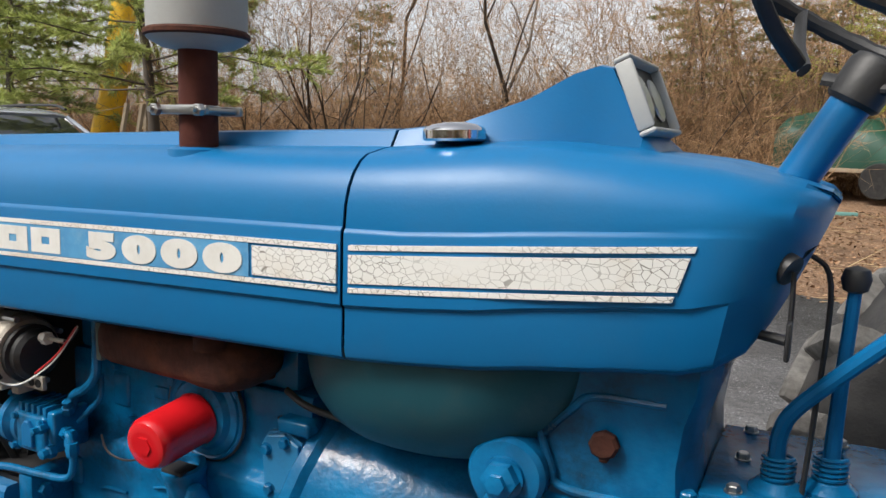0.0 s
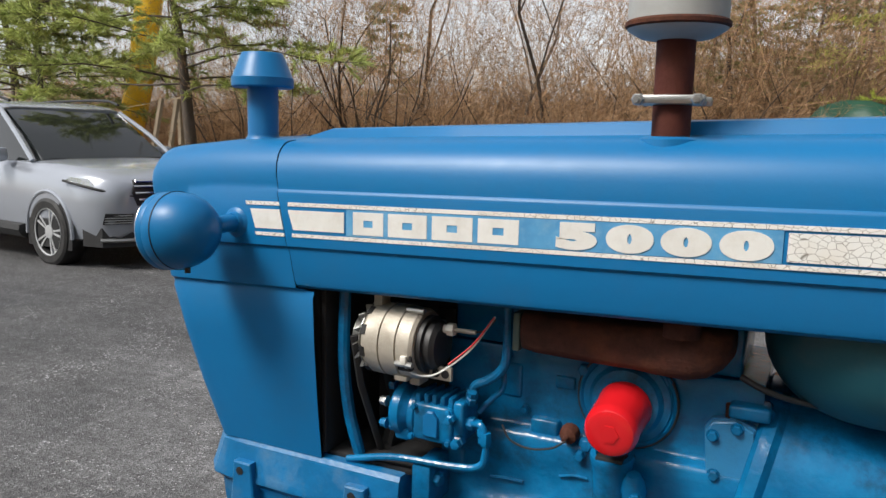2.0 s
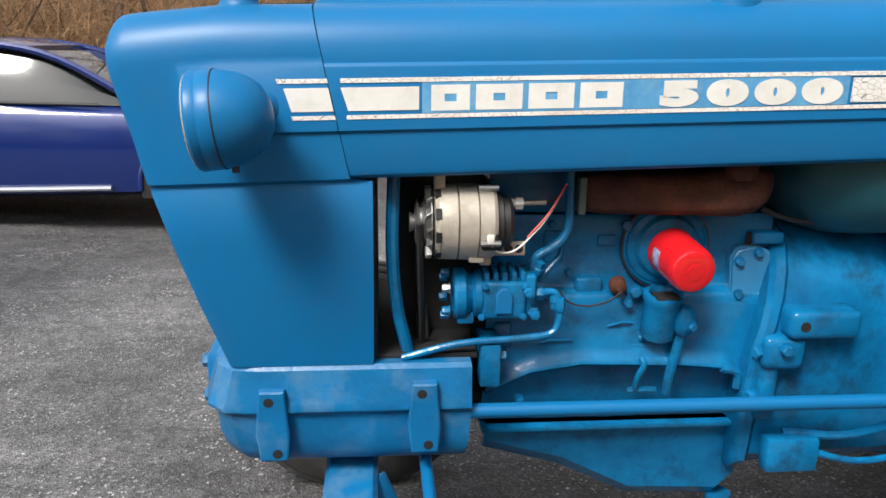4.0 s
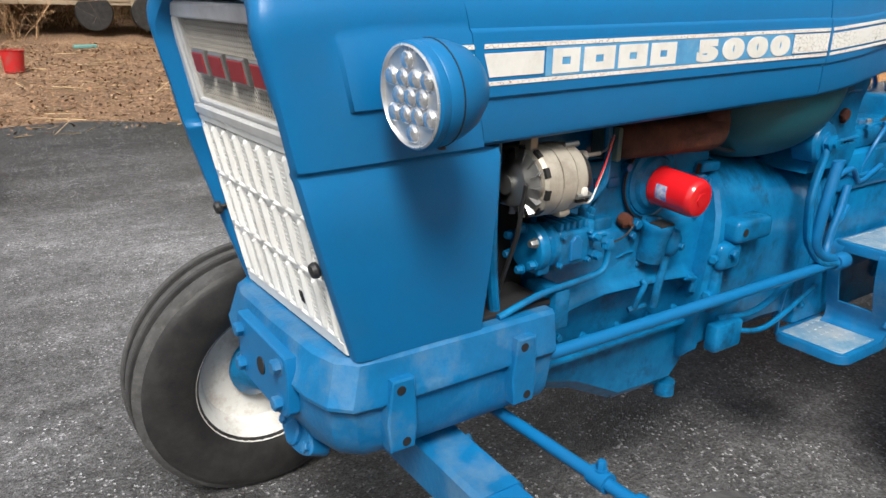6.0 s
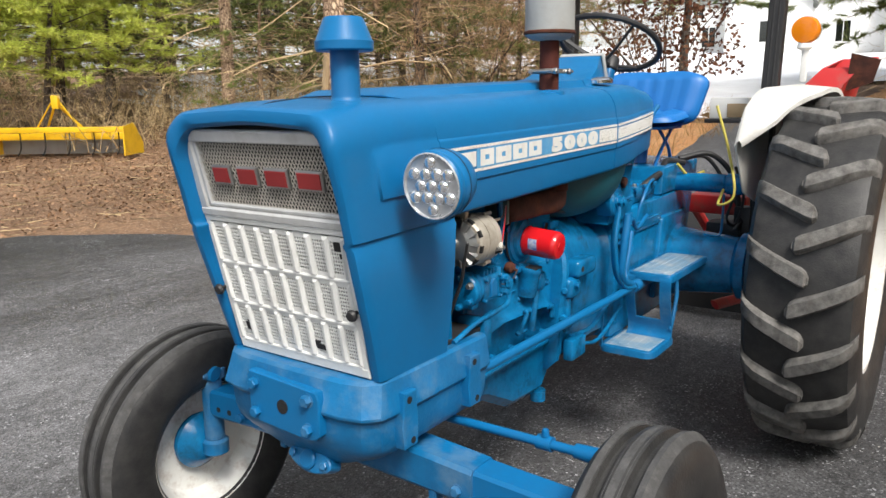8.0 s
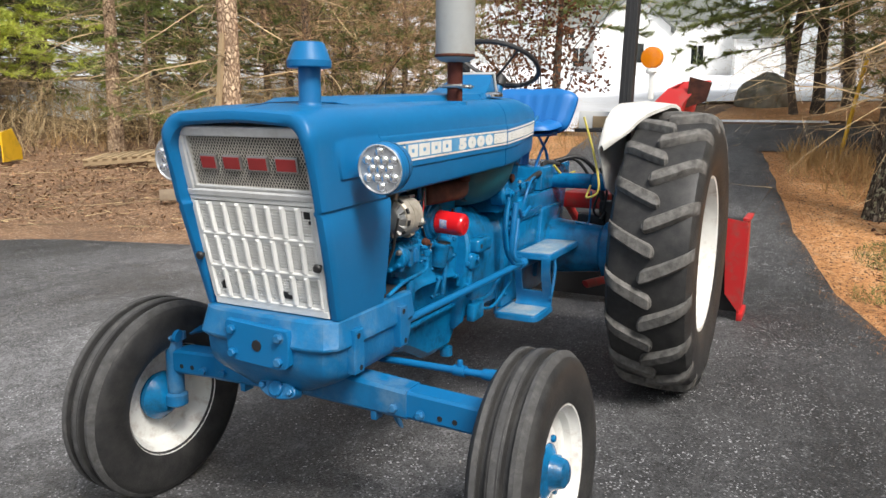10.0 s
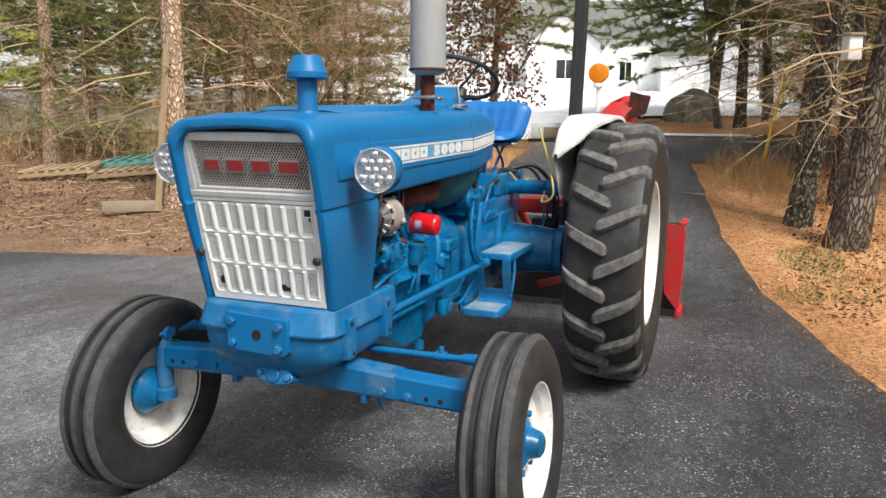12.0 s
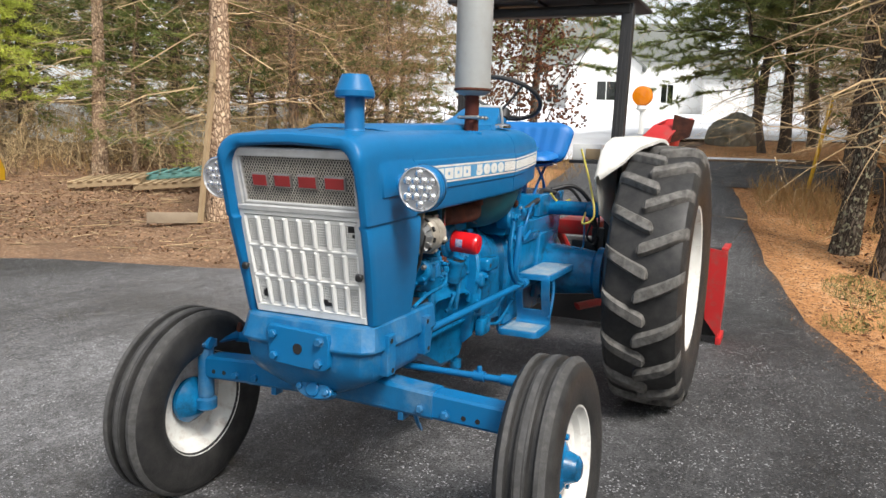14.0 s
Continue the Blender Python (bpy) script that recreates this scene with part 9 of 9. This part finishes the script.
PINE = [pine_mesh(100, 9.0, 0.13, 1.5, 2.4, (0.4, 4.5), 2.1, 50, 4, 0.17, 0.015, 15), pine_mesh(110, 7.5, 0.09, 0.9, 2.2, (0.3, 3.6), 1.9, 40, 4, 0.17, 0.015, 16)]
PINE_LOW = pine_mesh(120, 6.5, 0.14, 2.35, 3.6, (1.2, 3.0), 1.6, 14, 9, 0.17, 0.010, 36)
PINE_TALL = pine_mesh(130, 12.0, 0.20, 6.0, 2.4, (1.6, 6.5), 1.9, 50, 3)
PINE_YOUNG = pine_mesh(140, 4.2, 0.07, 0.5, 1.5, (0.3, 1.0), 0.6, 8, 4, 0.11)


def pine(meshes, x, y, size=1.0, bark=None, needles=None, label="tall pine with dead lower branches", lean=0.0, turn=None):
    t, d, n = meshes
    if bark is not None or needles is not None:
        t, n = t.copy(), n.copy()
        t.materials.clear()
        n.materials.clear()
    return plant("pine_tree", label, "tree", [("trunk", t, bark or PINEBARK), ("branchwork", d, TWIGPALE), ("crown", n, needles or NEEDLE)], stand(x, y, rt.uniform(0, 360) if turn is None else turn, size, lean), "pines round the yard")


# band of brush and bare trees that closes the yard towards its far side
for x in np.arange(-24, 5.5, 2.1):
    y = float(np.interp(x, [-24, -12, -9, -4, 0, 6], [14.5, 13.6, 13.4, 13.8, 16.5, 20.5]))
    thicket(x, y + rt.uniform(-0.3, 0.5), rt.uniform(-20, 20), rt.uniform(0.8, 1.0))
    thicket(x + 1.0, y + 2.2 + rt.uniform(0, 0.8), rt.uniform(-20, 20), rt.uniform(1.3, 1.5))
    if x > -14:
        thicket(x + 0.3, y + 4.6 + rt.uniform(0, 0.8), rt.uniform(-20, 20), rt.uniform(1.6, 1.95))
for kind, x, y, size in ((1, -8.1, 13.0, 1.0), (2, -7.2, 12.6, 1.0), (2, -9.4, 12.2, 0.95), (2, -11.4, 12.4, 1.1), (0, -5.55, 13.8, 1.0), (0, -3.95, 14.1, 1.0), (2, -1.2, 15.5, 1.0), (2, 0.6, 17.2, 1.0), (0, -13.5, 14, 1.2), (2, -16, 14.5, 1.2), (2, 3.0, 20.0, 1.1), (0, -9.0, 17.0, 1.2), (2, -6.2, 15, 1.1), (0, -1.0, 19, 1.2), (2, -4.0, 15.2, 0.9), (0, -20, 16, 1.2), (2, -2.4, 17.5, 1.2)):
    bare(kind, x, y, size)
pine(PINE_LOW, -9.75, 9.3, 1.0, BARK, NEEDLESOFT, label="spreading pine with low dark branches over the cars", turn=200)
pine(PINE_LOW, -13.4, 8.8, 0.85, BARK, NEEDLESOFT, label="spreading pine beside the parked cars", turn=80)
pine(PINE_LOW, -16.5, 10.5, 1.0, label="spreading pine behind the cars")
for x, y, s in ((-1.9, 19.0, 0.85), (-0.9, 20.5, 0.95), (0.4, 19.5, 0.8), (1.6, 21.5, 0.9), (-12.5, 21, 0.8)):
    pine(PINE[1], x, y, s, label="pine standing among bare brush")
pine(PINE_YOUNG, 1.55, 18.6, 1.15, needles=NEEDLEY, label="young yellow-green pine behind brush")
pine(PINE_YOUNG, 2.7, 19.8, 1.1, needles=NEEDLEY, label="young yellow-green pine behind brush")
pine(PINE_YOUNG, 6.0, 22.0, 1.3, label="young pine at the wood's edge")

# the wood beyond the grille side: pale near trunk, dark pines behind
pine(PINE_TALL, 6.77, 6.44, 0.95, PALEBARK, label="pine with pale peeling bark beside the driveway", turn=40)
pine(PINE_TALL, 8.05, 10.43, 0.72, PALEBARK, label="slim pine with pale lower bark", turn=120)
pine(PINE[1], 8.6, 10.1, 0.6, PALEBARK, label="thin young pine with pale bark", turn=10)
pine(PINE[0], 9.3, 16.4, 1.1, label="thick dark pine at the wood's edge")
for x, y, s, k in ((10.9, 8.0, 0.9, 0), (11.9, 9.9, 1.0, 1), (10.6, 12.0, 1.0, 1), (12.5, 12.8, 1.1, 0), (9.6, 14.6, 1.0, 1), (13.6, 10.6, 1.1, 1), (14.8, 8.4, 1.0, 1), (12.9, 6.9, 0.8, 1), (15.8, 10.0, 1.1, 0), (11.0, 16.2, 1.1, 0), (8.2, 17.0, 1.0, 1), (14.5, 14.8, 1.2, 1), (17.5, 11.9, 1.2, 0), (17.5, 8.9, 1.0, 1), (12.2, 18.5, 1.2, 1), (20.0, 13.5, 1.2, 1), (9.0, 20.5, 1.2, 1), (16.5, 18, 1.3, 1), (5.4, 18.0, 0.9, 1), (22, 18, 1.3, 1), (26, 19, 1.4, 1)):
    pine(PINE[k], x, y, s)
for x, y, s in ((5.9, 13.1, 0.62), (6.6, 13.8, 0.74), (5.0, 14.6, 0.72), (7.5, 13.6, 0.70), (4.1, 16.0, 0.65)):
    pine(PINE_LOW, x, y, s, needles=NEEDLEY, label="young bright-green pine above the scraper")
pine(PINE_YOUNG, 8.77, 9.03, 0.18, needles=NEEDLEY, label="tuft of pine seedling by the pallets")
for x, y, s in ((7.6, 12.4, 1.0), (8.9, 11.6, 1.1), (9.8, 9.9, 1.1), (10.6, 8.8, 1.0), (6.4, 13.8, 1.0), (9.2, 13.0, 1.2), (11.5, 7.6, 1.1), (12.2, 6.2, 0.9), (5.0, 16.4, 1.1), (8.6, 15.0, 1.3), (9.4, 8.6, 0.7), (10.2, 7.2, 0.8), (11.4, 9.6, 1.2), (13.0, 8.2, 1.2)):
    ob = thicket(x, y, rt.uniform(0, 180), s, PALETH)
    ob["label"] = "pale dead brush below the pines"
for kind, x, y, size in ((2, 9.9, 6.9, 0.55), (2, 10.9, 6.3, 0.6), (2, 11.8, 7.2, 0.8), (2, 12.4, 5.4, 0.5)):
    bare(kind, x, y, size, "thin bare saplings in front of the pines")

# russet oak near the house
s = Sticks(300)
for _ in range(2600):
    an, rr, z = s.r.uniform(0, 6.28), 1.7 * math.sqrt(s.r.rand()), s.r.uniform(0.6, 4.2)
    p = np.array([rr * math.cos(an) * (1.1 - 0.12 * z), rr * math.sin(an) * (1.1 - 0.12 * z), z])
    n = unit(s.r.normal(0, 1, 3))
    s.blades.append((*p, *(p + n * 0.11), *(unit(np.cross(n, s.r.normal(0, 1, 3))) * 0.035)))
leafm = s.blade_mesh("leaves")
plant("oak_tree", "small oak still holding russet dead leaves", "tree", [("trunk", BARE[2][0], BARK), ("branchwork", BARE[2][1], TWIG), ("crown", leafm, DEADLEAF)], stand(14.5, 4.3, 40, 0.95))

# pines beyond the bend and the big trunks beside the drive
pine(PINE_TALL, 6.72, -2.62, 1.0, PINEBARK, label="large pine trunk on the needle-strewn verge", turn=15, lean=6)
pine(PINE_TALL, 7.5, -2.2, 0.72, LICHENBARK, label="lichen-spotted pine on the verge", turn=200, lean=7)
pine(PINE_TALL, 8.6, -2.7, 0.6, label="slim dark pine beside the drive", turn=310, lean=3)
pine(PINE_TALL, 10.2, -2.35, 0.75, label="dark pine beside the drive", turn=77, lean=2)
pine(PINE_LOW, 14.9, -0.98, 0.62, BARK, label="leaning pine over the snow", turn=120, lean=-9)
pine(PINE_LOW, 15.1, -1.4, 0.95, BARK, label="dark pine by the bend", turn=60, lean=3)
pine(PINE_LOW, 17.0, -2.0, 1.0, BARK, label="dark pine by the bend", turn=10)
pine(PINE_LOW, 19.6, -0.6, 1.1, BARK, label="dark pine behind the boulder", turn=210)
pine(PINE_LOW, 17.5, 4.9, 0.9, BARK, label="spreading pine beside the snowy lawn", turn=150)
for x, y, s, k in ((10.5, -4.6, 1.1, 0), (12.5, -3.9, 1.0, 1), (14.5, -5.2, 1.1, 0), (17.5, -5.0, 1.1, 1), (20, -4.2, 1.2, 0), (22.5, -7, 1.2, 1), (8.6, -5.4, 1.0, 0), (19, -9, 1.2, 0), (26, -3.5, 1.2, 1), (28, -9, 1.3, 1), (32, -6, 1.3, 1), (36, -11, 1.4, 1), (24, -12, 1.3, 1), (12, -9, 1.2, 1)):
    pine(PINE[k], x, y, s)
for x, y in ((30, -2), (33, -5), (37, -3.5), (34, -10), (40, -8), (46, -6), (50, -2), (56, 4), (52, 12), (54, 20), (48, 26), (44, -14)):
    bare(0, x, y, 1.5, "bare tree behind the house")
for x, y in ((30, -3), (36, -5), (42, -8)):
    thicket(x, y - 2, rt.uniform(0, 180), 1.8)
# unseen woods added behind the camera, to keep low sky off the tractor
for x, y in ((-6, -17), (2, -15), (9, -13), (-14, -17), (-26, -10), (-32, 2), (18, -14)):
    pine(PINE[rt.randrange(2)], x, y, 1.1)
for k in range(16):
    x, y = -15.5 + 1.75 * k, -10.6 - 1.6 * (k % 3)
    pine(PINE[k % 2], x, y, 1.0 + 0.12 * (k % 3))
    if k % 2 == 0:
        thicket(x + 0.8, y + 0.6, 12 * k, 1.2)

# bird box on the big trunk
bird = thing("bird_box", "small pale wooden bird box on a pine trunk", "bird box")
bm = bmesh.new()
bmx = Matrix.Translation((6.47, -2.49, 2.32)) @ pose(0, 0, 0, 0, 0, 25)
box(bm, -0.07, 0.07, -0.07, 0.07, -0.12, 0.12, 0.004, bmx)
part("box_body", bm, WHITE, bird)
bm = bmesh.new()
box(bm, -0.10, 0.09, -0.085, 0.085, 0.12, 0.14, 0.003, bmx)
part("box_roof", bm, WOOD, bird)
bm = bmesh.new()
box(bm, 0.07, 0.13, -0.03, 0.03, -0.18, 0.16, 0.003, bmx)
part("backboard", bm, WOOD, bird)
stake = thing("marker_stake", "yellow driveway marker stake leaning in dry grass", "stake")
bm = bmesh.new()
tube(bm, [(10.6, -1.80, 0.80), (10.75, -2.05, 2.35)], 0.03, 5, curved=False)
part("rod", bm, YELLOW, stake)

# dry grass clumps and loose leaves
s = Sticks(400)
for cx, cy, rad, n in ((10.4, -1.5, 0.45, 420), (9.6, -1.75, 0.6, 400), (8.6, -2.3, 0.7, 250), (10.6, -2.3, 0.6, 300), (6.4, -3.4, 1.2, 200), (9.0, 3.6, 1.4, 500), (11.5, 3.4, 1.5, 500), (7.5, 3.6, 0.9, 250), (8.2, 11.2, 1.0, 200)):
    for _ in range(n):
        a, rr = s.r.uniform(0, 6.28), rad * math.sqrt(s.r.rand())
        x, y = cx + rr * math.cos(a), cy + rr * math.sin(a)
        p = np.array([x, y, height(x, y) - 0.03])
        d = unit(np.array([s.r.normal(0, 0.45), s.r.normal(0, 0.45), 1.0]))
        s.blades.append((*p, *(p + d * s.r.uniform(0.18, 0.5)), *(unit(np.cross(d, s.r.normal(0, 1, 3))) * 0.004)))
me = s.blade_mesh("dry_grass")
me.materials.append(material("straw", (0.42, 0.27, 0.11), 0.85, second=(0.30, 0.18, 0.08), scale=2, bump=0))
tagged(new("dry_grass", me), "tufts of straw-coloured dead grass", "grass", kind="stuff")
s = Sticks(410)


def strew(n, region, size):
    for _ in range(n):
        x, y = region(s.r)
        z = height(x, y)
        p = np.array([x, y, z + s.r.uniform(-0.02, 0.012)])
        d = unit(np.array([s.r.normal(), s.r.normal(), s.r.normal(0, 0.35)]))
        w = unit(np.cross(d, np.array([s.r.normal(0, 0.35), s.r.normal(0, 0.35), 1]))) * size * s.r.uniform(0.2, 0.36)
        s.blades.append((*p, *(p + d * size * s.r.uniform(0.6, 1.3)), *w))


strew(11000, lambda r: (r.uniform(-1, 9), r.uniform(7.4, 14)), 0.055)
strew(4500, lambda r: (r.uniform(4.6, 9), r.uniform(4.2, 10)), 0.05)
strew(2500, lambda r: (r.uniform(-11, -1), r.uniform(8.9, 12.5)), 0.07)
me = s.blade_mesh("leaves")
me.materials.append(LOOSELEAF)
tagged(new("fallen_leaves", me), "loose brown leaves over the ground", "leaves", kind="stuff")
s = Sticks(415)
for _ in range(700):
    x, y = s.r.uniform(-1, 9), s.r.uniform(7.3, 13.5)
    if s.r.rand() < 0.35:
        x, y = s.r.uniform(4.8, 9), s.r.uniform(4.0, 9.5)
    p = np.array([x, y, height(x, y) + 0.01])
    d = unit(np.array([s.r.normal(), s.r.normal(), s.r.normal(0, 0.08)]))
    s.rod(p, p + d * s.r.uniform(0.12, 0.6), s.r.uniform(0.003, 0.009), 0.002)
me = s.mesh("fallen_sticks", 3)
me.materials.append(TWIGPALE)
tagged(new("fallen_sticks", me), "dead sticks scattered over the leaf litter", "sticks", kind="stuff")
s = Sticks(420)
strew(2600, lambda r: (r.uniform(4.0, 11), -2.1 - abs(r.normal(0, 1.0))), 0.05)
me = s.blade_mesh("leaves")
me.materials.append(DEADLEAF)
tagged(new("fallen_leaves", me), "scattered russet leaves on the needle litter", "leaves", kind="stuff")
# needles blown over the driveway's edge, and thin green grass
s = Sticks(424)
edge = ([0.8, 1.8, 2.6, 3.7, 4.3, 5.2, 6.6, 8.2, 10.1, 12.3], [-3.8, -2.7, -2.33, -2.1, -1.97, -1.75, -1.42, -1.16, -0.88, -0.4])
for _ in range(9000):
    x = s.r.uniform(1.2, 11.5)
    y = float(np.interp(x, *edge)) - 0.05 + s.r.normal(0, 0.09) - abs(s.r.normal(0, 0.25)) * (s.r.rand() < 0.6)
    p = np.array([x, y, height(x, y) + s.r.uniform(0.001, 0.012)])
    d = unit(np.array([s.r.normal(), s.r.normal(), s.r.normal(0, 0.12)]))
    s.blades.append((*p, *(p + d * s.r.uniform(0.04, 0.09)), *(unit(np.cross(d, np.array([0, 0, 1.0]))) * 0.0022)))
me = s.needle_mesh("needles")
me.materials.append(material("fallen_needles", (0.40, 0.19, 0.07), 0.85, second=(0.22, 0.10, 0.04), scale=3, amount=1.0, bump=0))
tagged(new("fallen_needles", me), "orange pine needles along the driveway's edge", "pine needles", kind="stuff")
s = Sticks(426)
for cx, cy, rad, n in ((6.1, -2.25, 0.45, 900), (5.4, -2.5, 0.5, 600), (5.0, -2.1, 0.3, 300)):
    for _ in range(n):
        a, rr = s.r.uniform(0, 6.28), rad * math.sqrt(s.r.rand())
        x, y = cx + rr * math.cos(a), cy + 0.7 * rr * math.sin(a)
        p = np.array([x, y, height(x, y) - 0.01])
        d = unit(np.array([s.r.normal(0, 0.6), s.r.normal(0, 0.6), 1.0]))
        s.blades.append((*p, *(p + d * s.r.uniform(0.03, 0.09)), *(unit(np.cross(d, s.r.normal(0, 1, 3))) * 0.003)))
me = s.needle_mesh("grass")
me.materials.append(material("thin_green_grass", (0.14, 0.19, 0.045), 0.8, second=(0.22, 0.20, 0.08), scale=3, amount=0.9, bump=0))
tagged(new("grass", me), "thin green grass coming through the needle litter", "grass", kind="stuff")
# grit and small leaves on the asphalt
s = Sticks(430)
strew(260, lambda r: (r.uniform(-5, 6), r.uniform(-2.2, 7)), 0.014)
strew(120, lambda r: (r.normal(-1.0, 1.2), r.normal(1.6, 1.4)), 0.012)
for b in range(len(s.blades)):
    row = list(s.blades[b])
    row[2], row[5] = 0.006, 0.010
    s.blades[b] = tuple(row)
me = s.blade_mesh("grit")
me.materials.append(material("pale_grit", (0.40, 0.38, 0.35), 0.9, second=(0.22, 0.20, 0.17), scale=4, bump=0))
tagged(new("grit", me), "pale grit and crumbs on the asphalt", "grit", kind="stuff")
